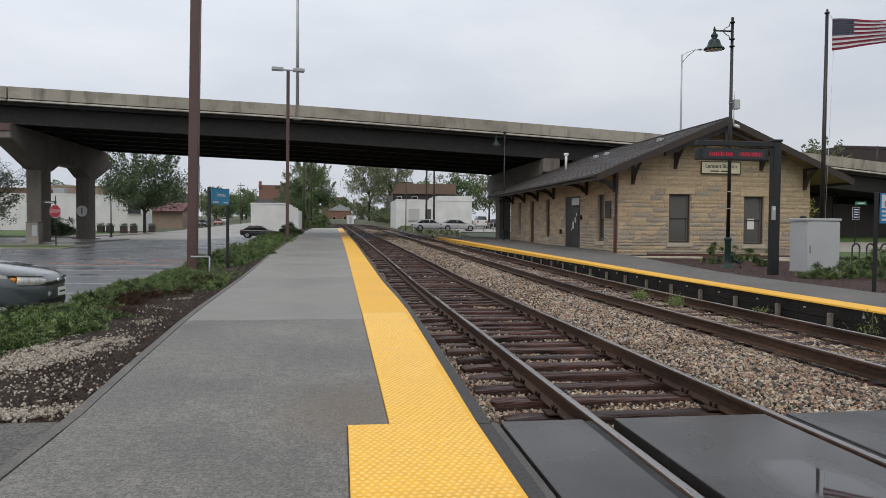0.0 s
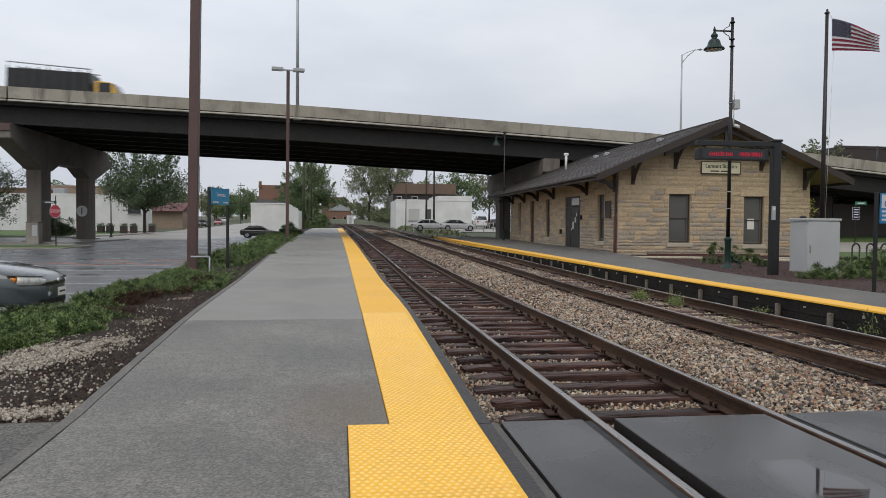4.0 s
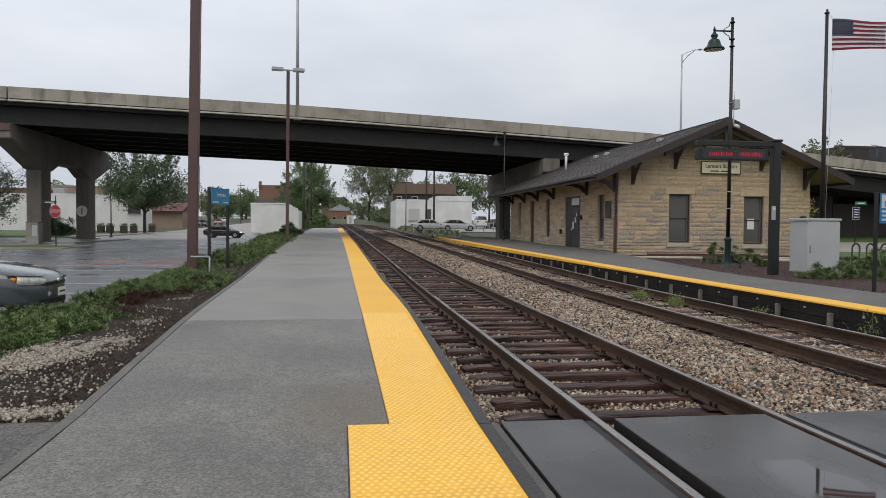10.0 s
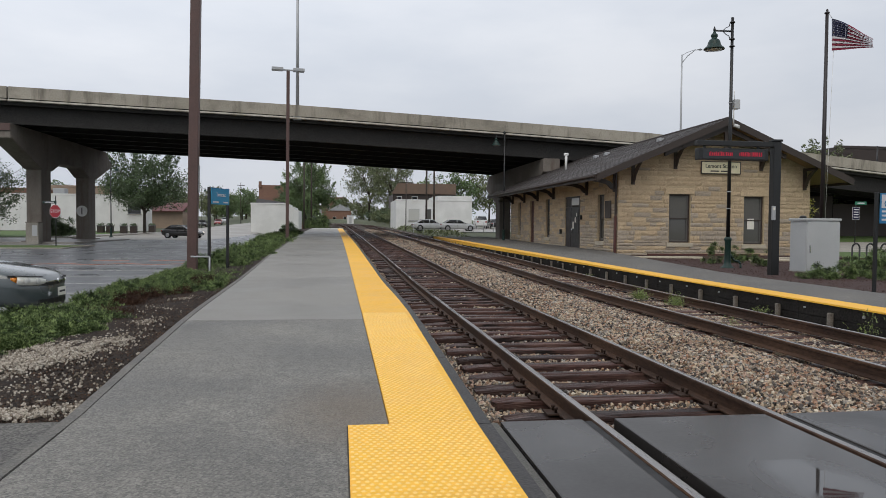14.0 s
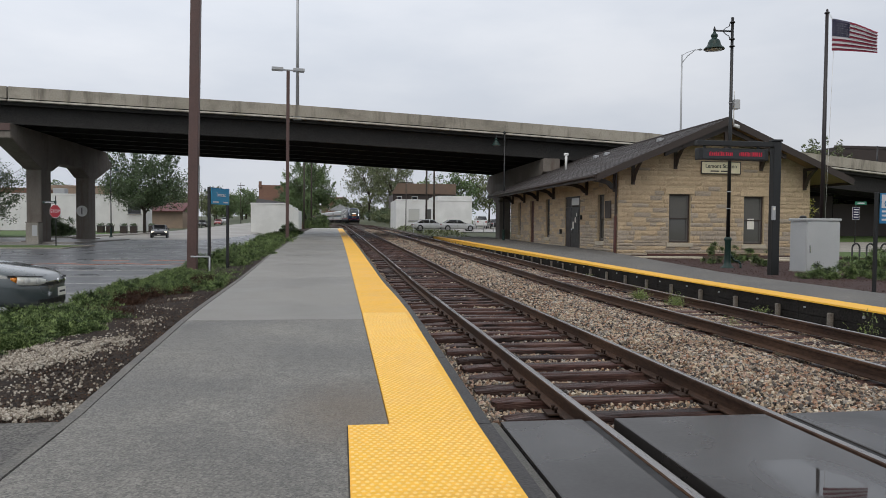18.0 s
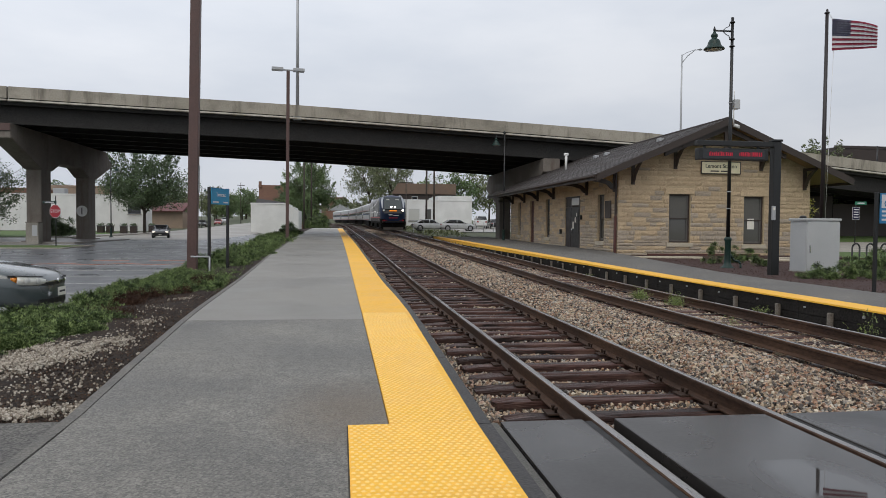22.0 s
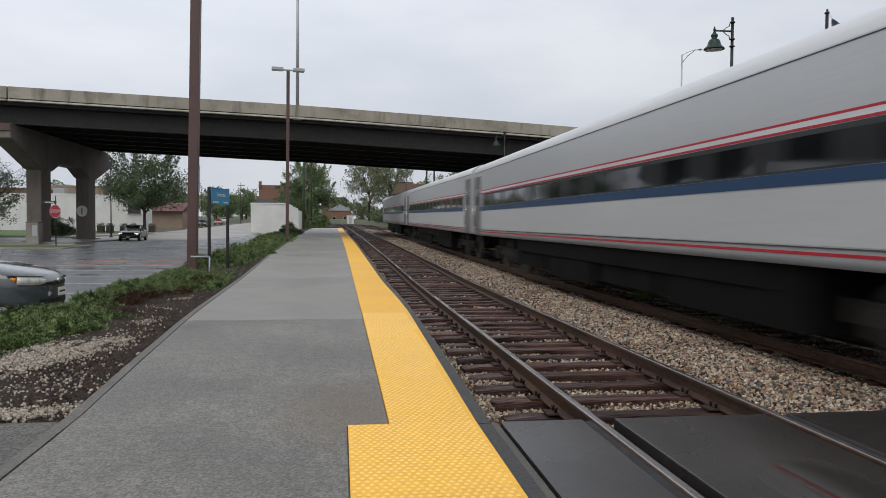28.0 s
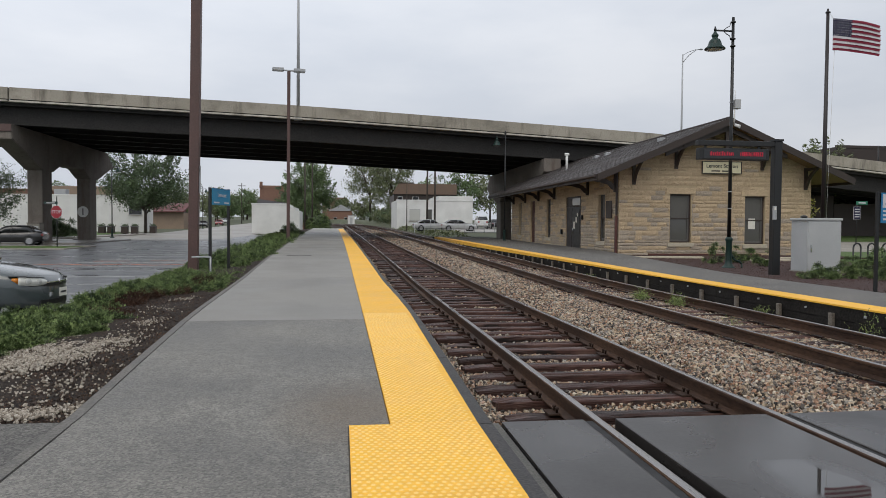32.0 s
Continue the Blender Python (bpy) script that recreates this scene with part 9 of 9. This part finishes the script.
def cloth(t, stripe, k):
    """Where one piece of a stripe lies: its run along the stripe, tipped where the cloth gathers, folded to and fro."""
    reach, top, low = fly(t)
    w, n, share = FLAG_L / FLAG_N, FLAG_N, stripe / 13

    def at(u):
        ripple = 0.04 * math.sin(6.5 * u - 5.0 * t) * u
        zt, zb = top * u ** 1.2 + ripple, -FLAG_H + (low + FLAG_H) * u ** 1.3 + 0.4 * ripple
        sag = 0.05 * reach * math.sin(math.pi * share) * u * math.sin(4.0 * u - 3.0 * t)
        return reach * u + sag * 0.5, zt + (zb - zt) * share, min(1.0, max(0.15, (zt - zb) / FLAG_H))
    first = at(k / n)
    nxt = at((k + 1) / n)
    slope = math.atan2(nxt[1] - first[1], nxt[0] - first[0])
    # pieces keep their length, so a short reach makes them overlap like gathered cloth
    step = (reach - w * math.cos(slope)) / (n - 1)
    u = k * step / max(reach, 0.1)
    x0, z0, g = at(u)
    fold, turn_ = 0.34, 7.0 * u - 5.0 * t + 1.8 * share
    along_ = Vector((math.cos(slope), fold * math.sin(turn_) * min(1.0, 3.0 * u + 0.15), math.sin(slope))).normalized()
    up = Vector((0, math.sqrt(max(0.0, 1 - g * g)), g))
    up = (up - along_ * up.dot(along_)).normalized()
    m = Matrix((along_, up.cross(along_), up)).transposed().to_4x4()
    m.translation = (x0, 0.003 * k + fold * reach / 7.0 * u * (math.cos(1.8 * share - 5.0 * t) - math.cos(turn_)), z0)
    return m


# how far the fly end reaches, and how low its upper and lower corners hang, against a hoist of 57
FLY_T = [0, 0.5, 1, 1.5, 2, 2.5, 3, 3.4, 4.4, 5.5, 6, 6.5, 7, 7.5, 8, 8.5, 9, 9.5, 10, 10.5, 11, 11.5, 12, 12.5, 13, 13.5, 14, 15, 16, 17, 17.5, 18, 18.5, 19, 19.5, 20, 20.5, 21, 22, 23, 24, 25, 26.5, 28.6, 30, 31, 32]
FLY_X = [98, 97, 82, 92, 67, 56, 87, 92, 80, 70, 52, 77, 85, 79, 61, 45, 53, 95, 96, 88, 55, 84, 73, 85, 95, 81, 73, 88, 80, 69, 60, 81, 62, 91, 81, 95, 92, 73, 80, 95, 70, 95, 80, 48, 50, 72, 83]
FLY_TOP = [-12, -30, -38, -30, -42, -30, -25, -48, -30, -50, -84, -48, -60, -32, -72, -62, -74, -22, -16, -31, -44, 2, -34, -40, -24, -14, -42, -20, -30, -19, -48, -31, -44, -8, -10, -34, -18, -50, -20, -31, -20, -15, -30, -75, -70, -40, -21]
FLY_LOW = [-46, -62, -60, -44, -62, -62, -68, -60, -60, -75, -92, -56, -67, -60, -82, -78, -84, -52, -56, -72, -58, -46, -57, -62, -57, -56, -52, -58, -60, -46, -65, -62, -56, -58, -40, -60, -45, -69, -54, -70, -57, -57, -60, -88, -85, -63, -68]
LORRY = [(0.0, -73.0), (2.0, -46.5), (4.0, -20.0), (5.5, 0.2), (6.1, 8.2), (6.7, 16.2), (7.3, 23.8), (7.9, 31.0), (9.0, 41.2), (10.0, 49.8), (12.0, 66.0), (20.0, 130.0), (32.0, 180.0)]
motions()
